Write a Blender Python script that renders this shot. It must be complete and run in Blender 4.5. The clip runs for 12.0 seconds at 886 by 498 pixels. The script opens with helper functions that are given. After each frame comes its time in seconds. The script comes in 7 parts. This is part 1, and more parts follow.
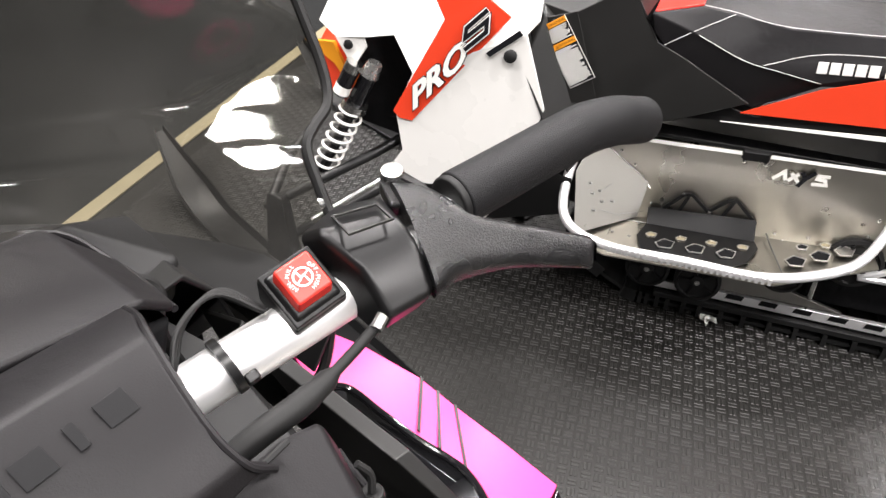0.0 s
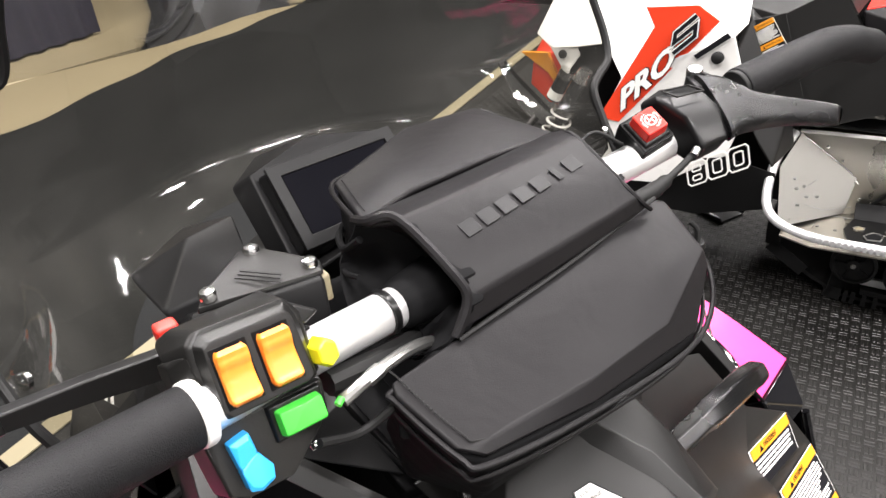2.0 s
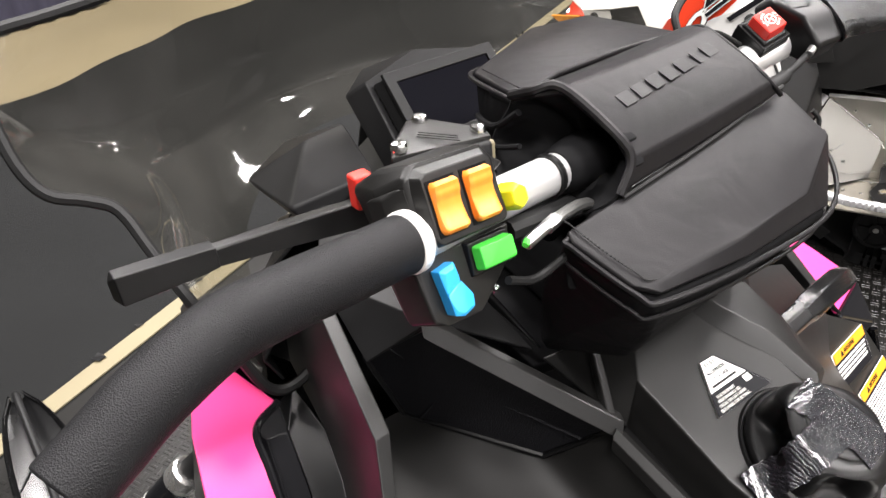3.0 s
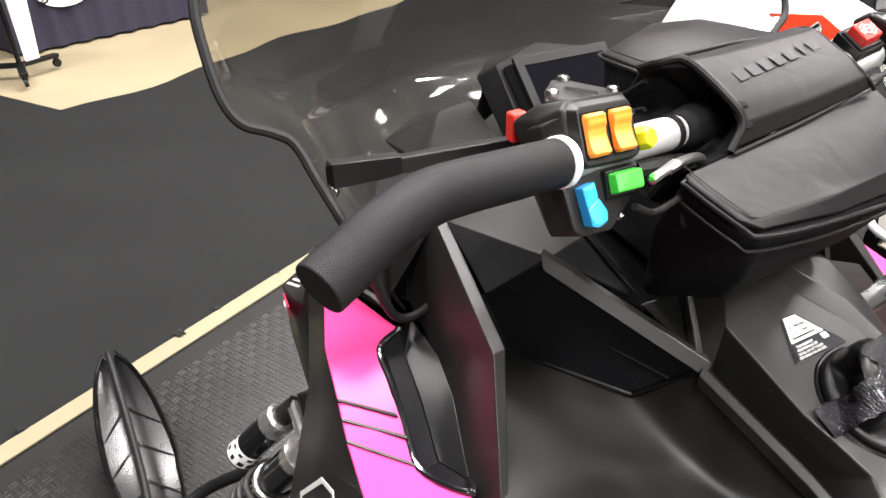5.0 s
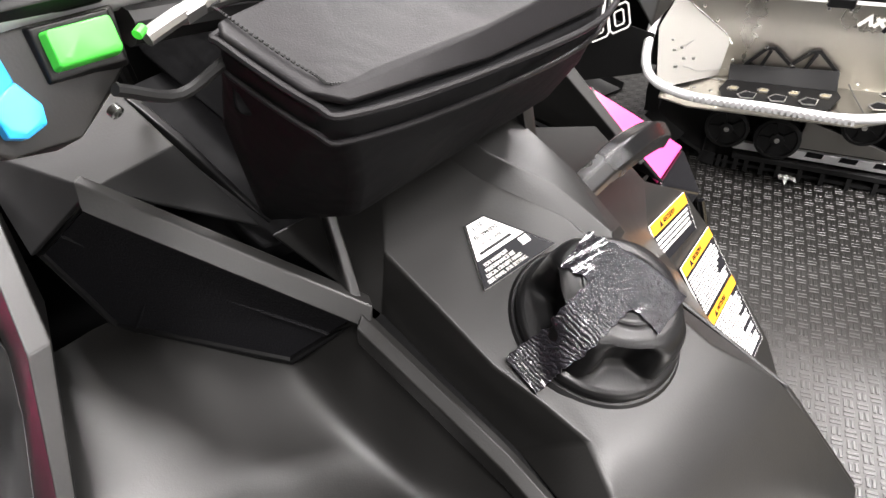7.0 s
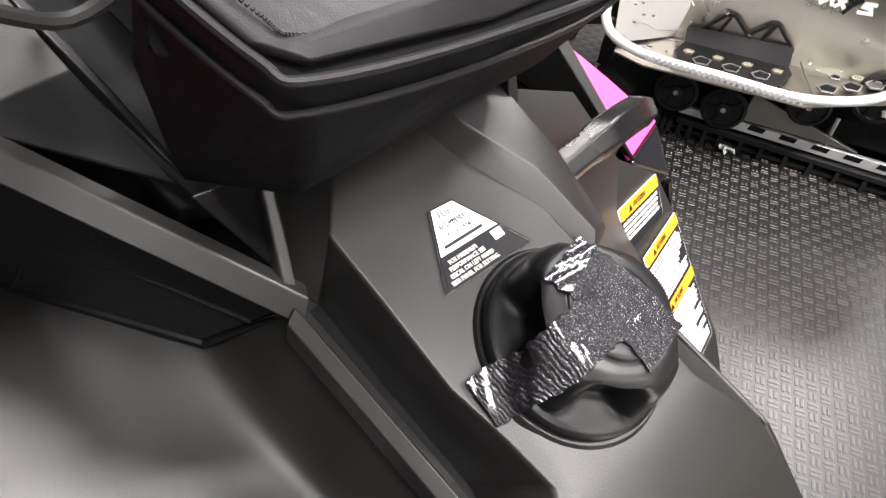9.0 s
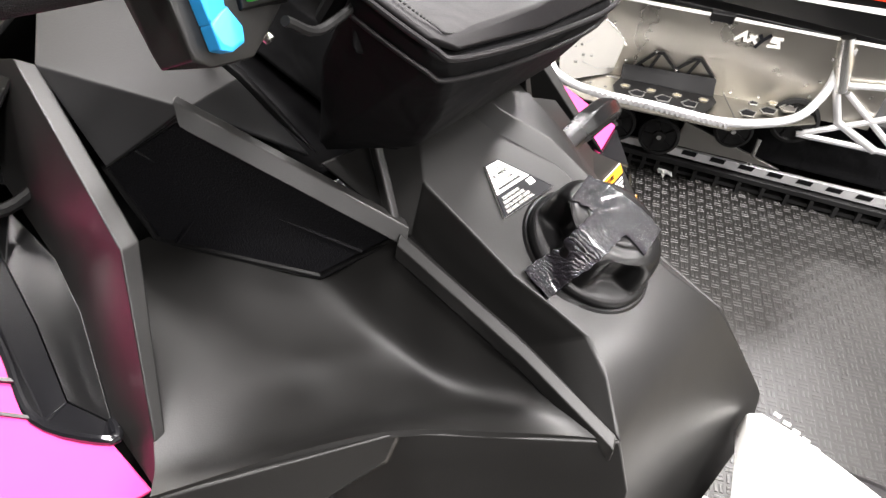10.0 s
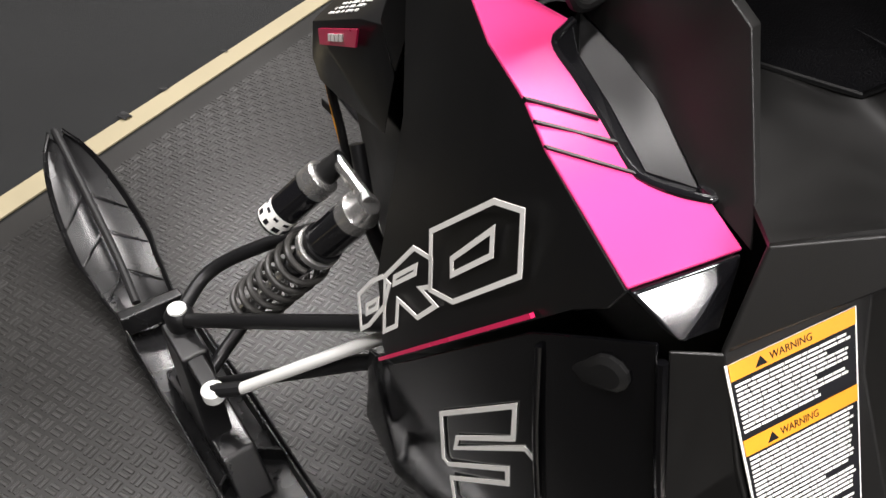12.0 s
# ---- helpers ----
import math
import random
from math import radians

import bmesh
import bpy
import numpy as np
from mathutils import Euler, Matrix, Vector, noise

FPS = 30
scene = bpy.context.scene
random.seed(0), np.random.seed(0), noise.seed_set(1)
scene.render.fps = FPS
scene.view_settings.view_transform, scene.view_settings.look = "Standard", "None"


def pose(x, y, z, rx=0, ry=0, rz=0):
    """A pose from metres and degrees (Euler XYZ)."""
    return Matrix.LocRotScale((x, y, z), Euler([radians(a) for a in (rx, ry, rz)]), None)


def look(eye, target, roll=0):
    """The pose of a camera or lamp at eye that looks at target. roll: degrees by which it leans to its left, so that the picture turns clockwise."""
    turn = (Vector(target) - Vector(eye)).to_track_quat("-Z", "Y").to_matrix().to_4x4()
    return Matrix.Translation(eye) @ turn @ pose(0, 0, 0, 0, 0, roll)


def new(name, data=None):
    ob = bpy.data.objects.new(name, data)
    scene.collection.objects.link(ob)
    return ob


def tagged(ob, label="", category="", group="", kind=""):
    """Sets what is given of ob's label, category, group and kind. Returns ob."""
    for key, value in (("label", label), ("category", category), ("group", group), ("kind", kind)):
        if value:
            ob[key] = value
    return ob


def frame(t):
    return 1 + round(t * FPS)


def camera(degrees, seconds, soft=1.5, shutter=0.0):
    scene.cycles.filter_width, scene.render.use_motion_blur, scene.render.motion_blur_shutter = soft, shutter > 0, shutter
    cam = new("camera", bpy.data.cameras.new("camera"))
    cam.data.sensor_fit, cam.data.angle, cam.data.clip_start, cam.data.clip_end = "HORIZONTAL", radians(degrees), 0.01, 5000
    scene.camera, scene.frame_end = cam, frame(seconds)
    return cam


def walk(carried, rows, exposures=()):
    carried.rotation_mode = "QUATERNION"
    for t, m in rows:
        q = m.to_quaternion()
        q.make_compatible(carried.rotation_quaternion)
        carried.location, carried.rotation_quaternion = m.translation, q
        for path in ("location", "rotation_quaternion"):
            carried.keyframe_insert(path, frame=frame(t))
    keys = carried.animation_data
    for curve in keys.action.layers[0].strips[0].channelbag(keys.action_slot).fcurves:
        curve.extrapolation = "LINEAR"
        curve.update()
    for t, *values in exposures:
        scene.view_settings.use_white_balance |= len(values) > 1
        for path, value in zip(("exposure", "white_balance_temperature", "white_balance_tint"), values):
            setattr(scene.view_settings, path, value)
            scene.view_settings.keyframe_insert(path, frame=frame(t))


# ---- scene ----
cam = camera(61.5, 12.0)
PATH = [
    (0, (-0.006, -0.236, 1.392), (1.243, 0.837, 0.257), 1.2),
    (0.5, (-0.025, -0.256, 1.402), (1.183, 0.882, 0.285), 0.3),
    (1, (-0.061, -0.306, 1.41), (1.093, 0.94, 0.354), -1.9),
    (1.5, (-0.146, -0.357, 1.412), (0.902, 0.99, 0.369), -3.7),
    (2, (-0.249, -0.342, 1.411), (0.699, 1.072, 0.362), -5.7),
    (2.5, (-0.324, -0.327, 1.404), (0.71, 1.019, 0.346), -4.3),
    (3, (-0.367, -0.332, 1.376), (0.573, 1.058, 0.289), -4.9),
    (3.2, (-0.377, -0.334, 1.37), (0.513, 1.084, 0.276), -4.4),
    (5, (-0.478, -0.394, 1.364), (0.377, 1.111, 0.363), -1.7),
    (5.5, (-0.532, -0.415, 1.355), (0.516, 0.954, 0.341), 0.2),
    (6, (-0.507, -0.422, 1.346), (0.778, 0.669, 0.269), 2.3),
    (6.5, (-0.36, -0.381, 1.301), (0.799, 0.793, 0.17), -2.5),
    (7, (-0.247, -0.337, 1.26), (0.84, 0.789, 0.015), -2.4),
    (7.2, (-0.223, -0.325, 1.246), (0.852, 0.773, -0.035), -2.5),
    (9, (-0.207, -0.275, 1.237), (0.933, 0.618, -0.143), 8.5),
    (9.5, (-0.256, -0.283, 1.254), (0.964, 0.569, -0.082), 9.5),
    (10, (-0.373, -0.325, 1.283), (0.921, 0.527, 0.018), 8.4),
    (10.5, (-0.523, -0.359, 1.306), (0.741, 0.583, 0.075), 7.9),
    (11, (-0.617, -0.359, 1.296), (0.533, 0.736, 0.08), 4.2),
    (11.5, (-0.631, -0.277, 1.25), (0.397, 0.859, -0.035), 2.7),
    (12, (-0.631, -0.231, 1.211), (0.275, 0.884, -0.18), 3.8),
]
walk(cam, [(t, look(eye, target, roll)) for t, eye, target, roll in PATH],
     exposures=[(0, 0.0), (2, 0.02), (3.2, 0.04), (5, 0.19), (6, 0.34), (6.5, 0.38), (7, 0.55), (9, 0.48), (9.5, 0.55), (10, 0.62), (10.5, 0.22), (11, -0.05), (12, -0.24)])
scene.cycles.filter_width = 1.5

# ---- light ----
world = bpy.data.worlds.new("hall_air")
world.use_nodes = True
world.node_tree.nodes["Background"].inputs[0].default_value = (0.55, 0.56, 0.6, 1)
world.node_tree.nodes["Background"].inputs[1].default_value = 0.065
scene.world = world

LAMP_W, LAMP_COL = 300.0, (1.0, 0.955, 0.945)
LAMP_AT = [(0.3 + 2.7 * i - 1.2 * j, 1.6 - 0.9 * i - 3.6 * j) for i, j in ((-1, 0), (0, 0), (1, 0), (2, 0), (0, 1), (1, 1), (2, 1), (0, -1), (1, -1))] + [(7.2, 2.0), (-3.2, -6.2), (1.3, -7.4), (4.0, -8.3)]
LAMP_Z = 5.2


# ---- materials ----
def material(name, color, rough=0.5, metal=0.0, vary=0.12, grain=400.0, bump=0.15, coat=0.0, blotch=9.0, rough_vary=0.1, depth=0.0004, spec=0.5, wrinkle=0.0, fold=28.0):
    """Principled surface with fine grain, broad tone variation and slight relief."""
    m = bpy.data.materials.new(name)
    m.use_nodes = True
    nt = m.node_tree
    n, l = nt.nodes, nt.links
    p = n["Principled BSDF"]
    co = n.new("ShaderNodeTexCoord")
    big = n.new("ShaderNodeTexNoise")
    big.inputs["Scale"].default_value = blotch
    big.inputs["Detail"].default_value = 5
    fine = n.new("ShaderNodeTexNoise")
    fine.inputs["Scale"].default_value = grain
    fine.inputs["Detail"].default_value = 3
    for t in (big, fine):
        l.new(co.outputs["Object"], t.inputs["Vector"])
    mix = n.new("ShaderNodeMix")
    mix.data_type = "RGBA"
    mix.inputs["A"].default_value = (*[c * (1 - vary) for c in color], 1)
    mix.inputs["B"].default_value = (*[min(1, c * (1 + vary)) for c in color], 1)
    l.new(big.outputs["Fac"], mix.inputs["Factor"])
    l.new(mix.outputs["Result"], p.inputs["Base Color"])
    mr = n.new("ShaderNodeMapRange")
    mr.inputs["To Min"].default_value = max(0.02, rough - rough_vary)
    mr.inputs["To Max"].default_value = min(1, rough + rough_vary)
    l.new(big.outputs["Fac"], mr.inputs["Value"])
    l.new(mr.outputs["Result"], p.inputs["Roughness"])
    p.inputs["Metallic"].default_value = metal
    p.inputs["Coat Weight"].default_value = coat
    p.inputs["Coat Roughness"].default_value = 0.05
    p.inputs["Specular IOR Level"].default_value = spec
    if bump:
        b = n.new("ShaderNodeBump")
        b.inputs["Strength"].default_value = bump
        b.inputs["Distance"].default_value = depth
        l.new(fine.outputs["Fac"], b.inputs["Height"])
        l.new(b.outputs["Normal"], p.inputs["Normal"])
        if wrinkle:
            soft = n.new("ShaderNodeTexNoise")
            soft.inputs["Scale"].default_value = fold
            soft.inputs["Detail"].default_value = 2
            soft.inputs["Distortion"].default_value = 0.6
            l.new(co.outputs["Object"], soft.inputs["Vector"])
            b2 = n.new("ShaderNodeBump")
            b2.inputs["Strength"].default_value = 0.6
            b2.inputs["Distance"].default_value = wrinkle
            l.new(soft.outputs["Fac"], b2.inputs["Height"])
            l.new(b2.outputs["Normal"], b.inputs["Normal"])
    return m


def knurled(name, color, pitch=900.0):
    m = material(name, color, 0.5, bump=0, spec=0.18)
    nt = m.node_tree
    n, l = nt.nodes, nt.links
    v = n.new("ShaderNodeTexVoronoi")
    v.inputs["Scale"].default_value = pitch
    co = n.new("ShaderNodeTexCoord")
    l.new(co.outputs["Object"], v.inputs["Vector"])
    b = n.new("ShaderNodeBump")
    b.inputs["Strength"].default_value = 0.6
    b.inputs["Distance"].default_value = 0.0005
    l.new(v.outputs["Distance"], b.inputs["Height"])
    l.new(b.outputs["Normal"], n["Principled BSDF"].inputs["Normal"])
    return m


def brushed(name, color, rough=0.3, stretch=(3, 300, 300)):
    m = material(name, color, rough, 1.0, 0.08, bump=0)
    nt = m.node_tree
    n, l = nt.nodes, nt.links
    co, mp, t, b = (n.new(k) for k in ("ShaderNodeTexCoord", "ShaderNodeMapping", "ShaderNodeTexNoise", "ShaderNodeBump"))
    mp.inputs["Scale"].default_value = stretch
    t.inputs["Scale"].default_value = 1.0
    l.new(co.outputs["Object"], mp.inputs["Vector"])
    l.new(mp.outputs["Vector"], t.inputs["Vector"])
    b.inputs["Strength"].default_value = 0.12
    b.inputs["Distance"].default_value = 0.0005
    l.new(t.outputs["Fac"], b.inputs["Height"])
    l.new(b.outputs["Normal"], n["Principled BSDF"].inputs["Normal"])
    return m


def clear_sheet(name, tint=(0.56, 0.55, 0.51), gloss_rough=0.04):
    """Thin clear plastic: lets light straight through, glossier at grazing angles, faint scuffs."""
    m = bpy.data.materials.new(name)
    m.use_nodes = True
    nt = m.node_tree
    n, l = nt.nodes, nt.links
    n.remove(n["Principled BSDF"])
    tr, gl, mx, fr = (n.new(k) for k in ("ShaderNodeBsdfTransparent", "ShaderNodeBsdfGlossy", "ShaderNodeMixShader", "ShaderNodeFresnel"))
    tr.inputs["Color"].default_value = (*tint, 1)
    gl.inputs["Color"].default_value = (1, 1, 1, 1)
    fr.inputs["IOR"].default_value = 1.62
    ns = n.new("ShaderNodeTexNoise")
    ns.inputs["Scale"].default_value = 14
    ns.inputs["Detail"].default_value = 6
    co = n.new("ShaderNodeTexCoord")
    l.new(co.outputs["Object"], ns.inputs["Vector"])
    mr = n.new("ShaderNodeMapRange")
    mr.inputs["To Min"].default_value = gloss_rough * 0.4
    mr.inputs["To Max"].default_value = gloss_rough * 2
    l.new(ns.outputs["Fac"], mr.inputs["Value"])
    l.new(mr.outputs["Result"], gl.inputs["Roughness"])
    b = n.new("ShaderNodeBump")
    b.inputs["Strength"].default_value = 0.13
    b.inputs["Distance"].default_value = 0.008
    ns2 = n.new("ShaderNodeTexNoise")
    ns2.inputs["Scale"].default_value = 9
    ns2.inputs["Detail"].default_value = 2.6
    l.new(co.outputs["Object"], ns2.inputs["Vector"])
    l.new(ns2.outputs["Fac"], b.inputs["Height"])
    l.new(b.outputs["Normal"], gl.inputs["Normal"])
    l.new(fr.outputs["Fac"], mx.inputs["Fac"])
    l.new(tr.outputs["BSDF"], mx.inputs[1])
    l.new(gl.outputs["BSDF"], mx.inputs[2])
    # fine dust and scuffs
    dust, hz, sc = n.new("ShaderNodeBsdfDiffuse"), n.new("ShaderNodeMixShader"), n.new("ShaderNodeMapRange")
    dust.inputs["Color"].default_value = (0.80, 0.78, 0.72, 1)
    sc.inputs["From Min"].default_value = 0.3
    sc.inputs["From Max"].default_value = 0.75
    sc.inputs["To Min"].default_value = 0.004
    sc.inputs["To Max"].default_value = 0.034
    l.new(ns2.outputs["Fac"], sc.inputs["Value"])
    l.new(sc.outputs["Result"], hz.inputs["Fac"])
    l.new(mx.outputs["Shader"], hz.inputs[1])
    l.new(dust.outputs["BSDF"], hz.inputs[2])
    l.new(hz.outputs["Shader"], n["Material Output"].inputs["Surface"])
    return m


MATTE = material("matte_black_plastic", (0.0092, 0.0090, 0.0086), 0.40, vary=0.2, grain=900, bump=0.25, depth=0.0003, spec=0.42, wrinkle=0.0008, fold=14)
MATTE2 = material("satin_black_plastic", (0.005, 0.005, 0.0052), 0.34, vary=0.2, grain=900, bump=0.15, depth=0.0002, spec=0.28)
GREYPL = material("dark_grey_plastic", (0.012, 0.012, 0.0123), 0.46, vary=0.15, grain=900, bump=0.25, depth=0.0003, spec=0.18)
VINYL = material("black_vinyl", (0.0092, 0.0086, 0.0093), 0.43, vary=0.2, grain=1300, bump=0.35, depth=0.0003, spec=0.17, wrinkle=0.0016)
VINYL_G = material("glossy_vinyl", (0.0085, 0.0085, 0.0092), 0.38, vary=0.2, grain=1300, bump=0.2, depth=0.0003, spec=0.16)
VINYL_D = material("black_pouch_cloth", (0.0045, 0.0045, 0.005), 0.75, vary=0.2, grain=1500, bump=0.4, spec=0.12, wrinkle=0.006)
THREAD = material("black_thread", (0.006, 0.006, 0.006), 0.8, bump=0)
GLOSS = material("gloss_black", (0.006, 0.006, 0.007), 0.10, vary=0.1, bump=0, coat=0.6, rough_vary=0.03)
GRIP = knurled("grip_rubber", (0.009, 0.009, 0.0097), 1500.0)
PEBBLE = material("pebbled_black", (0.0055, 0.0055, 0.0060), 0.27, grain=1100, bump=0.9, depth=0.0005, spec=0.30)
PINK = material("pink_film", (0.80, 0.055, 0.225), 0.30, vary=0.05, bump=0, rough_vary=0.04, spec=0.2)
PINKRED = material("deep_pink_film", (0.70, 0.015, 0.10), 0.3, vary=0.05, bump=0, coat=0.4)
WHITEPL = material("white_plastic", (0.80, 0.79, 0.76), 0.28, vary=0.03, bump=0.03, coat=0.3)
WHITEINK = material("white_ink", (0.86, 0.85, 0.81), 0.45, vary=0.03, bump=0)
BLACKINK = material("black_ink", (0.008, 0.008, 0.010), 0.5, bump=0, spec=0.15)
YELLOWINK = material("amber_ink", (0.80, 0.31, 0.015), 0.4, vary=0.05, bump=0)
REDPL = material("red_plastic", (0.62, 0.03, 0.02), 0.35, vary=0.06, bump=0.05)
REDPAINT = material("red_orange_film", (0.74, 0.055, 0.02), 0.22, vary=0.04, bump=0, coat=0.5)
ORANGEPL = material("orange_plastic", (0.86, 0.27, 0.03), 0.36, vary=0.06, bump=0.05)
GREENPL = material("green_plastic", (0.07, 0.62, 0.06), 0.34, vary=0.06, bump=0.05)
BLUEPL = material("blue_plastic", (0.03, 0.36, 0.80), 0.34, vary=0.06, bump=0.05)
YELLOWPL = material("yellow_plastic", (0.78, 0.76, 0.02), 0.34, vary=0.06, bump=0.05)
ALU = brushed("brushed_aluminium", (0.51, 0.49, 0.44), 0.30, (2, 2, 260))
ALU_DULL = brushed("dull_aluminium", (0.30, 0.29, 0.27), 0.45, (2, 2, 200))
TUBE = material("satin_aluminium_tube", (0.82, 0.82, 0.82), 0.38, 0.7, 0.05, bump=0.1)
PALEROD = material("pale_zinc_plate", (0.80, 0.80, 0.77), 0.30, 0.15, 0.05, bump=0.1)
SPRING = material("grey_spring_paint", (0.030, 0.029, 0.027), 0.40, vary=0.25, bump=0.2, spec=0.4)
CASTMETAL = material("cast_aluminium", (0.74, 0.73, 0.71), 0.27, 0.92, 0.06, bump=0.1)
WORNSTEEL = material("worn_steel", (0.30, 0.30, 0.29), 0.30, 0.9, 0.15, bump=0.1)
POCKET = material("deep_gloss_black", (0.003, 0.003, 0.0035), 0.09, vary=0.1, bump=0, spec=0.5)
STEEL = material("bright_steel", (0.72, 0.72, 0.70), 0.22, 1.0, 0.08, bump=0)
ARMS = material("painted_steel_tube", (0.008, 0.008, 0.0085), 0.34, vary=0.2, bump=0.1, spec=0.35)
RUBBER = material("black_rubber", (0.009, 0.009, 0.009), 0.55, bump=0.2, spec=0.25)
SCREEN = material("dark_screen", (0.006, 0.006, 0.008), 0.12, bump=0, spec=0.06)
MESHCLOTH = material("black_mesh_cloth", (0.0058, 0.0058, 0.0072), 0.7, grain=700, bump=0.8, depth=0.001, spec=0.22)
WSHIELD = clear_sheet("clear_polycarbonate")
SKIPL = material("ski_plastic", (0.006, 0.006, 0.0063), 0.27, vary=0.2, bump=0.03, grain=120, spec=0.4)
CARPET = material("charcoal_carpet", (0.0115, 0.012, 0.012), 0.95, vary=0.45, grain=700, bump=1.0, depth=0.003, blotch=1.2, spec=0.2)
CONCRETE = material("tan_concrete", (0.27, 0.225, 0.14), 0.6, vary=0.22, grain=60, bump=0.3, blotch=1.4)
TRIMTAPE = material("cream_edge_strip", (0.20, 0.172, 0.105), 0.6, vary=0.12, grain=90, bump=0.2, blotch=4)
MAT = material("rubber_mat", (0.0125, 0.0121, 0.0112), 0.36, vary=0.62, grain=300, bump=0.3, blotch=1.7, spec=0.36, rough_vary=0.09)
TREAD = material("worn_mat_bars", (0.0165, 0.0160, 0.0150), 0.34, vary=0.5, grain=260, bump=0.35, blotch=3.1, spec=0.46, rough_vary=0.12)
DRAPE = material("navy_table_cloth", (0.015, 0.014, 0.030), 0.85, vary=0.2, grain=500, bump=0.4)
PAPER = material("white_paper", (0.8, 0.8, 0.78), 0.8, bump=0.1)
HALLWALL = material("hall_wall_paint", (0.10, 0.10, 0.105), 0.8, vary=0.1, blotch=0.6)
# for the unseen south wall, paled to bounce light onto rear-facing parts
BOUNCE_WALL = material("pale_bounce_wall", (0.60, 0.62, 0.67), 0.7, vary=0.25, blotch=0.5)
CEILING = material("dark_hall_ceiling", (0.05, 0.05, 0.05), 0.9, vary=0.15, blotch=0.8)


def tape_material():
    m = material("crinkled_black_tape", (0.014, 0.013, 0.016), 0.16, 0.0, bump=0, spec=0.6, coat=0.25)
    nt = m.node_tree
    n, l = nt.nodes, nt.links
    co, w, ns, b = (n.new(k) for k in ("ShaderNodeTexCoord", "ShaderNodeTexWave", "ShaderNodeTexNoise", "ShaderNodeBump"))
    w.inputs["Scale"].default_value = 210
    w.inputs["Distortion"].default_value = 6
    w.inputs["Detail"].default_value = 3
    ns.inputs["Scale"].default_value = 1100
    ad = n.new("ShaderNodeMath")
    ad.operation = "MULTIPLY_ADD"
    ad.inputs[1].default_value = 0.6
    l.new(co.outputs["Object"], w.inputs["Vector"])
    l.new(co.outputs["Object"], ns.inputs["Vector"])
    l.new(w.outputs["Fac"], ad.inputs[0])
    l.new(ns.outputs["Fac"], ad.inputs[2])
    b.inputs["Strength"].default_value = 1.0
    b.inputs["Distance"].default_value = 0.0008
    l.new(ad.outputs["Value"], b.inputs["Height"])
    l.new(b.outputs["Normal"], n["Principled BSDF"].inputs["Normal"])
    return m


TAPE = tape_material()


# ---- building helpers ----
def V(*a):
    return Vector(a[0] if len(a) == 1 else a)


def mesh_of(name, bm, mat, smooth=True):
    bmesh.ops.recalc_face_normals(bm, faces=bm.faces[:])
    for f in bm.faces:
        f.smooth = smooth
    me = bpy.data.meshes.new(name)
    bm.to_mesh(me)
    bm.free()
    me.materials.append(mat)
    return me


def soften(ob, width, segments=2, angle=25):
    if width:
        b = ob.modifiers.new("bevel", "BEVEL")
        b.width, b.segments, b.limit_method, b.angle_limit, b.harden_normals = width, segments, "ANGLE", radians(angle), True
    return ob


def sharp(ob, angle=30):
    ob.data.set_sharp_from_angle(angle=radians(angle))
    return ob


def part(name, bm, mat, parent, label="", bevel=0.0, segments=2, angle=25):
    ob = new(name, mesh_of(name, bm, mat))
    ob.parent = parent
    if bevel:
        soften(ob, bevel, segments, angle)
    else:
        sharp(ob, 35)
    if label:
        tagged(ob, label)
    return ob


def thing(name, label, category, at=(0, 0, 0), turn=0.0, group="", kind=""):
    ob = new(name)
    ob.matrix_world = pose(*at, 0, 0, turn)
    ob.empty_display_size = 0.05
    return tagged(ob, label, category, group, kind)


def single(name, bm, mat, label, category, bevel=0.0, kind="", group=""):
    ob = new(name, mesh_of(name, bm, mat))
    if bevel:
        soften(ob, bevel)
    else:
        sharp(ob, 35)
    return tagged(ob, label, category, group, kind)


def join(*bms):
    out = bms[0]
    for b in bms[1:]:
        me = bpy.data.meshes.new("tmp")
        b.to_mesh(me)
        b.free()
        out.from_mesh(me)
        bpy.data.meshes.remove(me)
    return out


def moved(bm, m):
    bm.transform(m)
    return bm


def hull(pts):
    bm = bmesh.new()
    for p in pts:
        bm.verts.new(p)
    bmesh.ops.convex_hull(bm, input=bm.verts[:])
    loose = [v for v in bm.verts if not v.link_faces]
    bmesh.ops.delete(bm, geom=loose, context="VERTS")
    bmesh.ops.dissolve_limit(bm, angle_limit=radians(1.5), verts=bm.verts[:], edges=bm.edges[:])
    return bm


def box(c, size, rot=None):
    bm = bmesh.new()
    bmesh.ops.create_cube(bm, size=1, matrix=Matrix.Translation(c) @ (rot.to_4x4() if rot else Matrix()) @ Matrix.Diagonal((*size, 1)))
    return bm


def basis(u, v):
    """A turn whose x is u, whose y lies in the plane of u and v, and whose z stands on both."""
    u = Vector(u).normalized()
    w = u.cross(Vector(v)).normalized()
    return Matrix((u, w.cross(u), w)).transposed()


def at_frame(o, rot):
    return Matrix.Translation(o) @ rot.to_4x4()


def smooth_line(pts, steps=6):
    """A Catmull-Rom line through the points."""
    p = [Vector(q) for q in pts]
    p = [2 * p[0] - p[1]] + p + [2 * p[-1] - p[-2]]
    out = []
    for i in range(1, len(p) - 2):
        for k in range(steps):
            t = k / steps
            a, b, c, d = p[i - 1], p[i], p[i + 1], p[i + 2]
            out.append(0.5 * (2 * b + (c - a) * t + (2 * a - 5 * b + 4 * c - d) * t**2 + (3 * b - 3 * c + d - a) * t**3))
    return out + [p[-2]]


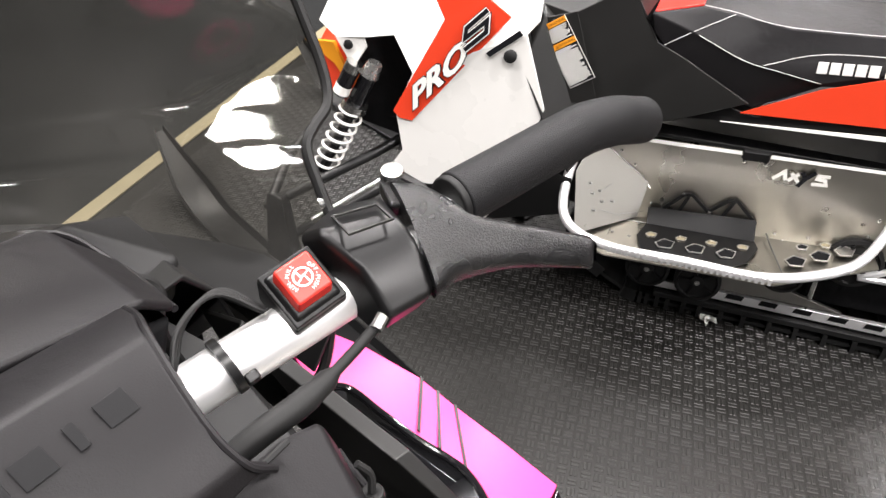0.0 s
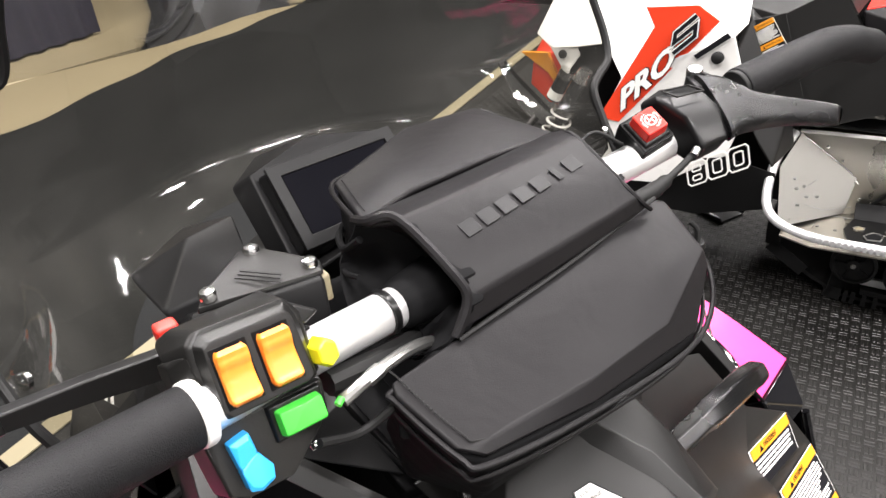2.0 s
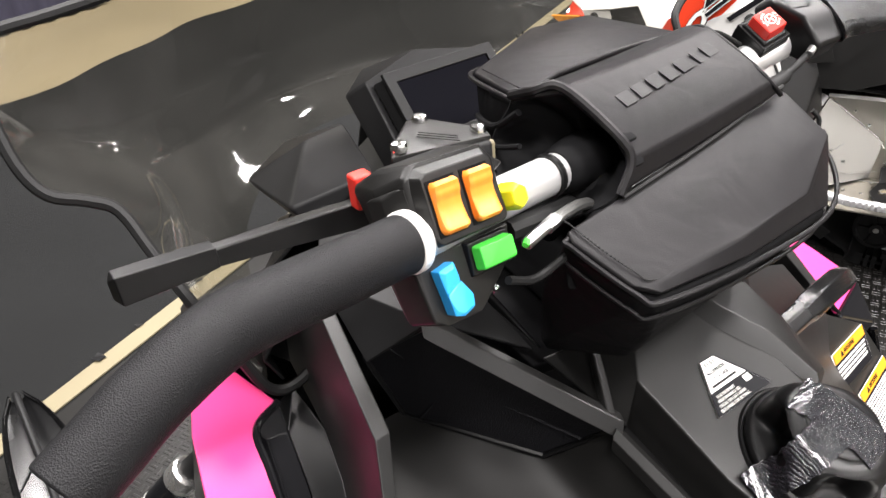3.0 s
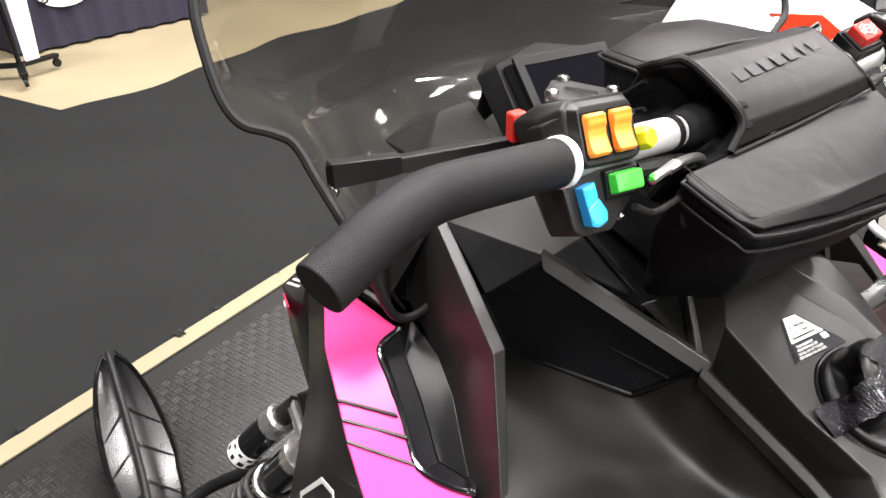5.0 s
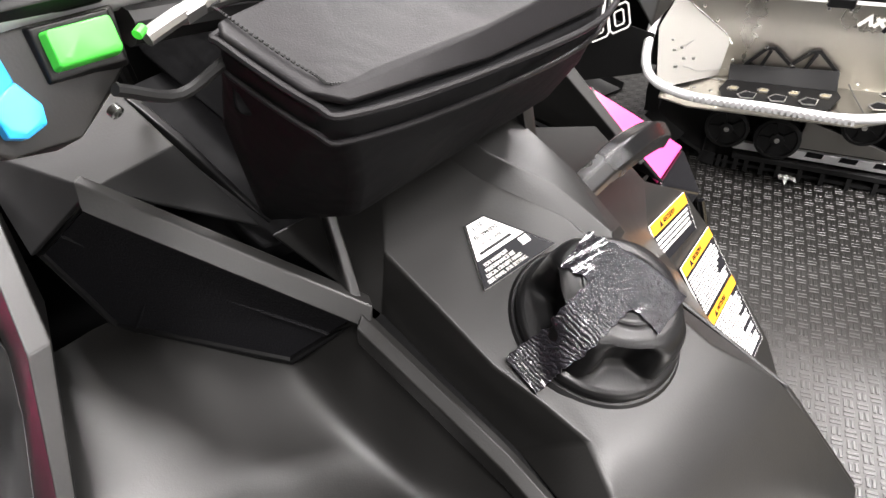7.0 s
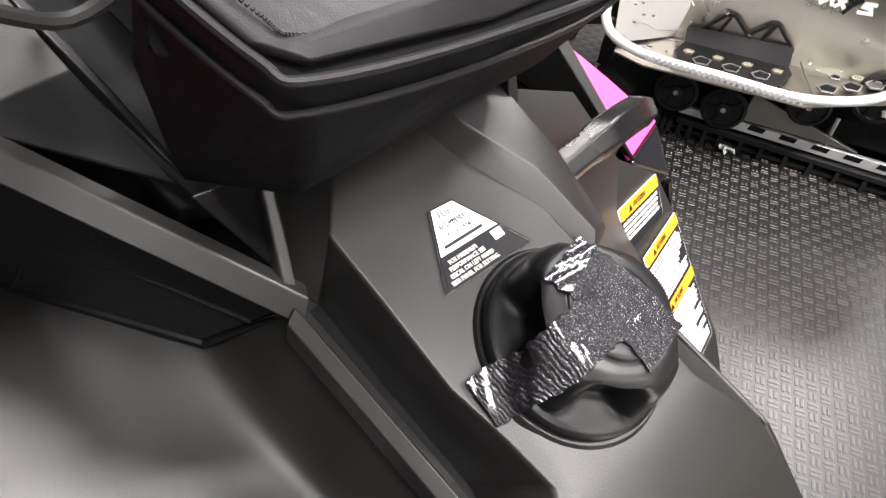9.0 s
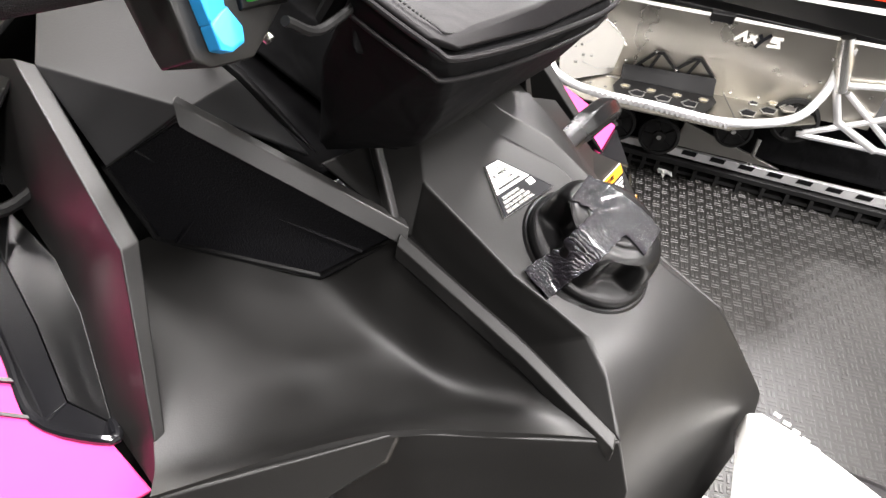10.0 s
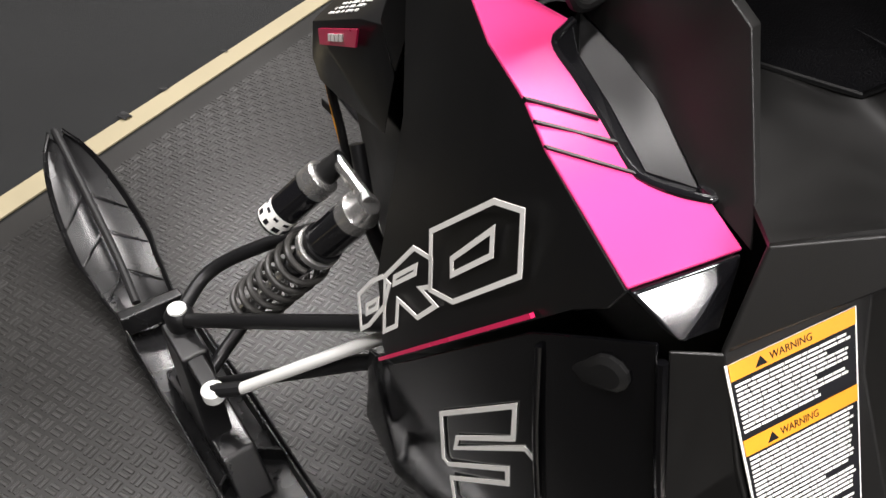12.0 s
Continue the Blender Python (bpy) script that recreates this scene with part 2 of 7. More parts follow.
def tube(pts, r, seg=12, closed=False, cap=True):
    """A tube along the points; r may be a number or one for each point."""
    pts = [Vector(q) for q in pts]
    n = len(pts)
    rs = [r] * n if isinstance(r, (int, float)) else list(r)
    bm = bmesh.new()
    rings, up = [], None
    for i, p in enumerate(pts):
        a = pts[(i - 1) % n] if closed or i else p
        b = pts[(i + 1) % n] if closed or i < n - 1 else p
        d = (b - a).normalized()
        if up is None:
            up = d.orthogonal().normalized()
        up = (up - d * up.dot(d)).normalized()
        s = d.cross(up)
        rings.append([bm.verts.new(p + rs[i] * (math.cos(k * math.tau / seg) * up + math.sin(k * math.tau / seg) * s)) for k in range(seg)])
    for i in range(n if closed else n - 1):
        a, b = rings[i], rings[(i + 1) % n]
        for k in range(seg):
            bm.faces.new((a[k], a[(k + 1) % seg], b[(k + 1) % seg], b[k]))
    if cap and not closed:
        bm.faces.new(rings[0][::-1])
        bm.faces.new(rings[-1])
    return bm


def rod(a, b, r, seg=14):
    return tube([a, b], r, seg)


def lathe(profile, seg=32, o=(0, 0, 0), axis=(0, 0, 1)):
    """A solid of revolution: profile rows of (radius, height) along the axis from o."""
    z = Vector(axis).normalized()
    x = z.orthogonal().normalized()
    y = z.cross(x)
    bm = bmesh.new()
    rings = []
    for r, h in profile:
        rings.append([bm.verts.new(Vector(o) + z * h + r * (math.cos(k * math.tau / seg) * x + math.sin(k * math.tau / seg) * y)) for k in range(seg)])
    for a, b in zip(rings, rings[1:]):
        for k in range(seg):
            bm.faces.new((a[k], a[(k + 1) % seg], b[(k + 1) % seg], b[k]))
    bm.faces.new(rings[0][::-1])
    bm.faces.new(rings[-1])
    return bm


def slab(pts, thick, toward=None):
    """A plate over a polygon in space: the polygon is its outer face; it grows by thick on the side away from toward."""
    pts = [Vector(p) for p in pts]
    n = Vector()
    for a, b in zip(pts, pts[1:] + pts[:1]):
        n += a.cross(b)
    n.normalize()
    if toward is not None and n.dot(Vector(toward)) < 0:
        n = -n
    bm = bmesh.new()
    top = [bm.verts.new(p) for p in pts]
    low = [bm.verts.new(p - n * thick) for p in pts]
    bm.faces.new(top)
    bm.faces.new(low[::-1])
    k = len(pts)
    for i in range(k):
        bm.faces.new((top[i], top[(i + 1) % k], low[(i + 1) % k], low[i]))
    return bm


def shell(rows, thick, toward, sub=1, close=False):
    """A sheet over a grid of points (rows of equal length), smoothed sub times between them, with thickness."""
    grid = [[Vector(p) for p in r] for r in rows]
    if sub > 1:
        grid = [smooth_line(r, sub) for r in grid]
        grid = [list(c) for c in zip(*[smooth_line(c, sub) for c in zip(*grid)])]
    bm = bmesh.new()
    vs = [[bm.verts.new(p) for p in r] for r in grid]
    for a, b in zip(vs, vs[1:]):
        for k in range(len(a) - 1):
            bm.faces.new((a[k], a[k + 1], b[k + 1], b[k]))
    bm.normal_update()
    n = sum((f.normal for f in bm.faces), Vector())
    if n.dot(Vector(toward)) < 0:
        bmesh.ops.reverse_faces(bm, faces=bm.faces[:])
        bm.normal_update()
    if thick:
        bmesh.ops.solidify(bm, geom=bm.faces[:], thickness=thick)
    return bm


def facets(pts, faces, thick=0.0, toward=(0, 0, 1)):
    """Flat facets over named points, joined at their edges, with thickness behind."""
    bm = bmesh.new()
    vs = {k: bm.verts.new(p) for k, p in pts.items()}
    for f in faces:
        bm.faces.new([vs[k] for k in f.split()])
    bmesh.ops.recalc_face_normals(bm, faces=bm.faces[:])
    bm.normal_update()
    n = sum((f.normal * f.calc_area() for f in bm.faces), Vector())
    if n.dot(Vector(toward)) < 0:
        bmesh.ops.reverse_faces(bm, faces=bm.faces[:])
        bm.normal_update()
    if thick:
        bmesh.ops.solidify(bm, geom=bm.faces[:], thickness=thick)
    return bm


def ribbon(lines, width, m, thick=0.0006):
    """Flat strokes in the xy plane of m along lines of 2D points, mitred at the corners. A line that ends where it begins is closed."""
    bm = bmesh.new()
    for line in lines:
        pts = [Vector((*p, 0)) for p in line]
        closed = (pts[0] - pts[-1]).length < 1e-6
        if closed:
            pts = pts[:-1]
        k = len(pts)
        rails = []
        for i, p in enumerate(pts):
            a = (p - pts[i - 1]).normalized() if closed or i else (pts[1] - p).normalized()
            b = (pts[(i + 1) % k] - p).normalized() if closed or i < k - 1 else a
            na, nb = Vector((-a.y, a.x, 0)), Vector((-b.y, b.x, 0))
            mi = (na + nb)
            mi = mi.normalized() if mi.length > 1e-6 else na
            s = width / 2 / max(0.4, mi.dot(na))
            rails.append([bm.verts.new(m @ (p + mi * s * e + Vector((0, 0, h)))) for e, h in ((1, thick), (-1, thick), (-1, 0), (1, 0))])
        for i in range(k if closed else k - 1):
            a, b = rails[i], rails[(i + 1) % k]
            for j in range(4):
                bm.faces.new((a[j], a[(j + 1) % 4], b[(j + 1) % 4], b[j]))
        if not closed:
            bm.faces.new(rails[0])
            bm.faces.new(rails[-1][::-1])
    return bm


def lettering(text, size, m, depth=0.0005, shear=0.0, offset=0.0, align="LEFT", width=1.0):
    """Raised letters in the built-in face, lying in the xy plane of m."""
    cu = bpy.data.curves.new("letters", "FONT")
    cu.body, cu.size, cu.extrude, cu.shear, cu.offset, cu.align_x, cu.align_y = text, size, depth / 2, shear, offset, align, "CENTER"
    cu.resolution_u = 3
    ob = bpy.data.objects.new("letters", cu)
    me = bpy.data.meshes.new_from_object(ob)
    bm = bmesh.new()
    bm.from_mesh(me)
    bpy.data.objects.remove(ob)
    bpy.data.curves.remove(cu)
    bpy.data.meshes.remove(me)
    bm.transform(m @ Matrix.Diagonal((width, 1, 1, 1)))
    return bm


def lines_of_print(rows, m, length, pitch, height, thick=0.0003, seed=1, ragged=0.25):
    """Bars in place of lines of small print."""
    rnd = random.Random(seed)
    out = None
    for i in range(rows):
        n = length * (1 - ragged * rnd.random())
        b = moved(box((n / 2, -i * pitch, thick / 2), (n, height, thick)), m)
        out = join(out, b) if out else b
    return out


def mirror(bm):
    bm.transform(Matrix.Diagonal((-1, 1, 1, 1)))
    bmesh.ops.reverse_faces(bm, faces=bm.faces[:])
    return bm


def mx(p):
    return (-p[0], p[1], p[2])


# ---- the hall ----
EDGE = Matrix.Translation((-0.255, 1.608, 0)) @ Matrix.Rotation(radians(25.3), 4, "Z")  # x runs along the mat's edge, y away from the sleds
FAR = Matrix.Translation((-0.287, 1.70, 0)) @ Matrix.Rotation(radians(21), 4, "Z")  # the carpet and what stands beyond it


def setting(name, bm, mat, label, bevel=0.0, kind="structure", category=""):
    return single(name, bm, mat, label, category, bevel, kind)


setting("floor", box((2, 2, -0.06), (26, 26, 0.1)), CONCRETE, "tan polished concrete floor of an exhibition hall")
for nm, c, s in (("wall_north", (2, 15.1, 3.6), (26, 0.2, 7.4)), ("wall_south", (2, -11.1, 3.6), (26, 0.2, 7.4)),
                 ("wall_east", (15.1, 2, 3.6), (0.2, 26.4, 7.4)), ("wall_west", (-11.1, 2, 3.6), (0.2, 26.4, 7.4))):
    setting(nm, box(c, s), BOUNCE_WALL if nm == "wall_south" else HALLWALL, "unseen pale hall wall added to bounce light forward" if nm == "wall_south" else "plain dark grey hall wall")
setting("ceiling", box((2, 2, 7.35), (26.4, 26.4, 0.1)), CEILING, "dark high hall ceiling")

# carpet, with a wavy cut edge and one corner
pts = [(-7, -6, 0), (9, -6, 0)]
for i in range(61):
    x = 9 - i * (9 - 0.85) / 60
    pts.append((x, 2.27 + 0.10 * (x - 0.8) + 0.05 * math.sin(3.1 * x) + 0.03 * math.sin(7.3 * x + 1), 0))
pts += [(0.70, 3.4, 0), (0.45, 6.0, 0), (-7, 6.0, 0)]
setting("carpet", moved(slab(pts, 0.009, (0, 0, 1)), FAR), CARPET, "charcoal carpet with a wavy cut edge")
setting("edge_trim", moved(box((1.0, 0.0, 0.0055), (8.5, 0.066, 0.007)), EDGE), TRIMTAPE, "cream strip along the rubber mat", 0.002)
setting("rubber_mat", moved(box((1.0, -2.6, 0.004), (8.5, 5.1, 0.012)), EDGE), MAT, "dark grey rubber mat with a basket-weave tread")


def tread(x0, x1, y0, y1, cell=0.0275):
    """Raised pairs of bars, turned by a quarter from cell to cell."""
    nx, ny = int((x1 - x0) / cell), int((y1 - y0) / cell)
    i, j, k = (a.ravel() for a in np.meshgrid(np.arange(nx), np.arange(ny), np.arange(2), indexing="ij"))
    turn = (i + j) % 2
    cx, cy = x0 + (i + 0.5) * cell, y0 + (j + 0.5) * cell
    off = (k - 0.5) * cell * 0.40
    cx, cy = cx + np.where(turn, off, 0), cy + np.where(turn, 0, off)
    a, b = cell * 0.42, cell * 0.15
    hx, hy = np.where(turn, b, a), np.where(turn, a, b)
    v = np.empty((len(cx), 8, 3))
    for q, (sx, sy, top) in enumerate([(-1, -1, 0), (1, -1, 0), (1, 1, 0), (-1, 1, 0), (-1, -1, 1), (1, -1, 1), (1, 1, 1), (-1, 1, 1)]):
        s = 0.0016 * top
        v[:, q, 0], v[:, q, 1], v[:, q, 2] = cx + sx * (hx - s), cy + sy * (hy - s), 0.0098 + 0.0016 * top
    f = np.array([(4, 5, 6, 7), (0, 1, 5, 4), (1, 2, 6, 5), (2, 3, 7, 6), (3, 0, 4, 7)])
    faces = (f[None] + 8 * np.arange(len(cx))[:, None, None]).reshape(-1, 4)
    me = bpy.data.meshes.new("mat_tread")
    me.from_pydata(v.reshape(-1, 3).tolist(), [], faces.tolist())
    me.materials.append(TREAD)
    ob = new("mat_tread", me)
    ob.matrix_world = EDGE
    return tagged(ob, "raised basket-weave bars of the dark grey rubber mat", "mat tread", kind="stuff")


tread(-1.4, 3.4, -3.0, -0.09)


# ceiling lamps
def ceiling_lamp(x, y, w=1.1, h=0.6):
    t = thing("ceiling_lamp", "white rectangular hall lamp hung under the ceiling", "lamp", (x, y, LAMP_Z), -18.4, "hall lamps")
    part("housing", box((0, 0, 0.06), (w + 0.06, h + 0.06, 0.09)), WHITEPL, t, bevel=0.01)
    for sx in (-1, 1):
        part("hanger", rod((sx * w * 0.4, 0, 0.1), (sx * w * 0.4, 0, 7.3 - LAMP_Z), 0.006, 6), STEEL, t)
    la = bpy.data.lights.new("lamp_light", "AREA")
    la.shape, la.size, la.size_y, la.energy, la.color = "RECTANGLE", w, h, LAMP_W, LAMP_COL
    lo = new("lamp_light", la)
    lo.parent = t
    lo.location = (0, 0, 0.0)


for x, y in LAMP_AT:
    ceiling_lamp(x, y)


# paper scrap on the mat
def paper_scrap():
    rows = []
    for i in range(5):
        rows.append([(0.05 * (i / 4 - 0.5) * (1 + 0.4 * math.sin(j * 2.1)), 0.04 * (j / 4 - 0.5), 0.016 + 0.011 * abs(math.sin(i * 1.7 + j * 2.3))) for j in range(5)])
    bm = moved(shell(rows, 0.0008, (0, 0, 1), 2), Matrix.Translation((1.76, 0.27, 0)) @ Matrix.Rotation(0.9, 4, "Z"))
    single("paper_scrap", bm, PAPER, "crumpled scrap of white paper lying on the mat", "paper scrap")


paper_scrap()

for x, y, r in ((0.0, 0.03, 0.012), (0.16, 0.04, 0.008), (-0.5, 0.045, 0.010), (0.42, 0.035, 0.007)):
    rows = [[(r * (i - 1) * (1 + 0.3 * math.sin(j + x * 9)), r * (j - 1.5), 0.010 + r * (0.35 + 0.3 * math.sin(i * 2 + j))) for j in range(4)] for i in range(3)]
    single("lint_scrap", moved(shell(rows, 0.001, (0, 0, 1), 2), EDGE @ Matrix.Translation((x, y, 0))), GREYPL, "dark grey bit of lint beside the edge strip", "lint", group="lint on the carpet edge")


# draped table with an oval sign
def draped_table():
    t = thing("draped_table", "exhibition table hung with a navy cloth", "table", FAR @ V(2.02, 3.66, 0), 19)
    part("table_top", box((0, 0.3, 0.74), (1.5, 0.6, 0.03)), GREYPL, t, bevel=0.004)
    for sx in (-1, 1):
        for sy in (0.08, 0.55):
            part("leg", rod((sx * 0.68, sy, 0.0), (sx * 0.68, sy, 0.73), 0.015, 8), STEEL, t)
    n = 60
    rows = [[(-0.77 + 1.54 * i / n, -0.012 + (0.008 + 0.014 * (1 - z / 0.76)) * math.sin(i * 0.9 + z * 2), z) for i in range(n + 1)] for z in (0.012, 0.25, 0.5, 0.762)]
    cloth = part("table_cloth", shell(rows, 0.003, (0, -1, 0)), DRAPE, t, "navy cloth hanging to the floor")
    o = Matrix.Translation((-0.36, -0.045, 0.40)) @ Matrix.Rotation(radians(90), 4, "X")
    ring = [(0.21 * math.cos(a * math.tau / 40), 0.125 * math.sin(a * math.tau / 40), 0) for a in range(40)]
    part("oval_sign", moved(slab(ring, 0.003, (0, 0, 1)), o), WHITEINK, cloth, "white oval printed on the cloth")
    sweep = [[(-0.16, -0.01), (-0.10, 0.05), (-0.03, 0.055), (-0.08, -0.01), (-0.14, -0.075), (-0.19, -0.08), (-0.11, -0.02), (0.0, 0.01)],
             [(0.0, 0.01), (0.04, 0.03), (0.03, -0.02), (0.07, 0.01), (0.07, 0.07), (0.08, -0.02), (0.11, 0.015), (0.14, 0.02), (0.12, -0.02), (0.18, 0.005)]]
    part("sign_flourish", ribbon(sweep, 0.014, o @ Matrix.Translation((0, 0, 0.0015))), BLACKINK, cloth, "black brush flourish")
    w = V(0.77, 0, 0)
    part("table_cloth_end", shell([[(-0.77, 0.6 * i / 12, z) for i in range(13)] for z in (0.012, 0.4, 0.762)], 0.003, (-1, 0, 0)), DRAPE, t)
    part("table_cloth_end", shell([[(0.77, 0.6 * i / 12, z) for i in range(13)] for z in (0.012, 0.4, 0.762)], 0.003, (1, 0, 0)), DRAPE, t)


draped_table()


# rolling display stand left of the table
def rolling_stand():
    o = FAR @ V(1.02, 3.12, 0)
    t = thing("rolling_stand", "black display stand on castors, with a white leaflet panel", "display stand", o, 30)
    part("post", rod((0, 0, 0.09), (-0.02, 0.0, 0.85), 0.016, 10), MATTE2, t)
    for k, a in enumerate((0, 2.2, 4.2)):
        d = V(math.cos(a), math.sin(a), 0)
        part("foot_arm", moved(box((0.13, 0, 0.085), (0.27, 0.05, 0.025)), Matrix.Rotation(a, 4, "Z")), MATTE2, t, bevel=0.004)
        s = d.cross(V(0, 0, 1))
        c = d * 0.25 + V(0, 0, 0.036)
        w = part("castor", rod(c - s * 0.012, c + s * 0.012, 0.027, 16), RUBBER, t, bevel=0.003)
        part("castor_fork", box(c + V(0, 0, 0.03), (0.02, 0.03, 0.04)), MATTE2, w)
    part("leaflet_panel", moved(hull([(0.03, -0.03, 0.10), (0.13, -0.03, 0.10), (0.02, -0.03, 0.55), (0.16, -0.03, 0.55), (0.03, -0.01, 0.10), (0.13, -0.01, 0.10), (0.02, -0.01, 0.55), (0.16, -0.01, 0.55)]), Matrix()), WHITEPL, t, "white leaflet panel", 0.01)
    part("tray", box((0, 0, 0.62), (0.42, 0.3, 0.03)), MATTE2, t, bevel=0.006)


rolling_stand()


# ---- the pink and black snowmobile ----
SLED = thing("snowmobile", "black snowmobile with pink side decals, standing on the rubber mat", "snowmobile")


FLANK = Matrix.Translation((0.025, 0.010, -0.010))  # the right-hand flank stands a little further out


def both(name, build, mat, label="", bevel=0.0, flank=True, **k):
    """The same part on the left and, mirrored, on the right."""
    return [part(name, b, mat, SLED, label, bevel, **k) for b in (build(), moved(mirror(build()), FLANK if flank else Matrix()))]


# tank and console
P = dict(
    a0=(-0.040, -0.060, 1.032), a1=(0.040, -0.060, 1.032),          # front of the flat top
    k0=(-0.0295, -0.067, 1.0292), i1=(-0.0146, -0.100, 1.0160), i2=(-0.026, -0.121, 1.0076), i3=(-0.0355, -0.144, 0.9984), i4=(-0.040, -0.167, 0.9892), i5=(-0.038, -0.2025, 0.975), i6=(-0.0405, -0.232, 0.9632),
    r1=(-0.056, -0.094, 1.0145), r2=(-0.0555, -0.130, 1.0000), r3=(-0.056, -0.171, 0.9840), r4=(-0.0505, -0.200, 0.9730), r5=(-0.0475, -0.2245, 0.9640), r6=(-0.060, -0.248, 0.9550),
    b1=(0.048, -0.140, 1.000), c1=(0.052, -0.235, 0.962), f1=(0.074, -0.190, 0.960),
    d0=(-0.079, -0.272, 0.936), d1=(0.084, -0.272, 0.930), dm=(0.0, -0.262, 0.9475),          # rear corners
    e0=(-0.0610, -0.094, 0.971), e1=(0.075, -0.094, 0.984), f0=(-0.0595, -0.190, 0.937),        # outer crease
    g0=(-0.105, -0.318, 0.800), g1=(0.125, -0.330, 0.800), rr=(0.108, -0.3225, 0.857), h0=(-0.085, -0.030, 1.01), h1=(0.085, -0.030, 1.01),
)
top = facets(P, ["a0 a1 b1 c1 i6 i5 i4 i3 i2 i1 k0", "a0 k0 r1 e0 h0", "k0 i1 r1", "i1 i2 r2 r1", "i2 i3 r2", "i3 i4 r3 r2", "i4 i5 r4 r3", "i5 i6 r5 r4", "i6 r6 r5", "r1 r2 e0", "r2 r3 f0 e0", "r3 r4 f0", "r4 r5 f0", "r5 r6 d0 f0",
                 "i6 c1 dm", "i6 dm d0 r6", "c1 d1 dm", "a1 h1 e1 b1", "b1 e1 f1 c1", "c1 f1 d1", "d0 dm d1 rr", "d0 rr g1 g0"], 0.004, (0, 0, 1))
part("tank_cover", top, MATTE, SLED, "matte black moulded tank cover", 0.0028, segments=3)
# dark groove added between tank and knee panel for the flank's shade
part("groove_floor", shell([[(-0.0600, -0.092, 0.9730), (-0.0585, -0.190, 0.9390), (-0.070, -0.262, 0.9300)], [(-0.0800, -0.096, 0.9720), (-0.0800, -0.195, 0.9420), (-0.083, -0.266, 0.9280)]], 0.002, (0, 0, 1), 2), MATTE2, SLED, "dark groove in place of the shaded tank flank")
rim = [(-0.077, -0.096, 0.9865), (-0.0765, -0.150, 0.9725), (-0.0765, -0.200, 0.9600), (-0.081, -0.270, 0.9405)]
part("pan_edge", shell([[V(p) + V(-0.0068 * k, -0.003 * k, -0.0045 * k) for p in rim] for k in (0, 1)] + [[V(p) + V(-0.0075, -0.003, -0.015) for p in rim]], 0.002, (-0.4, 0, 1), 1), MATTE, SLED, "raised edge of the knee panel", 0.0015)


def knee_pan():
    # a steep flank under the tank edge, a soft valley, and a floor that rises to the shroud
    rows = [
        [(-0.0750, -0.094, 0.9830), (-0.0850, -0.066, 0.9540), (-0.0960, -0.040, 0.9280), (-0.126, 0.010, 0.9340), (-0.155, 0.053, 0.9400), (-0.198, 0.050, 0.9450)],
        [(-0.0745, -0.150, 0.9680), (-0.0860, -0.128, 0.9360), (-0.1010, -0.104, 0.9110), (-0.140, -0.072, 0.9110), (-0.180, -0.048, 0.9140), (-0.232, -0.035, 0.9215)],
        [(-0.0750, -0.200, 0.9565), (-0.0875, -0.188, 0.9320), (-0.1060, -0.168, 0.9120), (-0.146, -0.140, 0.9100), (-0.190, -0.114, 0.9110), (-0.256, -0.078, 0.9130)],
        [(-0.0800, -0.272, 0.9370), (-0.0950, -0.250, 0.9355), (-0.1180, -0.220, 0.9335), (-0.157, -0.171, 0.9280), (-0.205, -0.135, 0.9215), (-0.272, -0.097, 0.9140)],
    ]
    return shell(rows, 0.004, (0, 0, 1), 5)


part("knee_pan", knee_pan(), MATTE, SLED, "matte black scooped knee panel")


def side_skirt():
    pts = dict(a=(-0.079, -0.273, 0.936), b=(-0.157, -0.172, 0.927), c=(-0.272, -0.098, 0.912), a2=(-0.088, -0.290, 0.912), b2=(-0.163, -0.168, 0.900), c2=(-0.300, -0.112, 0.845),
               d=(-0.180, -0.163, 0.790), e=(-0.309, -0.156, 0.776), f=(-0.176, -0.29, 0.60), g=(-0.315, -0.285, 0.60), h=(-0.105, -0.325, 0.66), i=(-0.174, -0.137, 0.850))
    return facets(pts, ["a b b2 a2", "b c c2 b2", "b2 c2 i", "c2 e d i", "d e g f", "a2 b2 i d f h"], 0.004, (-0.5, -1, 0.3))


part("skirt_cheek", facets(dict(a=(-0.299, -0.113, 0.843), b=(-0.330, -0.092, 0.846), c=(-0.331, -0.137, 0.700), d=(-0.311, -0.210, 0.600), e=(-0.314, -0.283, 0.600), f=(-0.308, -0.157, 0.774)), ["a b c f", "f c d e"], 0.003, (-0.6, -0.6, 0)), MATTE, SLED, "matte black cheek between skirt and gloss panel", 0.002)
part("side_skirt", side_skirt(), MATTE, SLED, "matte black panel below the knee scoop", 0.006, segments=3)
R_ = dict(s1=(0.075, -0.146, 0.976), s2=(0.095, -0.100, 0.985), s3=(0.245, -0.078, 0.905), s4=(0.214, -0.104, 0.884), s5=(0.297, -0.092, 0.874), s6=(0.232, -0.128, 0.842), s7=(0.318, -0.110, 0.834), s8=(0.332, -0.190, 0.726), s9=(0.262, -0.205, 0.735),
          t1=(0.079, -0.200, 0.957), t2=(0.081, -0.272, 0.934), t3=(0.128, -0.325, 0.80), u=(0.110, -0.321, 0.857), t4=(0.30, -0.28, 0.60), t5=(0.18, -0.31, 0.60), e2=(0.10, -0.03, 1.0), e3=(0.235, -0.03, 0.945))
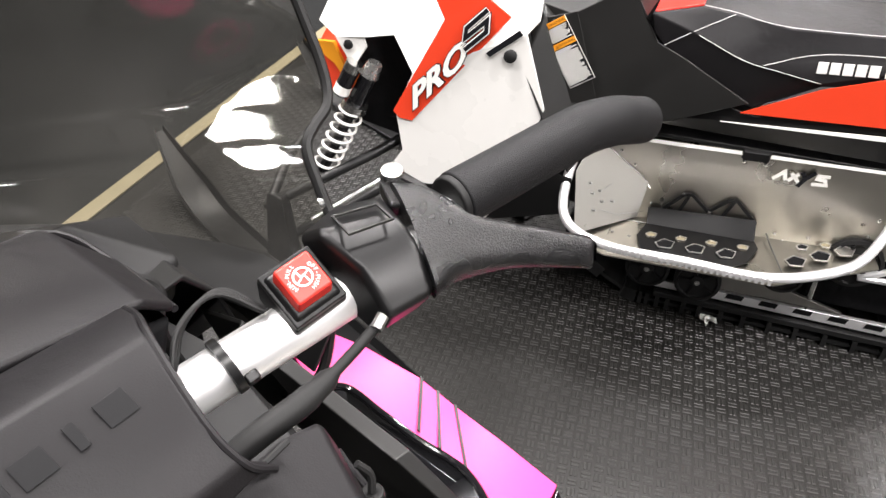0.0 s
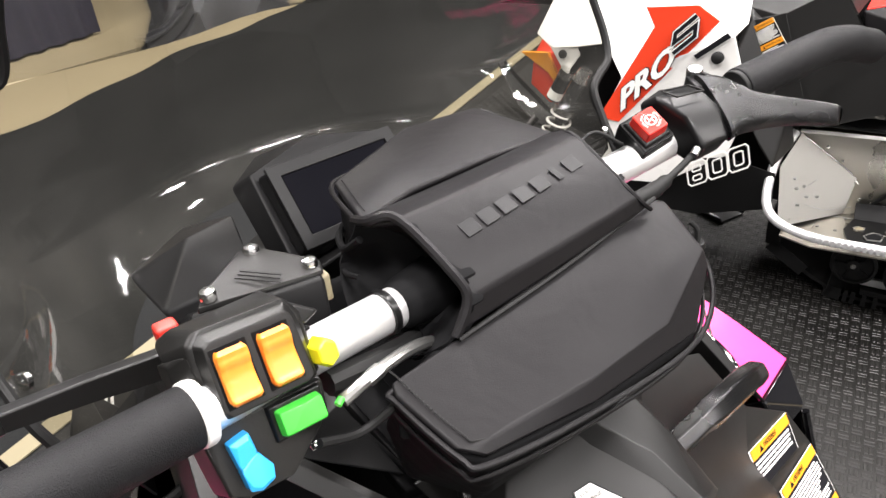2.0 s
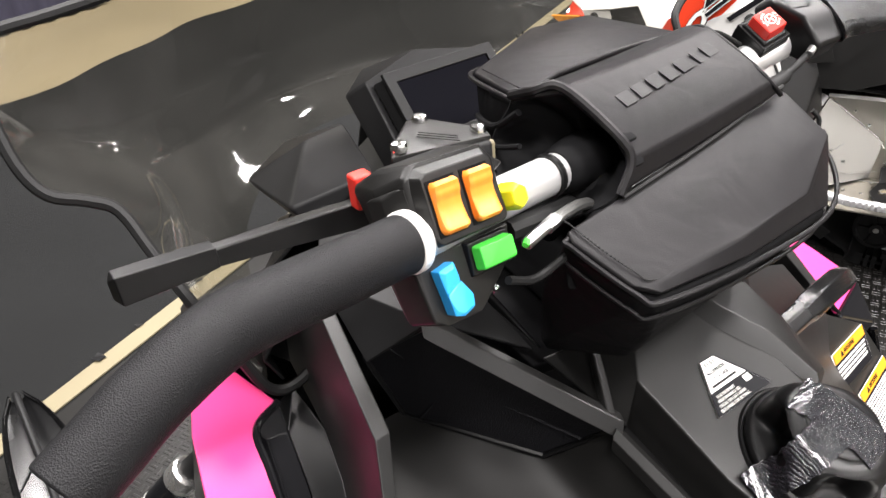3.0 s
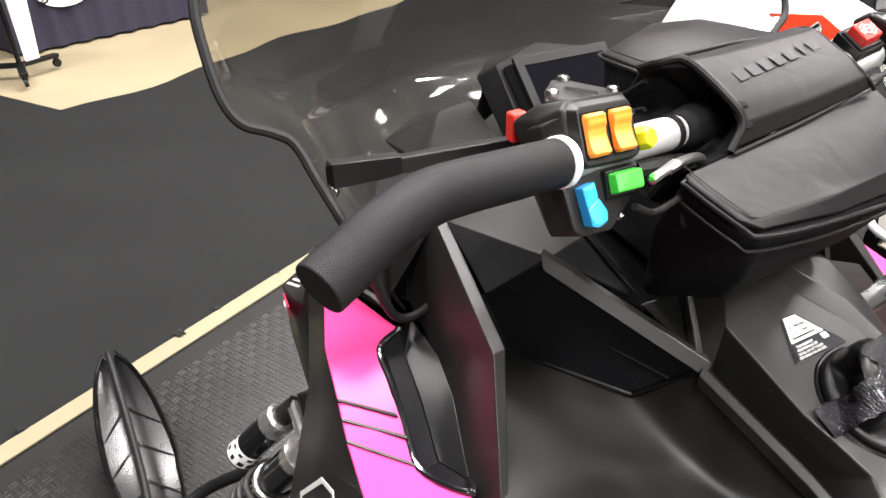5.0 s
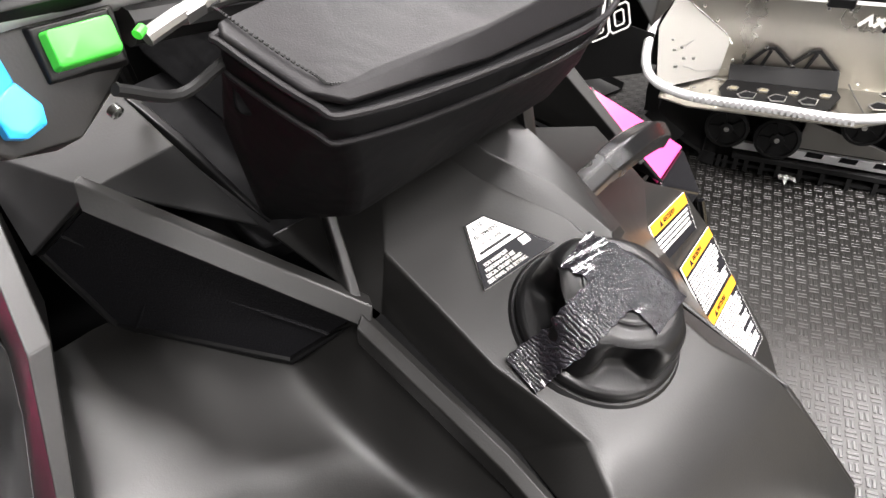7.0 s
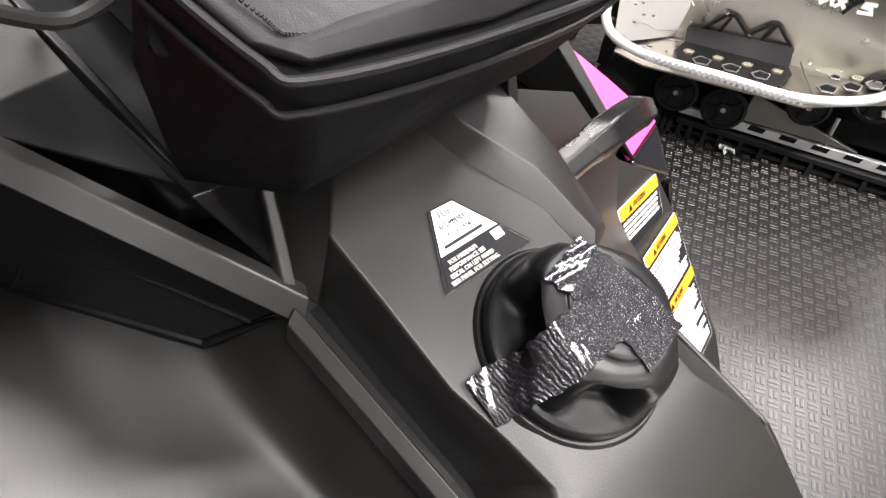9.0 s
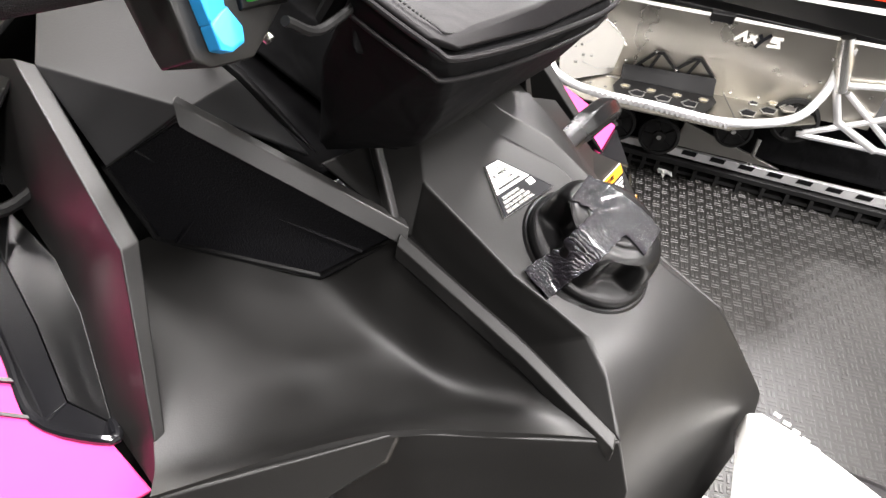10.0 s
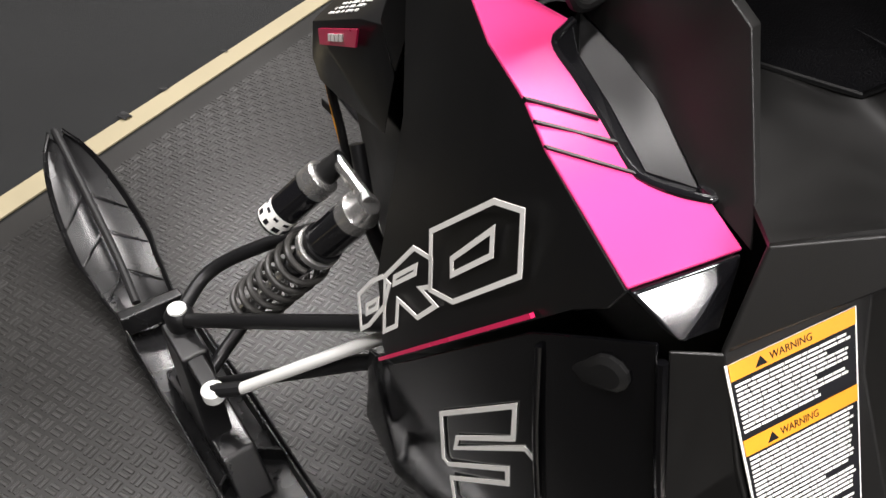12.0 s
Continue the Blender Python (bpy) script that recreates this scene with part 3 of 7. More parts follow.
part("side_skirt", facets(R_, ["s1 s2 s3 s4", "s1 s4 s6 t1", "s3 s5 s4", "s4 s5 s7 s6", "s6 s7 s8 s9", "t1 s6 s9 t2", "t2 s9 u", "u s9 t5 t3", "s9 s8 t4 t5", "s2 e2 e3 s3"], 0.004, (0.4, -0.6, 0.7)), MATTE, SLED, "matte black cover beside the tank", 0.005, segments=3)
part("cover_ridge", hull([(0.018, -0.066, 1.029), (0.023, -0.091, 1.018), (0.043, -0.126, 1.003), (0.058, -0.164, 0.986), (0.030, -0.060, 1.043), (0.034, -0.088, 1.032), (0.053, -0.121, 1.0165), (0.064, -0.158, 0.993), (0.064, -0.056, 1.047), (0.072, -0.086, 1.032), (0.081, -0.115, 1.011), (0.083, -0.152, 0.985), (0.105, -0.05, 1.0), (0.100, -0.108, 0.985), (0.094, -0.150, 0.972)]), MATTE, SLED, "raised ridge beside the tank cap", 0.004, segments=3)


def knee_shroud():
    # a tall blade beside the knees: outer face, lit edge, inner face
    pts = dict(a=(-0.188, 0.133, 1.052), b=(-0.216, -0.008, 0.998), c=(-0.250, -0.070, 0.915), c2=(-0.262, -0.085, 0.892),
               o1=(-0.205, 0.160, 0.950), o2=(-0.2156, 0.084, 0.934), o4=(-0.228, 0.037, 0.926), o3=(-0.256, -0.036, 0.903),
               i1=(-0.178, 0.125, 1.048), i2=(-0.203, -0.006, 0.997), i3=(-0.243, -0.070, 0.912), j1=(-0.190, 0.045, 0.985), j2=(-0.205, 0.030, 0.943), j3=(-0.236, -0.040, 0.915), t=(-0.190, 0.19, 1.03))
    return facets(pts, ["a b o2 o1 t", "b o4 o2", "b c o3 o4", "c c2 o3", "a i1 i2 b", "b i2 i3 c", "i1 j1 i2", "i2 j1 j2 j3 i3"], 0.003, (-1, 0, 0.4))


both("knee_shroud", knee_shroud, MATTE, "tall matte black knee shroud", 0.0035, segments=2)


VENT = [V(-0.176, 0.064, 1.000), V(-0.155, 0.004, 1.056), V(-0.075, -0.089, 0.979), V(-0.0975, -0.043, 0.930), V(-0.157, 0.050, 0.940)]


def mesh_panel():
    return slab(VENT, 0.004, (-0.6, -0.6, 0.3))


def mesh_rim():
    c_ = sum(VENT, V(0, 0, 0)) / 5
    return tube([p + (p - c_).normalized() * 0.003 for p in VENT], 0.0028, 8, closed=True)


def mesh_ribs():
    # a three-way brace that shows faintly through the cloth
    hub_ = V(-0.138, 0.010, 0.992) + V(-0.6, -0.6, 0.3).normalized() * 0.0006
    ends = [VENT[0].lerp(VENT[1], 0.35), VENT[4].lerp(VENT[3], 0.10), VENT[2].lerp(VENT[3], 0.40)]
    return join(*[tube([hub_, hub_.lerp(e, 0.5) + V(-0.6, -0.6, 0.3).normalized() * 0.0004, e], 0.0016, 6) for e in ends])


for side, s in ((-1, False), (1, True)):
    b, r, brace = mesh_panel(), mesh_rim(), mesh_ribs()
    A0, A1 = V(-0.162, 0.008, 1.067), V(-0.070, -0.098, 0.988)
    strip = hull([A0, A1, A0 + V(-0.004, -0.009, -0.012), A1 + V(-0.006, -0.004, -0.012), A0 + V(0.0055, 0.0035, 0.0005), A1 + V(0.004, 0.008, 0.001), A1 + V(0.002, 0.008, -0.010)])
    if s:
        b, r, strip, brace = mirror(b), mirror(r), mirror(strip), mirror(brace)
    v = part("vent_mesh", b, MESHCLOTH, SLED, "black mesh vent panel")
    part("vent_rim", r, MATTE2, v)
    part("vent_brace", brace, MESHCLOTH, v)
    part("vent_brow", strip, MATTE, v, bevel=0.0012)


def strut():
    return hull([(-0.079, -0.094, 0.986), (-0.071, -0.094, 0.986), (-0.079, -0.086, 0.984), (-0.060, -0.042, 1.06), (-0.054, -0.042, 1.06), (-0.060, -0.034, 1.06), (-0.054, -0.034, 1.06)])


both("console_strut", strut, MATTE, bevel=0.002, flank=False)


def console_cheek():
    pts = dict(a=(-0.156, 0.003, 1.062), b=(-0.186, 0.049, 1.012), c=(-0.180, 0.125, 1.048), d=(-0.150, 0.16, 1.085), e=(-0.084, -0.021, 1.012), h=(-0.098, 0.031, 1.050), g=(-0.100, 0.15, 1.080))
    return facets(pts, ["a b c", "a c d g h", "a h e"], 0.003, (-0.5, 0, 1))


# low-sheen plastic here stands in for shade under windshield and bar
both("console_cheek", console_cheek, GREYPL, "matte black facet beside the steering post, dulled for shade", 0.003, flank=False)
both("cheek_edge", lambda: hull([V(p) + V(*o) for p in ((-0.100, 0.10, 1.068), (-0.0965, 0.031, 1.053)) for o in ((0, 0, 0), (0.005, 0.001, 0), (0, 0, -0.010), (0.005, 0.001, -0.010))] + [(-0.080, -0.024, 1.012), (-0.076, -0.021, 1.010)]), MATTE2, "", 0.0012, flank=False)
# near-black block put in for the shade under the bag
both("post_well", lambda: hull([(-0.088, -0.024, 1.000), (-0.099, 0.13, 1.045), (-0.02, -0.05, 0.995), (-0.02, 0.13, 1.050), (-0.088, -0.02, 0.985), (-0.02, 0.1, 0.985)]), VINYL_D, "", 0.002, flank=False)
part("steering_hood", hull([(-0.062, -0.07, 1.02), (0.062, -0.07, 1.02), (-0.06, 0.16, 1.06), (0.06, 0.16, 1.06), (-0.04, -0.03, 1.07), (0.04, -0.03, 1.07), (-0.045, 0.1, 1.10), (0.045, 0.1, 1.10)]), VINYL_D, SLED, "black boot round the steering post", 0.01)
part("steering_post", rod((0, 0.05, 1.05), (0, -0.03, 1.18), 0.016), MATTE2, SLED)

# hood
def hood_half(low=True):
    pts = dict(
        a=(0, 0.16, 1.085), b=(-0.07, 0.15, 1.078), c=(-0.15, 0.16, 1.083), d=(-0.19, 0.19, 1.03), e=(-0.205, 0.16, 0.95), f=(-0.236, 0.30, 0.945),
        g=(0, 0.34, 1.085), h=(-0.10, 0.34, 1.075), i=(-0.165, 0.28, 1.065), j=(-0.19, 0.40, 0.95), k=(-0.23, 0.42, 0.83),
        l=(0, 0.55, 0.98), m=(-0.12, 0.55, 0.93), n=(-0.19, 0.60, 0.72), o=(0, 0.74, 0.80), p=(-0.11, 0.72, 0.76), q=(-0.12, 0.60, 0.62), r=(0, 0.64, 0.62))
    pts.update(j=(-0.20, 0.33, 0.88), f=(-0.236, 0.28, 0.93), k=(-0.23, 0.40, 0.81), l=(0, 0.44, 0.84), m=(-0.12, 0.42, 0.81), n=(-0.19, 0.56, 0.70), o=(0, 0.62, 0.70), p=(-0.11, 0.62, 0.70))
    if low:
        pts.update(g=(0, 0.30, 1.07), h=(-0.08, 0.27, 1.05), i=(-0.15, 0.23, 1.045))
    return facets(pts, ["a b h g", "b c i h", "c d i", "d e f j", "d j i", "i j m h", "g h m l", "j f k", "j k n m", "l m p o", "m n q p", "o p q r"], 0.004, (-0.3, 0, 1))


def spread(bm):
    """The hood's right side stands a little wider and higher."""
    for v in bm.verts:
        s = min(1.0, max(0.0, v.co.x / 0.15)) * (1 if v.co.z > 0.9 else 0.3)
        v.co += Vector((0.030, -0.012, 0.014)) * s
    return bm


part("hood", hood_half(), GREYPL, SLED, "faceted dark grey hood", 0.004)
part("hood", spread(mirror(hood_half(False))), GREYPL, SLED, "faceted dark grey hood", 0.004)


def cowl(low=True):
    pts = dict(a=(-0.186, 0.135, 1.046), b=(-0.188, 0.195, 1.028), c=(-0.165, 0.280, 1.063), d=(-0.185, 0.330, 1.030), e=(-0.255, 0.225, 1.020), f=(-0.262, 0.135, 1.005), g=(-0.225, 0.130, 0.962), h=(-0.235, 0.25, 0.955), i=(-0.10, 0.34, 1.074), j=(-0.11, 0.39, 1.03))
    if low:
        pts.update(c=(-0.150, 0.232, 1.045), d=(-0.150, 0.260, 1.03), e=(-0.215, 0.170, 1.0), f=(-0.235, 0.135, 0.985), h=(-0.215, 0.20, 0.95), i=(-0.08, 0.27, 1.052), j=(-0.09, 0.30, 1.01))
    return facets(pts, ["a b e f", "b c d e", "f e h g", "c i j d", "e d h"], 0.003, (-0.3, 0, 1))


# the left cowl is set darker than the right one
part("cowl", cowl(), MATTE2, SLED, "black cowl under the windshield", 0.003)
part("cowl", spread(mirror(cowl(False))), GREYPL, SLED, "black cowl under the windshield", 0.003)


def hood_wing():
    return hull([(-0.17, 0.268, 1.075), (-0.09, 0.17, 1.09), (-0.073, 0.249, 1.106), (-0.12, 0.235, 1.108), (-0.165, 0.19, 1.075), (-0.10, 0.33, 1.07), (-0.15, 0.18, 1.05), (-0.08, 0.3, 1.05)])


part("hood_wing", hood_wing(), GREYPL, SLED, bevel=0.003)
part("hood_wing", spread(mirror(hood_wing())), GREYPL, SLED, bevel=0.003)

# gauge
G = at_frame((0.016, 0.195, 1.120), basis((0.985, 0.10, -0.045), (-0.03, 0.48, 0.55)))
gauge = part("gauge", moved(hull([(-0.068, -0.040, -0.012), (0.068, -0.040, -0.012), (0.068, 0.038, -0.012), (-0.068, 0.038, -0.012), (-0.064, -0.036, 0.004), (0.064, -0.036, 0.004), (0.064, 0.034, 0.004), (-0.064, 0.034, 0.004)]), G), GREYPL, SLED, "square gauge with a dark screen", 0.003)
part("gauge_housing", moved(hull([(-0.078, -0.05, -0.040), (0.078, -0.05, -0.040), (0.08, 0.045, -0.040), (-0.08, 0.045, -0.040), (-0.074, -0.044, -0.013), (0.074, -0.044, -0.013), (0.072, 0.042, -0.013), (-0.072, 0.042, -0.013), (-0.04, 0.07, -0.055), (0.04, 0.07, -0.055), (0.0, 0.062, -0.02), (-0.06, 0.05, -0.03)]), G), GREYPL, gauge, bevel=0.003)
bez = [(-0.066, -0.038), (0.066, -0.038), (0.066, 0.036), (-0.066, 0.036), (-0.066, -0.038)]
part("bezel", ribbon([[(0.92 * x, 0.90 * y) for x, y in bez]], 0.011, G @ Matrix.Translation((0, 0, 0.0035)), 0.004), GREYPL, gauge, bevel=0.001)
part("screen", moved(box((0, -0.001, 0.005), (0.108, 0.056, 0.002)), G), SCREEN, gauge, "dark switched-off screen")

# fuel cap, taped down
CAPM = at_frame((0.006, -0.190, 0.9838), basis((1, 0, 0), (0, 1, 0.4)))
prof = [(0.0435, -0.006), (0.0455, -0.003), (0.0455, 0.001), (0.0440, 0.003), (0.0415, 0.004), (0.0412, 0.008), (0.0410, 0.012), (0.0405, 0.017), (0.0395, 0.022), (0.0375, 0.0265), (0.034, 0.0298), (0.029, 0.0318), (0.0225, 0.0327), (0.0218, 0.0338), (0.012, 0.0343), (0.001, 0.0345)]
fine = []
for (r0_, h0_), (r1_, h1_) in zip(prof, prof[1:]):
    fine += [(r0_ + (r1_ - r0_) * k / 3, h0_ + (h1_ - h0_) * k / 3) for k in range(3)]
capb = lathe(fine + prof[-1:], 120)
for v in capb.verts:
    r = math.hypot(v.co.x, v.co.y)
    if v.co.z > 0.0045 and r > 0.02:
        a = (math.atan2(v.co.y, v.co.x) - radians(50) + math.pi / 4) % (math.pi / 2) - math.pi / 4
        s = 1 - 0.0145 / r * math.exp(-(a / 0.37) ** 4) * math.exp(-((v.co.z - 0.0155) / 0.0125) ** 6)
        v.co.x *= s
        v.co.y *= s
cap = part("fuel_cap", moved(capb, CAPM), MATTE2, SLED, "black fuel cap with four finger hollows, taped down")
sharp(cap, 60)
part("cap_seat", moved(lathe([(0.049, -0.012), (0.0495, -0.0045), (0.047, -0.0022), (0.043, -0.002)], 48), CAPM), MATTE2, SLED)


def tape_strip(line, width, name="tape"):
    """A crinkled strip laid along a line of (x, y, z) in the cap's frame."""
    pts = smooth_line(line, 6)
    rows = []
    for k in range(9):
        w = width * (k / 8 - 0.5)
        row = []
        for i, p in enumerate(pts):
            a, b = pts[max(0, i - 1)], pts[min(len(pts) - 1, i + 1)]
            d = (b - a).normalized()
            s = d.cross(V(0, 0, 1)).normalized()
            e = 1 + 0.05 * math.sin(i * 1.9) * (1 if k in (0, 8) else 0)
            row.append(p + s * w * e + V(0, 0, 0.0004 * math.sin(i * 1.7 + k * 1.3)))
        rows.append(row)
    return part(name, moved(shell(rows, 0.0006, (0, 0, 1)), CAPM), TAPE, cap, "crinkled shiny black tape")


tape_strip([(-0.002, 0.031, 0.0312), (0.000, 0.020, 0.0345), (0.003, 0.005, 0.0358), (0.006, -0.010, 0.0358), (0.0080, -0.0255, 0.0332)], 0.030)
tape_strip([(-0.008, 0.001, 0.0360), (-0.020, 0.001, 0.0354), (-0.032, 0.0005, 0.0322), (-0.0400, 0.001, 0.022), (-0.0432, 0.0025, 0.011), (-0.0475, 0.0040, 0.0030), (-0.0570, 0.0045, -0.0022)], 0.023)

# fuel label, flush on the sloping flat of the cover
LM = at_frame(V(0.0, -0.126, 1.0056) + V(0, -0.37, 0.93) * 0.0010, basis((1, -0.012, -0.005), (0, 0.928, 0.371)))
lq = [(-0.0098, 0.0187), (0.0043, 0.0182), (0.0268, -0.0192), (-0.0302, -0.0178)]
lab = part("fuel_label", moved(slab([(x, y, 0.0004) for x, y in lq], 0.0012, (0, 0, 1)), LM), WHITEINK, SLED, "black and white fuel label")
part("label_edge", ribbon([[(0.985 * x, 0.985 * y) for x, y in lq + lq[:1]]], 0.0008, LM @ Matrix.Translation((0, 0, 0.0005)), 0.0003), BLACKINK, lab)
part("label_ground", moved(slab([(-0.0215, -0.0030, 0.0010), (0.0160, -0.0034, 0.0010), (0.0250, -0.0186, 0.0010), (-0.0290, -0.0174, 0.0010)], 0.0005, (0, 0, 1)), LM), BLACKINK, lab)
part("label_text", lettering("FUEL", 0.0050, LM @ Matrix.Translation((-0.0028, 0.0140, 0.0006)), 0.0003, align="CENTER"), BLACKINK, lab)
part("label_text", lettering("RECOMMENDED", 0.0040, LM @ Matrix.Translation((-0.0024, 0.0088, 0.0006)), 0.0003, align="CENTER", width=0.62), BLACKINK, lab)
part("label_text", lettering("91 OCTANE", 0.0036, LM @ Matrix.Translation((-0.0026, 0.0040, 0.0006)), 0.0003, align="CENTER", width=0.8), GREYPL, lab)
part("label_print", lines_of_print(1, LM @ Matrix.Translation((-0.0160, 0.0000, 0.0004)), 0.026, 0.0040, 0.0016, 0.0005, 3, 0.2), GREYPL, lab)
for k, words in enumerate(("FOR MAXIMUM", "PERFORMANCE SEE", "DECAL ON LEFT HAND", "SIDE PANEL FOR SETTING.")):
    part("label_text", lettering(words, 0.0030, LM @ Matrix.Translation((-0.0200 - 0.0019 * k, -0.0070 - 0.0030 * k, 0.0014)), 0.0003, width=0.88), WHITEINK, lab)
part("label_pump", moved(box((0.0125, -0.0072, 0.0011), (0.0065, 0.0048, 0.0005)), LM), WHITEINK, lab)

# pink side panels
def pink_panel():
    pts = dict(t=(-0.266, 0.227, 0.968), n=(-0.236, 0.120, 0.952), c=(-0.262, 0.112, 0.945), s1=(-0.305, 0.135, 0.948), s2=(-0.3185, 0.078, 0.936), s3=(-0.327, 0.042, 0.918),
               c2=(-0.286, -0.005, 0.909), q=(-0.265, -0.048, 0.910), br=(-0.262, -0.080, 0.890), bl=(-0.343, -0.058, 0.882), m=(-0.335, -0.005, 0.902))
    return facets(pts, ["t n c s1", "s1 c s2", "s2 c c2 s3", "s3 c2 m", "m c2 q br bl"], 0.004, (-0.3, 0, 1))


pinks = both("pink_panel", pink_panel, PINK, "glossy pink side panel with black stripes", 0.0015)


def stripes(flip):
    for a, b in (((-0.3190, 0.076, 0.9352), (-0.2795, 0.043, 0.9245)), ((-0.3225, 0.060, 0.9272), (-0.2815, 0.021, 0.9180)), ((-0.3265, 0.043, 0.9185), (-0.2865, -0.003, 0.9095))):
        a, b = V(a), V(b)
        bm = slab([a + V(0, 0.0016, 0.0022), b + V(0, 0.0016, 0.0022), b + V(0, -0.0016, 0.0014), a + V(0, -0.0016, 0.0014)], 0.004, (0, 0, 1))
        if flip:
            bm = moved(mirror(bm), FLANK)
        part("stripe", bm, MATTE2, pinks[1 if flip else 0], "thin gloss black stripe")


stripes(False)
stripes(True)


POCK = dict(n=(-0.236, 0.121, 0.950), c=(-0.262, 0.111, 0.943), c2=(-0.286, -0.005, 0.907), q=(-0.265, -0.048, 0.908), cp=(-0.257, 0.106, 0.934), dp=(-0.279, 0.000, 0.897),
            f0=(-0.238, 0.106, 0.930), f1=(-0.247, 0.060, 0.914), f2=(-0.262, 0.005, 0.895), T=(-0.217, 0.132, 0.950), M=(-0.2150, 0.084, 0.9345), N=(-0.2275, 0.037, 0.927), L=(-0.2555, -0.034, 0.9035))


def gloss_insert():
    # the deep gloss black pocket beside the pink film
    return facets(POCK, ["n c cp f0", "c c2 dp cp", "cp dp f2 f1 f0", "c2 q f2 dp", "q L f2"], 0.002, (0, 0, 1))


def pocket_wall():
    return facets(POCK, ["T M f1 f0", "M N f2 f1", "N L f2", "n T f0"], 0.002, (-0.6, 0, 0.8))


both("gloss_insert", gloss_insert, GLOSS, "gloss black pocket beside the pink film", 0.0018, segments=3)
both("pocket_lip", lambda: tube(smooth_line([V(POCK[k]) + V(0.001, 0, 0.001) for k in ("n", "c")] + [V(POCK["c"]).lerp(V(POCK["c2"]), t) + V(0.001, 0, 0.0012 * math.sin(9 * t)) for t in (0.3, 0.6)] + [V(POCK[k]) + V(0.001, 0, 0.001) for k in ("c2", "q", "L")], 5), 0.0034, 10), GLOSS)
both("pocket_wall", pocket_wall, MATTE2, "dark inner wall of the pocket", 0.0012)
both("gloss_corner", lambda: hull([(-0.343, -0.060, 0.880), (-0.262, -0.082, 0.888), (-0.325, -0.095, 0.852), (-0.285, -0.098, 0.842), (-0.335, -0.040, 0.870), (-0.262, -0.062, 0.870)]), GLOSS, "gloss black corner under the pink film", 0.003)


def decal_panel():
    pts = dict(t=(-0.266, 0.227, 0.966), tf=(-0.250, 0.318, 0.938), f1=(-0.285, 0.270, 0.80), f2=(-0.352, 0.215, 0.665), p=(-0.366, 0.185, 0.595), l=(-0.366, 0.178, 0.571),
               s1=(-0.305, 0.135, 0.946), s2=(-0.3185, 0.078, 0.934), s3=(-0.327, 0.042, 0.916), m=(-0.336, -0.005, 0.900), bl=(-0.344, -0.058, 0.880), r=(-0.352, -0.027, 0.838), r2=(-0.350, -0.052, 0.862),
               k=(-0.345, 0.09, 0.83), k2=(-0.362, 0.11, 0.70))
    return facets(pts, ["t tf f1", "t f1 s1", "s1 f1 k", "s1 k s2", "s2 k s3", "s3 k m", "m k r", "m r r2 bl", "f1 f2 k2 k", "f2 p l k2", "k k2 l r"], 0.004, (-1, 0, 0.3))


decals = both("decal_panel", decal_panel, MATTE2, "satin black side panel lettered in white outline", 0.001)
# the outlined word climbs along the panel's lower edge
Lb, Rb = V(-0.3665, 0.178, 0.571), V(-0.352, -0.027, 0.838)
D = basis(Rb - Lb, V(-0.340, 0.037, 0.877) - Lb)
TXT = at_frame(Lb + D @ V(0, 0, 0.0065), D)
pro = [
    [(-0.023, 0.041), (-0.001, 0.076), (0.043, 0.082), (0.074, 0.081), (0.084, 0.071), (0.054, 0.053), (0.003, 0.042), (-0.023, 0.041)],
    [(0.006, 0.054), (0.013, 0.062), (0.046, 0.063), (0.036, 0.055), (0.006, 0.054)],
    [(0.036, 0.030), (0.080, 0.080), (0.158, 0.090), (0.183, 0.074), (0.165, 0.052), (0.145, 0.055), (0.164, 0.035), (0.121, 0.031), (0.092, 0.054), (0.070, 0.031), (0.036, 0.030)],
    [(0.094, 0.069), (0.101, 0.075), (0.151, 0.075), (0.144, 0.069), (0.094, 0.069)],
    [(0.163, 0.050), (0.198, 0.095), (0.302, 0.090), (0.332, 0.074), (0.303, 0.033), (0.196, 0.033), (0.163, 0.050)],
    [(0.209, 0.054), (0.217, 0.066), (0.289, 0.072), (0.276, 0.055), (0.209, 0.054)],
]
part("word_pro", ribbon(pro, 0.0046, TXT, 0.001), WHITEINK, decals[0], "white outlined word PRO")
part("pink_line", ribbon([[(0.0, 0.004), (0.300, 0.004)]], 0.0038, TXT @ Matrix.Translation((0, 0, -0.003)), 0.004), PINKRED, decals[0], "thin deep pink line")

def lower_panel():
    pts = dict(a=(-0.345, 0.25, 0.50), b=(-0.362, 0.175, 0.565), c=(-0.355, 0.0, 0.79), d=(-0.335, -0.085, 0.85), a2=(-0.34, 0.27, 0.33), b2=(-0.366, 0.16, 0.36), c2=(-0.362, -0.06, 0.60), d2=(-0.335, -0.13, 0.70),
               a3=(-0.27, 0.30, 0.27), b3=(-0.30, 0.16, 0.27), c3=(-0.31, -0.12, 0.36), d3=(-0.315, -0.20, 0.60))
    return facets(pts, ["a b b2 a2", "b c c2 b2", "c d d2 c2", "a2 b2 b3 a3", "b2 c2 c3 b3", "c2 d2 d3 c3"], 0.004, (-1, 0, 0))


lowers = both("lower_panel", lower_panel, POCKET, "gloss black lower side panel", 0.004, segments=3)
Stl, Str = V(-0.3645, 0.083, 0.588), V(-0.3595, -0.004, 0.704)
SD = basis(Str - Stl, V(0, 0.8, 0.6))
SM = at_frame(Stl + SD @ V(0, 0, -0.0005), SD)
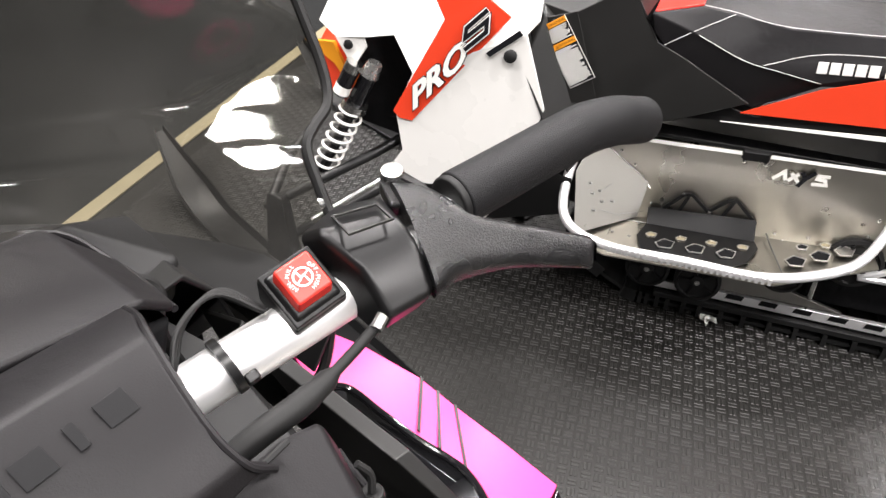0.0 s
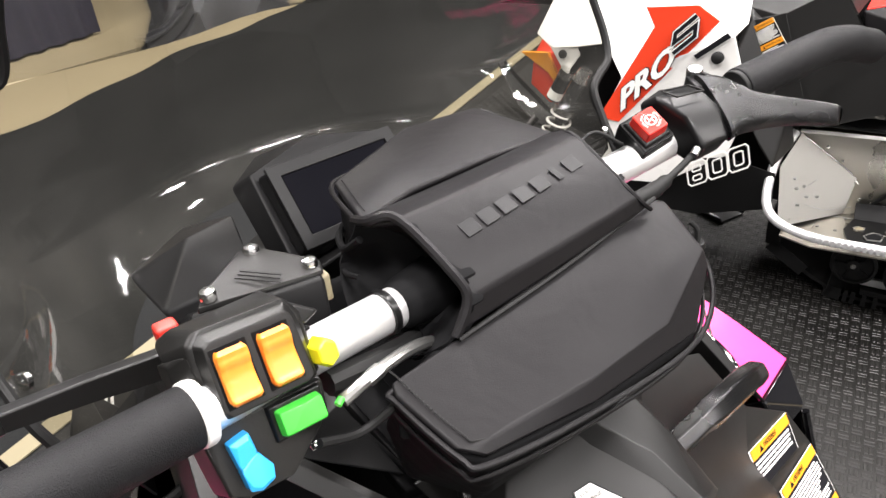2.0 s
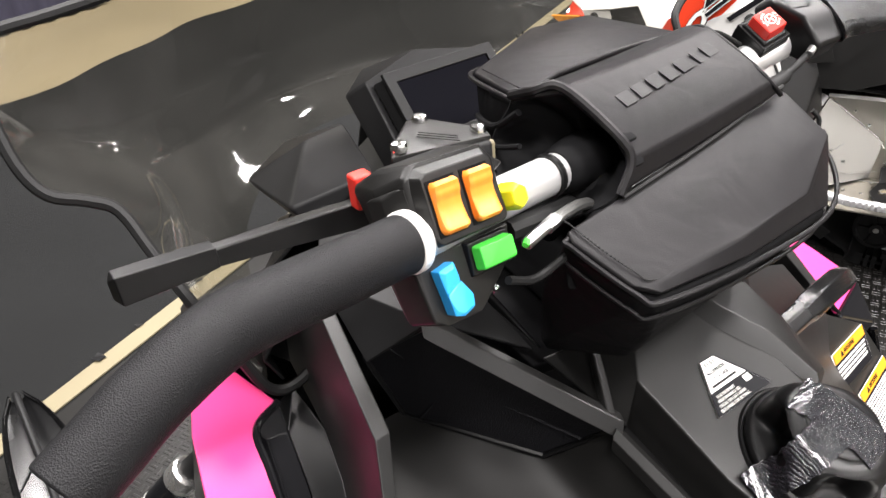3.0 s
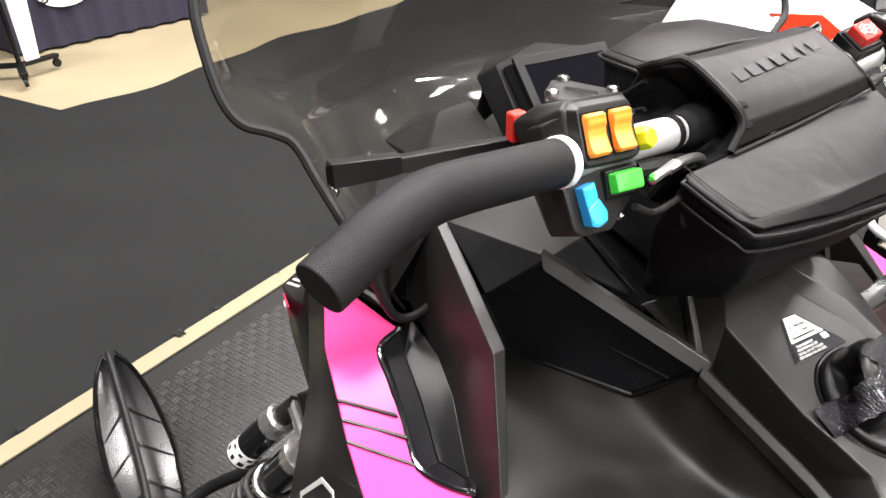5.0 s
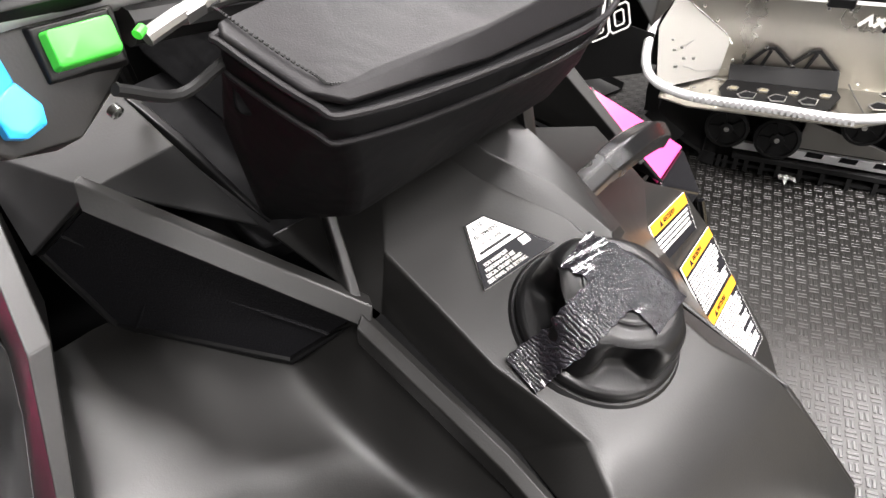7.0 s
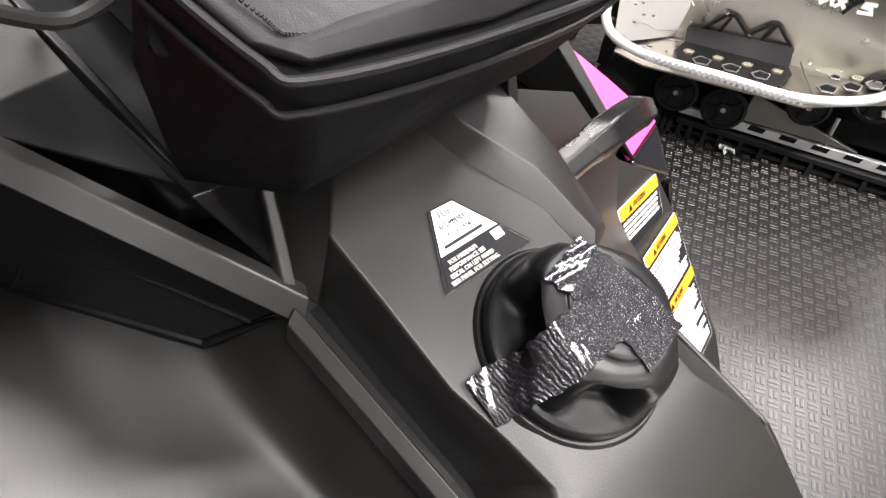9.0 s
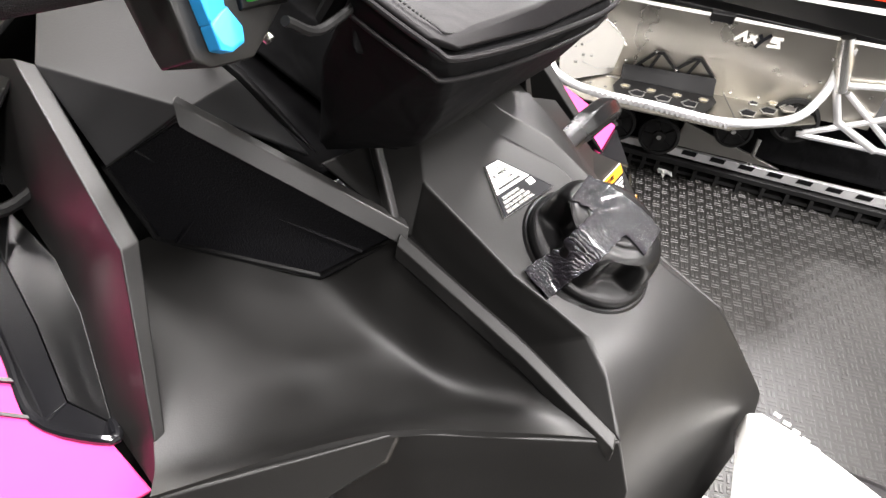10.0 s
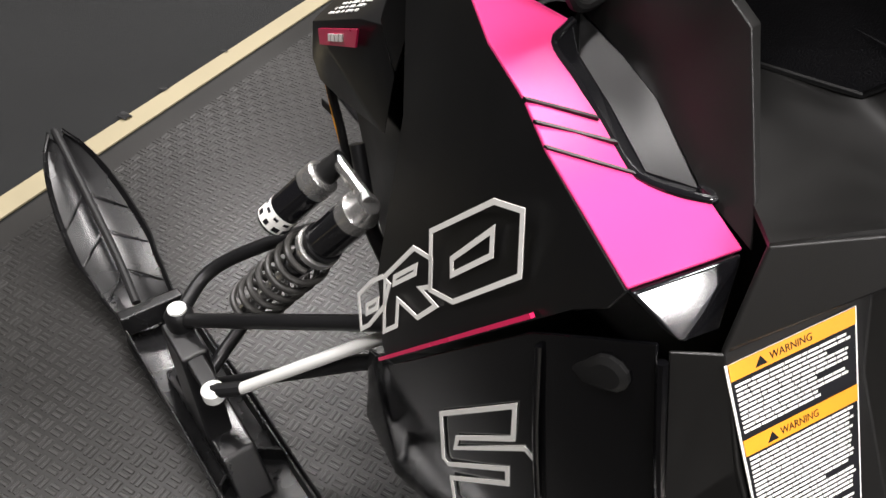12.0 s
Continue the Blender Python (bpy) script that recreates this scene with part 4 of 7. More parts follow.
ess = [[(0.0, 0.0), (0.143, 0.0), (0.114, -0.029), (0.010, -0.026), (-0.006, -0.037), (0.125, -0.038), (0.132, -0.050), (0.100, -0.098), (0.080, -0.112), (-0.075, -0.105), (-0.050, -0.071), (0.065, -0.073), (0.078, -0.058), (-0.041, -0.055), (-0.045, -0.048), (0.0, 0.0)]]
part("letter_s", ribbon(ess, 0.0050, SM, 0.001), WHITEINK, lowers[0], "white outlined letter S")
LT = at_frame((-0.3425, -0.064, 0.803), basis(V(0.012, -0.052, 0.050), V(-0.010, 0.06, 0.07)))
both("panel_latch", lambda: moved(hull([(0.017 * math.cos(a * 0.5236), 0.015 * math.sin(a * 0.5236), h) for a in range(12) for h in (-0.004, 0.0025)] + [(0.012 * math.cos(a * 0.5236), 0.010 * math.sin(a * 0.5236), 0.0055) for a in range(12)] + [(-0.040, 0.004, -0.002), (-0.036, -0.008, -0.002)]), LT), RUBBER, "oval black rubber latch", 0.0015)
both("panel_rib", lambda: tube(smooth_line([(-0.3335, -0.092, 0.838), (-0.336, -0.118, 0.76), (-0.334, -0.145, 0.68)], 4), 0.004, 8), POCKET)
both("panel_rib", lambda: tube(smooth_line([(-0.3555, -0.010, 0.785), (-0.3610, -0.030, 0.70), (-0.3635, -0.052, 0.62)], 4), 0.0028, 8), POCKET)

# nose and front trim
both("nose_cap", lambda: hull([(-0.250, 0.318, 0.942), (-0.262, 0.235, 0.972), (-0.230, 0.150, 0.965), (-0.238, 0.145, 0.958), (-0.233, 0.352, 0.929), (-0.245, 0.30, 0.92)]), MATTE2, "black trim above the pink film", 0.003)
both("nose_brow", lambda: hull([(-0.245, 0.33, 0.93), (-0.233, 0.352, 0.929), (-0.250, 0.366, 0.846), (-0.200, 0.35, 0.872), (-0.255, 0.33, 0.80), (-0.24, 0.30, 0.92)]), MATTE2, "", 0.004)
both("nose_side", lambda: hull([(-0.2136, 0.5838, 0.7410), (-0.2054, 0.6082, 0.6750), (-0.2115, 0.578, 0.655), (-0.2313, 0.490, 0.680), (-0.2541, 0.392, 0.715), (-0.268, 0.329, 0.735), (-0.252, 0.40, 0.835), (-0.250, 0.36, 0.845), (-0.255, 0.33, 0.80), (-0.19, 0.40, 0.858), (-0.16, 0.60, 0.7595), (-0.15, 0.60, 0.68)]), MATTE2, "satin black nose side", 0.005)
tab_ = [V(-0.2232, 0.5508, 0.7478), V(-0.2645, 0.3850, 0.8330), V(-0.2597, 0.3990, 0.8036), V(-0.2216, 0.5524, 0.7245)]
tab = part("pink_tab", slab(tab_, 0.0025, (-1, 0, 0)), PINKRED, SLED, "deep pink tab decal on the nose")
at_tab = lambda u, v: tab_[0].lerp(tab_[1], u).lerp(tab_[3].lerp(tab_[2], u), v) + V(-0.0022, 0.0005, 0)
for u in (0.33, 0.43, 0.53, 0.63):
    part("tab_mark", slab([at_tab(u, 0.30), at_tab(u + 0.075, 0.30), at_tab(u + 0.075, 0.72), at_tab(u, 0.72)], 0.002, (-1, 0, 0)), WHITEINK, tab)
NM = at_frame(V(-0.1985, 0.5196, 0.7895), basis((-0.0105, -0.0908, 0.046), (0.0239, -0.0098, 0.0154)))
for i, row in enumerate((((0.0, 0.018), (0.021, 0.008), (0.032, 0.026), (0.061, 0.012), (0.076, 0.022)), ((0.0, 0.005), (0.012, 0.016), (0.034, 0.006), (0.046, 0.020), (0.070, 0.030)), ((0.0, 0.022), (0.026, 0.012), (0.044, 0.008), (0.058, 0.026), (0.088, 0.010)))):
    for x0, L in row:
        part("nose_mark", moved(box((x0 + L / 2 - 0.004 * i, -0.0045 - 0.0095 * i, 0.0012), (L * 0.72, 0.0042, 0.0012)), NM), WHITEINK, SLED, "white mark on the nose")
part("bumper", tube(smooth_line([(-0.14, 0.48, 0.60), (-0.13, 0.57, 0.57), (-0.08, 0.61, 0.56), (0.08, 0.61, 0.56), (0.13, 0.57, 0.57), (0.14, 0.48, 0.60)], 6), 0.012), MATTE2, SLED, "black front bumper tube")
part("belly_pan", hull([(sx * x, y, z) for sx in (-1, 1) for x, y, z in ((0.13, 0.60, 0.64), (0.10, 0.58, 0.50), (0.16, 0.48, 0.35), (0.26, 0.25, 0.26), (0.28, -0.1, 0.30), (0.26, 0.3, 0.75), (0.30, 0.0, 0.78), (0.26, -0.14, 0.74), (0.19, 0.54, 0.69))]), MATTE2, SLED, "black belly pan", 0.01)
part("nose_frame", tube([(-0.250, 0.42, 0.66), (-0.262, 0.37, 0.56), (-0.25, 0.30, 0.46)], 0.010), ARMS, SLED)
part("amber_lead", tube(smooth_line([(-0.180, 0.620, 0.665), (-0.1782, 0.6253, 0.6218), (-0.1784, 0.6181, 0.5968), (-0.1794, 0.6038, 0.5603), (-0.1833, 0.5758, 0.5236)], 4), 0.0018, 6), YELLOWINK, SLED, "thin amber lead")
part("lead_clip", hull([(-0.176 + 0.010 * i, 0.610 + 0.040 * j, 0.560 + 0.016 * k) for i in (0, 1) for j in (0, 1) for k in (0, 1)]), RUBBER, SLED, "black wire clip", 0.003)
part("lead_sleeve", tube(smooth_line([(-0.186, 0.604, 0.670), (-0.184, 0.600, 0.620), (-0.180, 0.585, 0.560), (-0.185, 0.555, 0.500)], 4), 0.0070, 8), RUBBER, SLED, "black cable sleeve")

# right-hand side: bin wall, rib, grab handle
part("bin_rib", hull([(0.072, -0.078, 1.055), (0.082, -0.074, 1.055), (0.066, -0.100, 0.994), (0.078, -0.098, 0.994), (0.074, -0.068, 1.05), (0.074, -0.09, 0.992)]), MATTE, SLED, "", 0.002)
handle = part("grab_handle", tube(smooth_line([(0.096, -0.107, 0.978), (0.150, -0.106, 0.985), (0.200, -0.097, 0.974), (0.238, -0.087, 0.956)], 5), [0.011] * 4 + [0.0128] * 8 + [0.0122] * 3 + [0.010], 6), SKIPL, SLED, "shiny black pull handle", 0.002)


# warning labels
def warning_label(o, rot, w, h, parent, heads=(0.0, 0.42), seed=1, word="WARNING", tall=0.013, pitch=0.0038, taper=0.0):
    m = at_frame(o, rot)
    lab = part("warning_label", moved(slab([(0, 0, 0.0006), (w, 0, 0.0006), (w, -h, 0.0006), (0, -h, 0.0006)], 0.0008, (0, 0, 1)), m), WHITEINK, parent, "black and amber warning label")
    part("label_ground", moved(box((w / 2, -h / 2, 0.0009), (w * 0.965, h * 0.985, 0.0004)), m), BLACKINK, lab)
    for y in heads:
        part("label_head", moved(box((w / 2, -h * y - tall / 2, 0.0012), (w * 0.965, tall, 0.0005)), m), YELLOWINK, lab)
        part("label_text", lettering(word, tall * 0.66, m @ Matrix.Translation((w * 0.31, -h * y - tall * 0.52, 0.0016)), 0.0003, width=7.0 / len(word)), BLACKINK, lab)
        part("label_sign", moved(slab([(w * 0.20, -h * y - tall * 0.81, 0.0018), (w * 0.29, -h * y - tall * 0.81, 0.0018), (w * 0.245, -h * y - tall * 0.23, 0.0018)], 0.0003, (0, 0, 1)), m), BLACKINK, lab)
    n = int((h - tall - 0.005) / pitch)
    keep = [i for i in range(n) if all(not (-0.004 < tall + 0.004 + i * pitch - h * y < tall + 0.0025) for y in heads)]
    bars = None
    rnd = random.Random(seed)
    for i in keep:
        x_, end_ = w * 0.04, w * (0.94 - (0.3 * rnd.random() if rnd.random() < 0.3 else 0.05 * rnd.random()))
        while x_ < end_ - 0.002:
            L = min(end_ - x_, 0.004 + 0.011 * rnd.random())
            b = moved(box((x_ + L / 2, -tall - 0.004 - i * pitch, 0.0012), (L, pitch * 0.52, 0.0004)), m)
            bars = join(bars, b) if bars else b
            x_ += L + 0.0011
    part("label_print", bars, WHITEINK, lab)
    if taper:
        back = m.inverted()
        for ob in [lab] + list(lab.children):
            for v in ob.data.vertices:
                q = back @ v.co
                v.co = m @ V(q.x * (1 + taper * q.y / h), q.y, q.z)
    return lab


wl = basis(V(-0.181, -0.137, 0.845) - V(-0.302, -0.114, 0.836), V(0.005, 0.036, 0.050))
warning_label(V(-0.302, -0.1165, 0.8365), wl, 0.113, 0.20, SLED, (0.0, 0.27), 5, tall=0.0115, pitch=0.0033, taper=0.30)
wr = basis(V(0.086, 0.018, -0.008), V(-0.010, 0.075, 0.102))
warning_label(V(0.234, -0.1295, 0.8425), wr, 0.082, 0.125, SLED, (0.0, 0.42), 6, "AVERTISSEMENT", 0.0095, 0.0034)
wr = basis(V(0.083, 0.012, -0.010), V(-0.019, 0.021, 0.041))
warning_label(V(0.2155, -0.1035, 0.8850), wr, 0.078, 0.036, SLED, (0.0,), 7, "AVERTISSEMENT", 0.0100, 0.0042)
# seat
def ring_(w, y, z0, z1):
    return [(-w, y, z0), (-w * 0.98, y, z1 - 0.06), (-w * 0.60, y, z1 - 0.006), (w * 0.60, y, z1 - 0.006), (w * 0.98, y, z1 - 0.06), (w, y, z0)]


seat = part("seat", hull(ring_(0.125, -0.368, 0.60, 0.862) + ring_(0.17, -0.50, 0.58, 0.862) + ring_(0.18, -1.0, 0.60, 0.878)), VINYL, SLED, "black textured seat with a white top and white stitching", 0.014, segments=3)
topw = [[(sx * w, y - (0.27 * (0.088 - sx * w) if y > -0.35 else 0.0), z - 0.016 * abs(sx) ** 2) for sx in (-1, -0.6, 0, 0.6, 1)] for w, y, z in ((0.082, -0.318, 0.846), (0.088, -0.330, 0.874), (0.070, -0.42, 0.8790), (0.050, -0.49, 0.876), (0.04, -1.0, 0.893))]
part("seat_top", shell(topw, 0.008, (0, 0, 1), 3), WHITEPL, seat, "white vinyl seat top", 0.002)
for sx in (-1, 1):
    st = None
    for i in range(60):
        y = -0.34 - i * 0.008
        x = 0.093 - 0.045 * min(1, (-0.335 - y) / 0.12)
        b = box((sx * x, y, 0.8605 + 0.004 * min(1, (-0.335 - y) / 0.12)), (0.0018, 0.0055, 0.0018))
        st = join(st, b) if st else b
    part("stitching", st, WHITEINK, seat)

# tunnel, boards and track under the seat
part("tunnel", hull([(sx * 0.19, y, z) for sx in (-1, 1) for y in (-0.25, -1.5) for z in (0.33, 0.58)]), MATTE2, SLED, "black tunnel", 0.01)
both("running_board", lambda: box((-0.31, -0.75, 0.33), (0.24, 1.15, 0.02)), ALU, "aluminium running board", 0.004, flank=False)
belt_ = part("track_belt", tube([(0, 0.25, 0.20), (0, 0.15, 0.13), (0, -0.2, 0.045), (0, -1.35, 0.045), (0, -1.52, 0.16), (0, -1.4, 0.29), (0, -0.6, 0.31), (0, 0.15, 0.29)], 0.03, 8, closed=True), RUBBER, SLED, "black rubber track")
belt_.data.transform(Matrix.Diagonal((6, 1, 1, 1)))


# ---- front suspension ----
def ski(side):
    s = -1 if side == "left" else 1
    f = lambda p: (p[0] * -s, p[1], p[2])
    def w(y):
        if y < 0.85:
            return 0.066
        if y < 1.06:
            return 0.056 + 0.016 * math.sin((y - 0.85) / 0.21 * math.pi / 2) ** 2
        return 0.072 * max(0.0, 1 - ((y - 1.06) / 0.285) ** 2.3) ** 0.62 + 0.006
    mid = lambda y: -0.462 - 0.013 * min(1.0, max(0.0, (y - 0.6) / 0.3))
    lift_ = lambda y: 0.022 + 0.165 * max(0.0, (y - 0.93) / 0.405) ** 1.5
    rows = []
    for i in range(41):
        y = -0.05 + 1.39 * i / 40
        rows.append([f((mid(y) + w(y) * e, y, lift_(y) + h)) for e, h in ((-1.06, 0.026), (-1, 0.030), (-0.90, 0.012), (-0.5, 0.005), (0, 0.001), (0.5, 0.005), (0.90, 0.012), (1, 0.030), (1.06, 0.026))])
    k = part("ski", shell(rows, 0.005, (0, 0, 1), 1), SKIPL, SLED, "black moulded plastic ski")
    part("ski_loop", tube(smooth_line([f(p) for p in ((-0.475, 1.338, 0.190), (-0.475, 1.343, 0.214), (-0.475, 1.30, 0.207), (-0.478, 1.15, 0.150), (-0.483, 1.0, 0.108), (-0.492, 0.89, 0.080))], 6), 0.0085, 10), GREYPL, k, "grey ski loop")
    for sx in (-1, 1):
        part("ski_rail", hull([f((mid(y) + sx * x, y, z)) for x, y, z in ((0.058, 0.86, 0.03), (0.064, 0.86, 0.03), (0.058, 0.84, 0.075), (0.063, 0.84, 0.075), (0.058, 0.10, 0.03), (0.064, 0.10, 0.03), (0.058, 0.16, 0.060), (0.063, 0.16, 0.060))]), SKIPL, k, "", 0.002)
        for y in (0.98, 1.08, 1.17):
            part("ski_web", tube([f((mid(y), y + 0.05, lift_(y + 0.05) + 0.008)), f((mid(y) + sx * w(y) * 0.9, y - 0.02, lift_(y - 0.02) + 0.014))], 0.0019, 6), SKIPL, k)
        for y in (0.30, 0.44):
            part("ski_web", hull([f((mid(y) + sx * x, yy, z)) for x, yy, z in ((0.058, y, 0.03), (0.058, y, 0.066), (0.0, y + 0.05, 0.03), (0.0, y + 0.05, 0.06), (0.058, y + 0.006, 0.03), (0.058, y + 0.006, 0.066), (0.0, y + 0.057, 0.03), (0.0, y + 0.057, 0.06))]), SKIPL, k)
    part("ski_bridge", hull([f((mid(0.86) + sx * 0.062, y, z)) for sx in (-1, 1) for y, z in ((0.84, 0.05), (0.885, 0.05), (0.85, 0.092), (0.875, 0.092))]), SKIPL, k, "", 0.004)
    part("ski_saddle", hull([f((-0.475 + sx * 0.03, y, z)) for sx in (-1, 1) for y, z in ((0.40, 0.03), (0.74, 0.03), (0.46, 0.10), (0.64, 0.13))]), SKIPL, k, "", 0.006)
    if s == 1:
        k.matrix_local = Matrix.Translation((0.485, 0.55, 0)) @ Matrix.Rotation(radians(22), 4, "Z") @ Matrix.Translation((-0.485, -0.55, 0))
    part("spindle", hull([f((-0.485 + sx * 0.022, y, z)) for sx in (-1, 1) for y, z in ((0.50, 0.09), (0.60, 0.09), (0.52, 0.30), (0.60, 0.31))]), ARMS, SLED, "black steel spindle", 0.005)
    part("steering_arm", hull([f(p) for p in ((-0.50, 0.57, 0.30), (-0.47, 0.57, 0.30), (-0.50, 0.44, 0.29), (-0.475, 0.44, 0.29), (-0.50, 0.57, 0.27), (-0.475, 0.44, 0.27))]), ARMS, SLED, "", 0.004)
    up_ = part("upper_arm", tube(smooth_line([f(p) for p in ((-0.475, 0.590, 0.325), (-0.408, 0.622, 0.35), (-0.33, 0.575, 0.405), (-0.22, 0.49, 0.47))], 6), 0.0112), ARMS, SLED, "black tubular upper arm")
    part("rear_leg", tube([f((-0.475, 0.575, 0.322)), f((-0.329, 0.291, 0.498)), f((-0.26, 0.16, 0.58))], 0.0112), ARMS, up_)
    b = part("ball_joint", lathe([(0.021, -0.02), (0.022, 0.008), (0.017, 0.016), (0.013, 0.019)], 20, f((-0.479, 0.585, 0.322)), (0, 0, 1)), ARMS, SLED, "ball joint with a pale cap")
    part("joint_cap", lathe([(0.0145, 0), (0.014, 0.004), (0.006, 0.006)], 18, f((-0.479, 0.585, 0.340)), (0, 0, 1)), PALEROD, b)
    part("lower_arm", tube(smooth_line([f(p) for p in ((-0.47, 0.56, 0.19), (-0.36, 0.60, 0.24), (-0.18, 0.60, 0.36))], 6), 0.0112), ARMS, SLED, "black tubular lower arm")
    part("lower_arm", tube([f((-0.465, 0.53, 0.20)), f((-0.335, 0.284, 0.43)), f((-0.26, 0.15, 0.52))], 0.0112), ARMS, SLED, "black tubular lower arm")
    t = part("tie_rod", tube([f((-0.46, 0.425, 0.305)), f((-0.335, 0.285, 0.465)), f((-0.25, 0.20, 0.55))], 0.009), PALEROD, SLED, "bright steel tie rod")
    part("rod_end", lathe([(0.016, -0.014), (0.017, 0.004), (0.011, 0.010)], 18, f((-0.489, 0.452, 0.293)), (0, 0, 1)), PALEROD, t)
    part("rod_end_boot", tube([f((-0.489, 0.452, 0.293)), f((-0.455, 0.42, 0.31))], 0.011, 10), ARMS, t)
    # coil-over damper
    a, c = V(f((-0.395, 0.535, 0.33))), V(f((-0.276, 0.352, 0.625)))
    d = (c - a).normalized()
    L = (c - a).length
    sh = part("damper", tube([a, a + d * L * 0.55], 0.012, 14), STEEL, SLED, "coil-over damper with a black spring")
    part("damper_body", tube([a + d * L * 0.48, a + d * L * 0.62, a + d * L * 0.63, a + d * L * 0.91], [0.019, 0.019, 0.026, 0.026], 18), GLOSS, sh)
    part("damper_head", tube([a + d * L * 0.88, a + d * L * 0.89, a + d * L * 0.95, a + d * L * 0.96, a + d * L], [0.0235, 0.0262, 0.0262, 0.0225, 0.016], 24), CASTMETAL, sh, "bright metal head")
    part("spring_collar", tube([a + d * L * 0.635, a + d * L * 0.64, a + d * L * 0.665, a + d * L * 0.67], [0.027, 0.0315, 0.0315, 0.027], 24), CASTMETAL, sh)
    part("collar_nut", tube([a + d * L * 0.68, a + d * L * 0.70], 0.0295, 12), ARMS, sh)
    q = d.orthogonal().normalized()
    w2 = d.cross(q)
    coil = [a + d * (0.03 + (L * 0.61 - 0.03) * i / 150) + 0.034 * (math.cos(i * math.tau * 6.5 / 150) * q + math.sin(i * math.tau * 6.5 / 150) * w2) for i in range(151)]
    part("spring", tube(coil, 0.0048, 10), SPRING, sh, "black coil spring")
    r0, r1 = V(f((-0.345, 0.50, 0.515))), V(f((-0.262, 0.448, 0.618)))
    e = (r1 - r0).normalized()
    res = part("reservoir", tube([r0, r0 + e * 0.004, r0 + e * 0.085], [0.021, 0.024, 0.024], 20), GLOSS, sh, "black gas reservoir with a printed band")
    part("reservoir_cap", tube([r0 + e * 0.085, r0 + e * 0.088, r0 + e * 0.112, r0 + e * 0.116], [0.0225, 0.0250, 0.0250, 0.0200], 28), CASTMETAL, res, "polished cap", 0.0012)
    part("reservoir_knob", tube([r0 + e * 0.115, r0 + e * 0.150], [0.016, 0.014], 14), RUBBER, res)
    part("print_band", tube([r0 + e * 0.006, r0 + e * 0.034], 0.0244, 20, cap=False), WHITEINK, res)
    pr, pq, rnd = e.orthogonal().normalized(), e.cross(e.orthogonal()).normalized(), random.Random(4)
    marks = None
    for row in range(2):
        for n in range(9):
            a_ = n * math.tau / 9 + 0.3 * row
            m_ = Matrix((e, math.cos(a_) * pq - math.sin(a_) * pr, math.cos(a_) * pr + math.sin(a_) * pq)).transposed()
            bx = box(r0 + e * (0.013 + 0.014 * row) + (math.cos(a_) * pr + math.sin(a_) * pq) * 0.0244, (0.0075 - 0.003 * row, 0.006 + 0.010 * rnd.random(), 0.0008), m_)
            marks = join(marks, bx) if marks else bx
    part("print_bars", marks, BLACKINK, res, "black marks on a white band")
    part("hose_bridge", tube([r1 + V(0, 0, 0.002), c], 0.0095, 10), CASTMETAL, res)


ski("left")
ski("right")


# ---- handlebar, controls and bag ----
bar = thing("handlebar", "silver tube handlebar with black rubber grips and coloured switches", "handlebar", (0, 0, 1.16))
BO = Matrix.Translation((0, 0, -1.16))


def bpart(name, bm, mat, parent=None, label="", bevel=0.0, **k):
    return part(name, moved(bm, BO), mat, parent or bar, label, bevel, **k)


LIN, LRING, LBEND, LEND = V(-0.055, -0.036, 1.162), V(-0.2085, -0.0640, 1.1795), V(-0.318, -0.084, 1.193), V(-0.383, -0.105, 1.171)
RIN, RRING, RBEND, REND = V(0.055, -0.004, 1.153), V(0.242, -0.030, 1.200), V(0.348, -0.045, 1.212), V(0.405, -0.046, 1.194)
bpart("bar_tube", tube(smooth_line([LRING.lerp(LBEND, 0.2), LRING, LIN, (0, -0.030, 1.158), RIN, V(0.205, -0.029, 1.1835), V(0.238, -0.030, 1.190), V(0.262, -0.032, 1.200)], 6), 0.0122, 18), TUBE, None, "satin silver handlebar tube")


def grip(name, ring, bend, end):
    line = [ring, ring.lerp(bend, 0.35), ring.lerp(bend, 0.72), bend.lerp(ring, 0.10).lerp(end, 0.06), bend.lerp(end, 0.38), bend.lerp(end, 0.72), end]
    line = smooth_line(line, 7)
    g = bpart(name, tube(line, 0.0156 if ring.x < 0 else 0.0148, 32), GRIP, None, "black textured rubber grip with a hooked end", 0.0015, angle=50)
    d = (ring - bend).normalized()
    bpart("grip_collar", tube([ring - d * 0.001, ring + d * (0.0060 if ring.x < 0 else 0.004)], 0.0166 if ring.x < 0 else 0.0140, 28), WHITEPL if ring.x < 0 else RUBBER, g, "white plastic collar" if ring.x < 0 else "", 0.0015)
    return g


grip("grip", LRING, LBEND, LEND)
grip("grip", RRING, RBEND, REND)

# left control block
CF = basis(V(0.998, 0.02, -0.050), V(0.05, 0.42, 0.90))
CM = at_frame((-0.1843, -0.0692, 1.1940), CF)


def cpart(name, bm, mat, parent=None, label="", bevel=0.0, **k):
    return bpart(name, moved(bm, CM), mat, parent, label, bevel, **k)


body = cpart("switch_block", hull([(-0.016, 0.019, -0.006), (-0.010, 0.0245, -0.007), (0.034, 0.0235, -0.006), (0.040, 0.014, -0.006), (0.041, -0.020, -0.010), (-0.013, -0.022, -0.010),
                                  (-0.024, 0.016, -0.026), (-0.024, -0.016, -0.024), (-0.018, 0.026, -0.030), (0.036, 0.026, -0.040), (0.044, -0.016, -0.040), (-0.020, 0.020, -0.056), (0.034, 0.020, -0.056), (-0.016, -0.022, -0.050), (0.040, -0.022, -0.050)]), MATTE, None, "black switch block", 0.0028, segments=3)
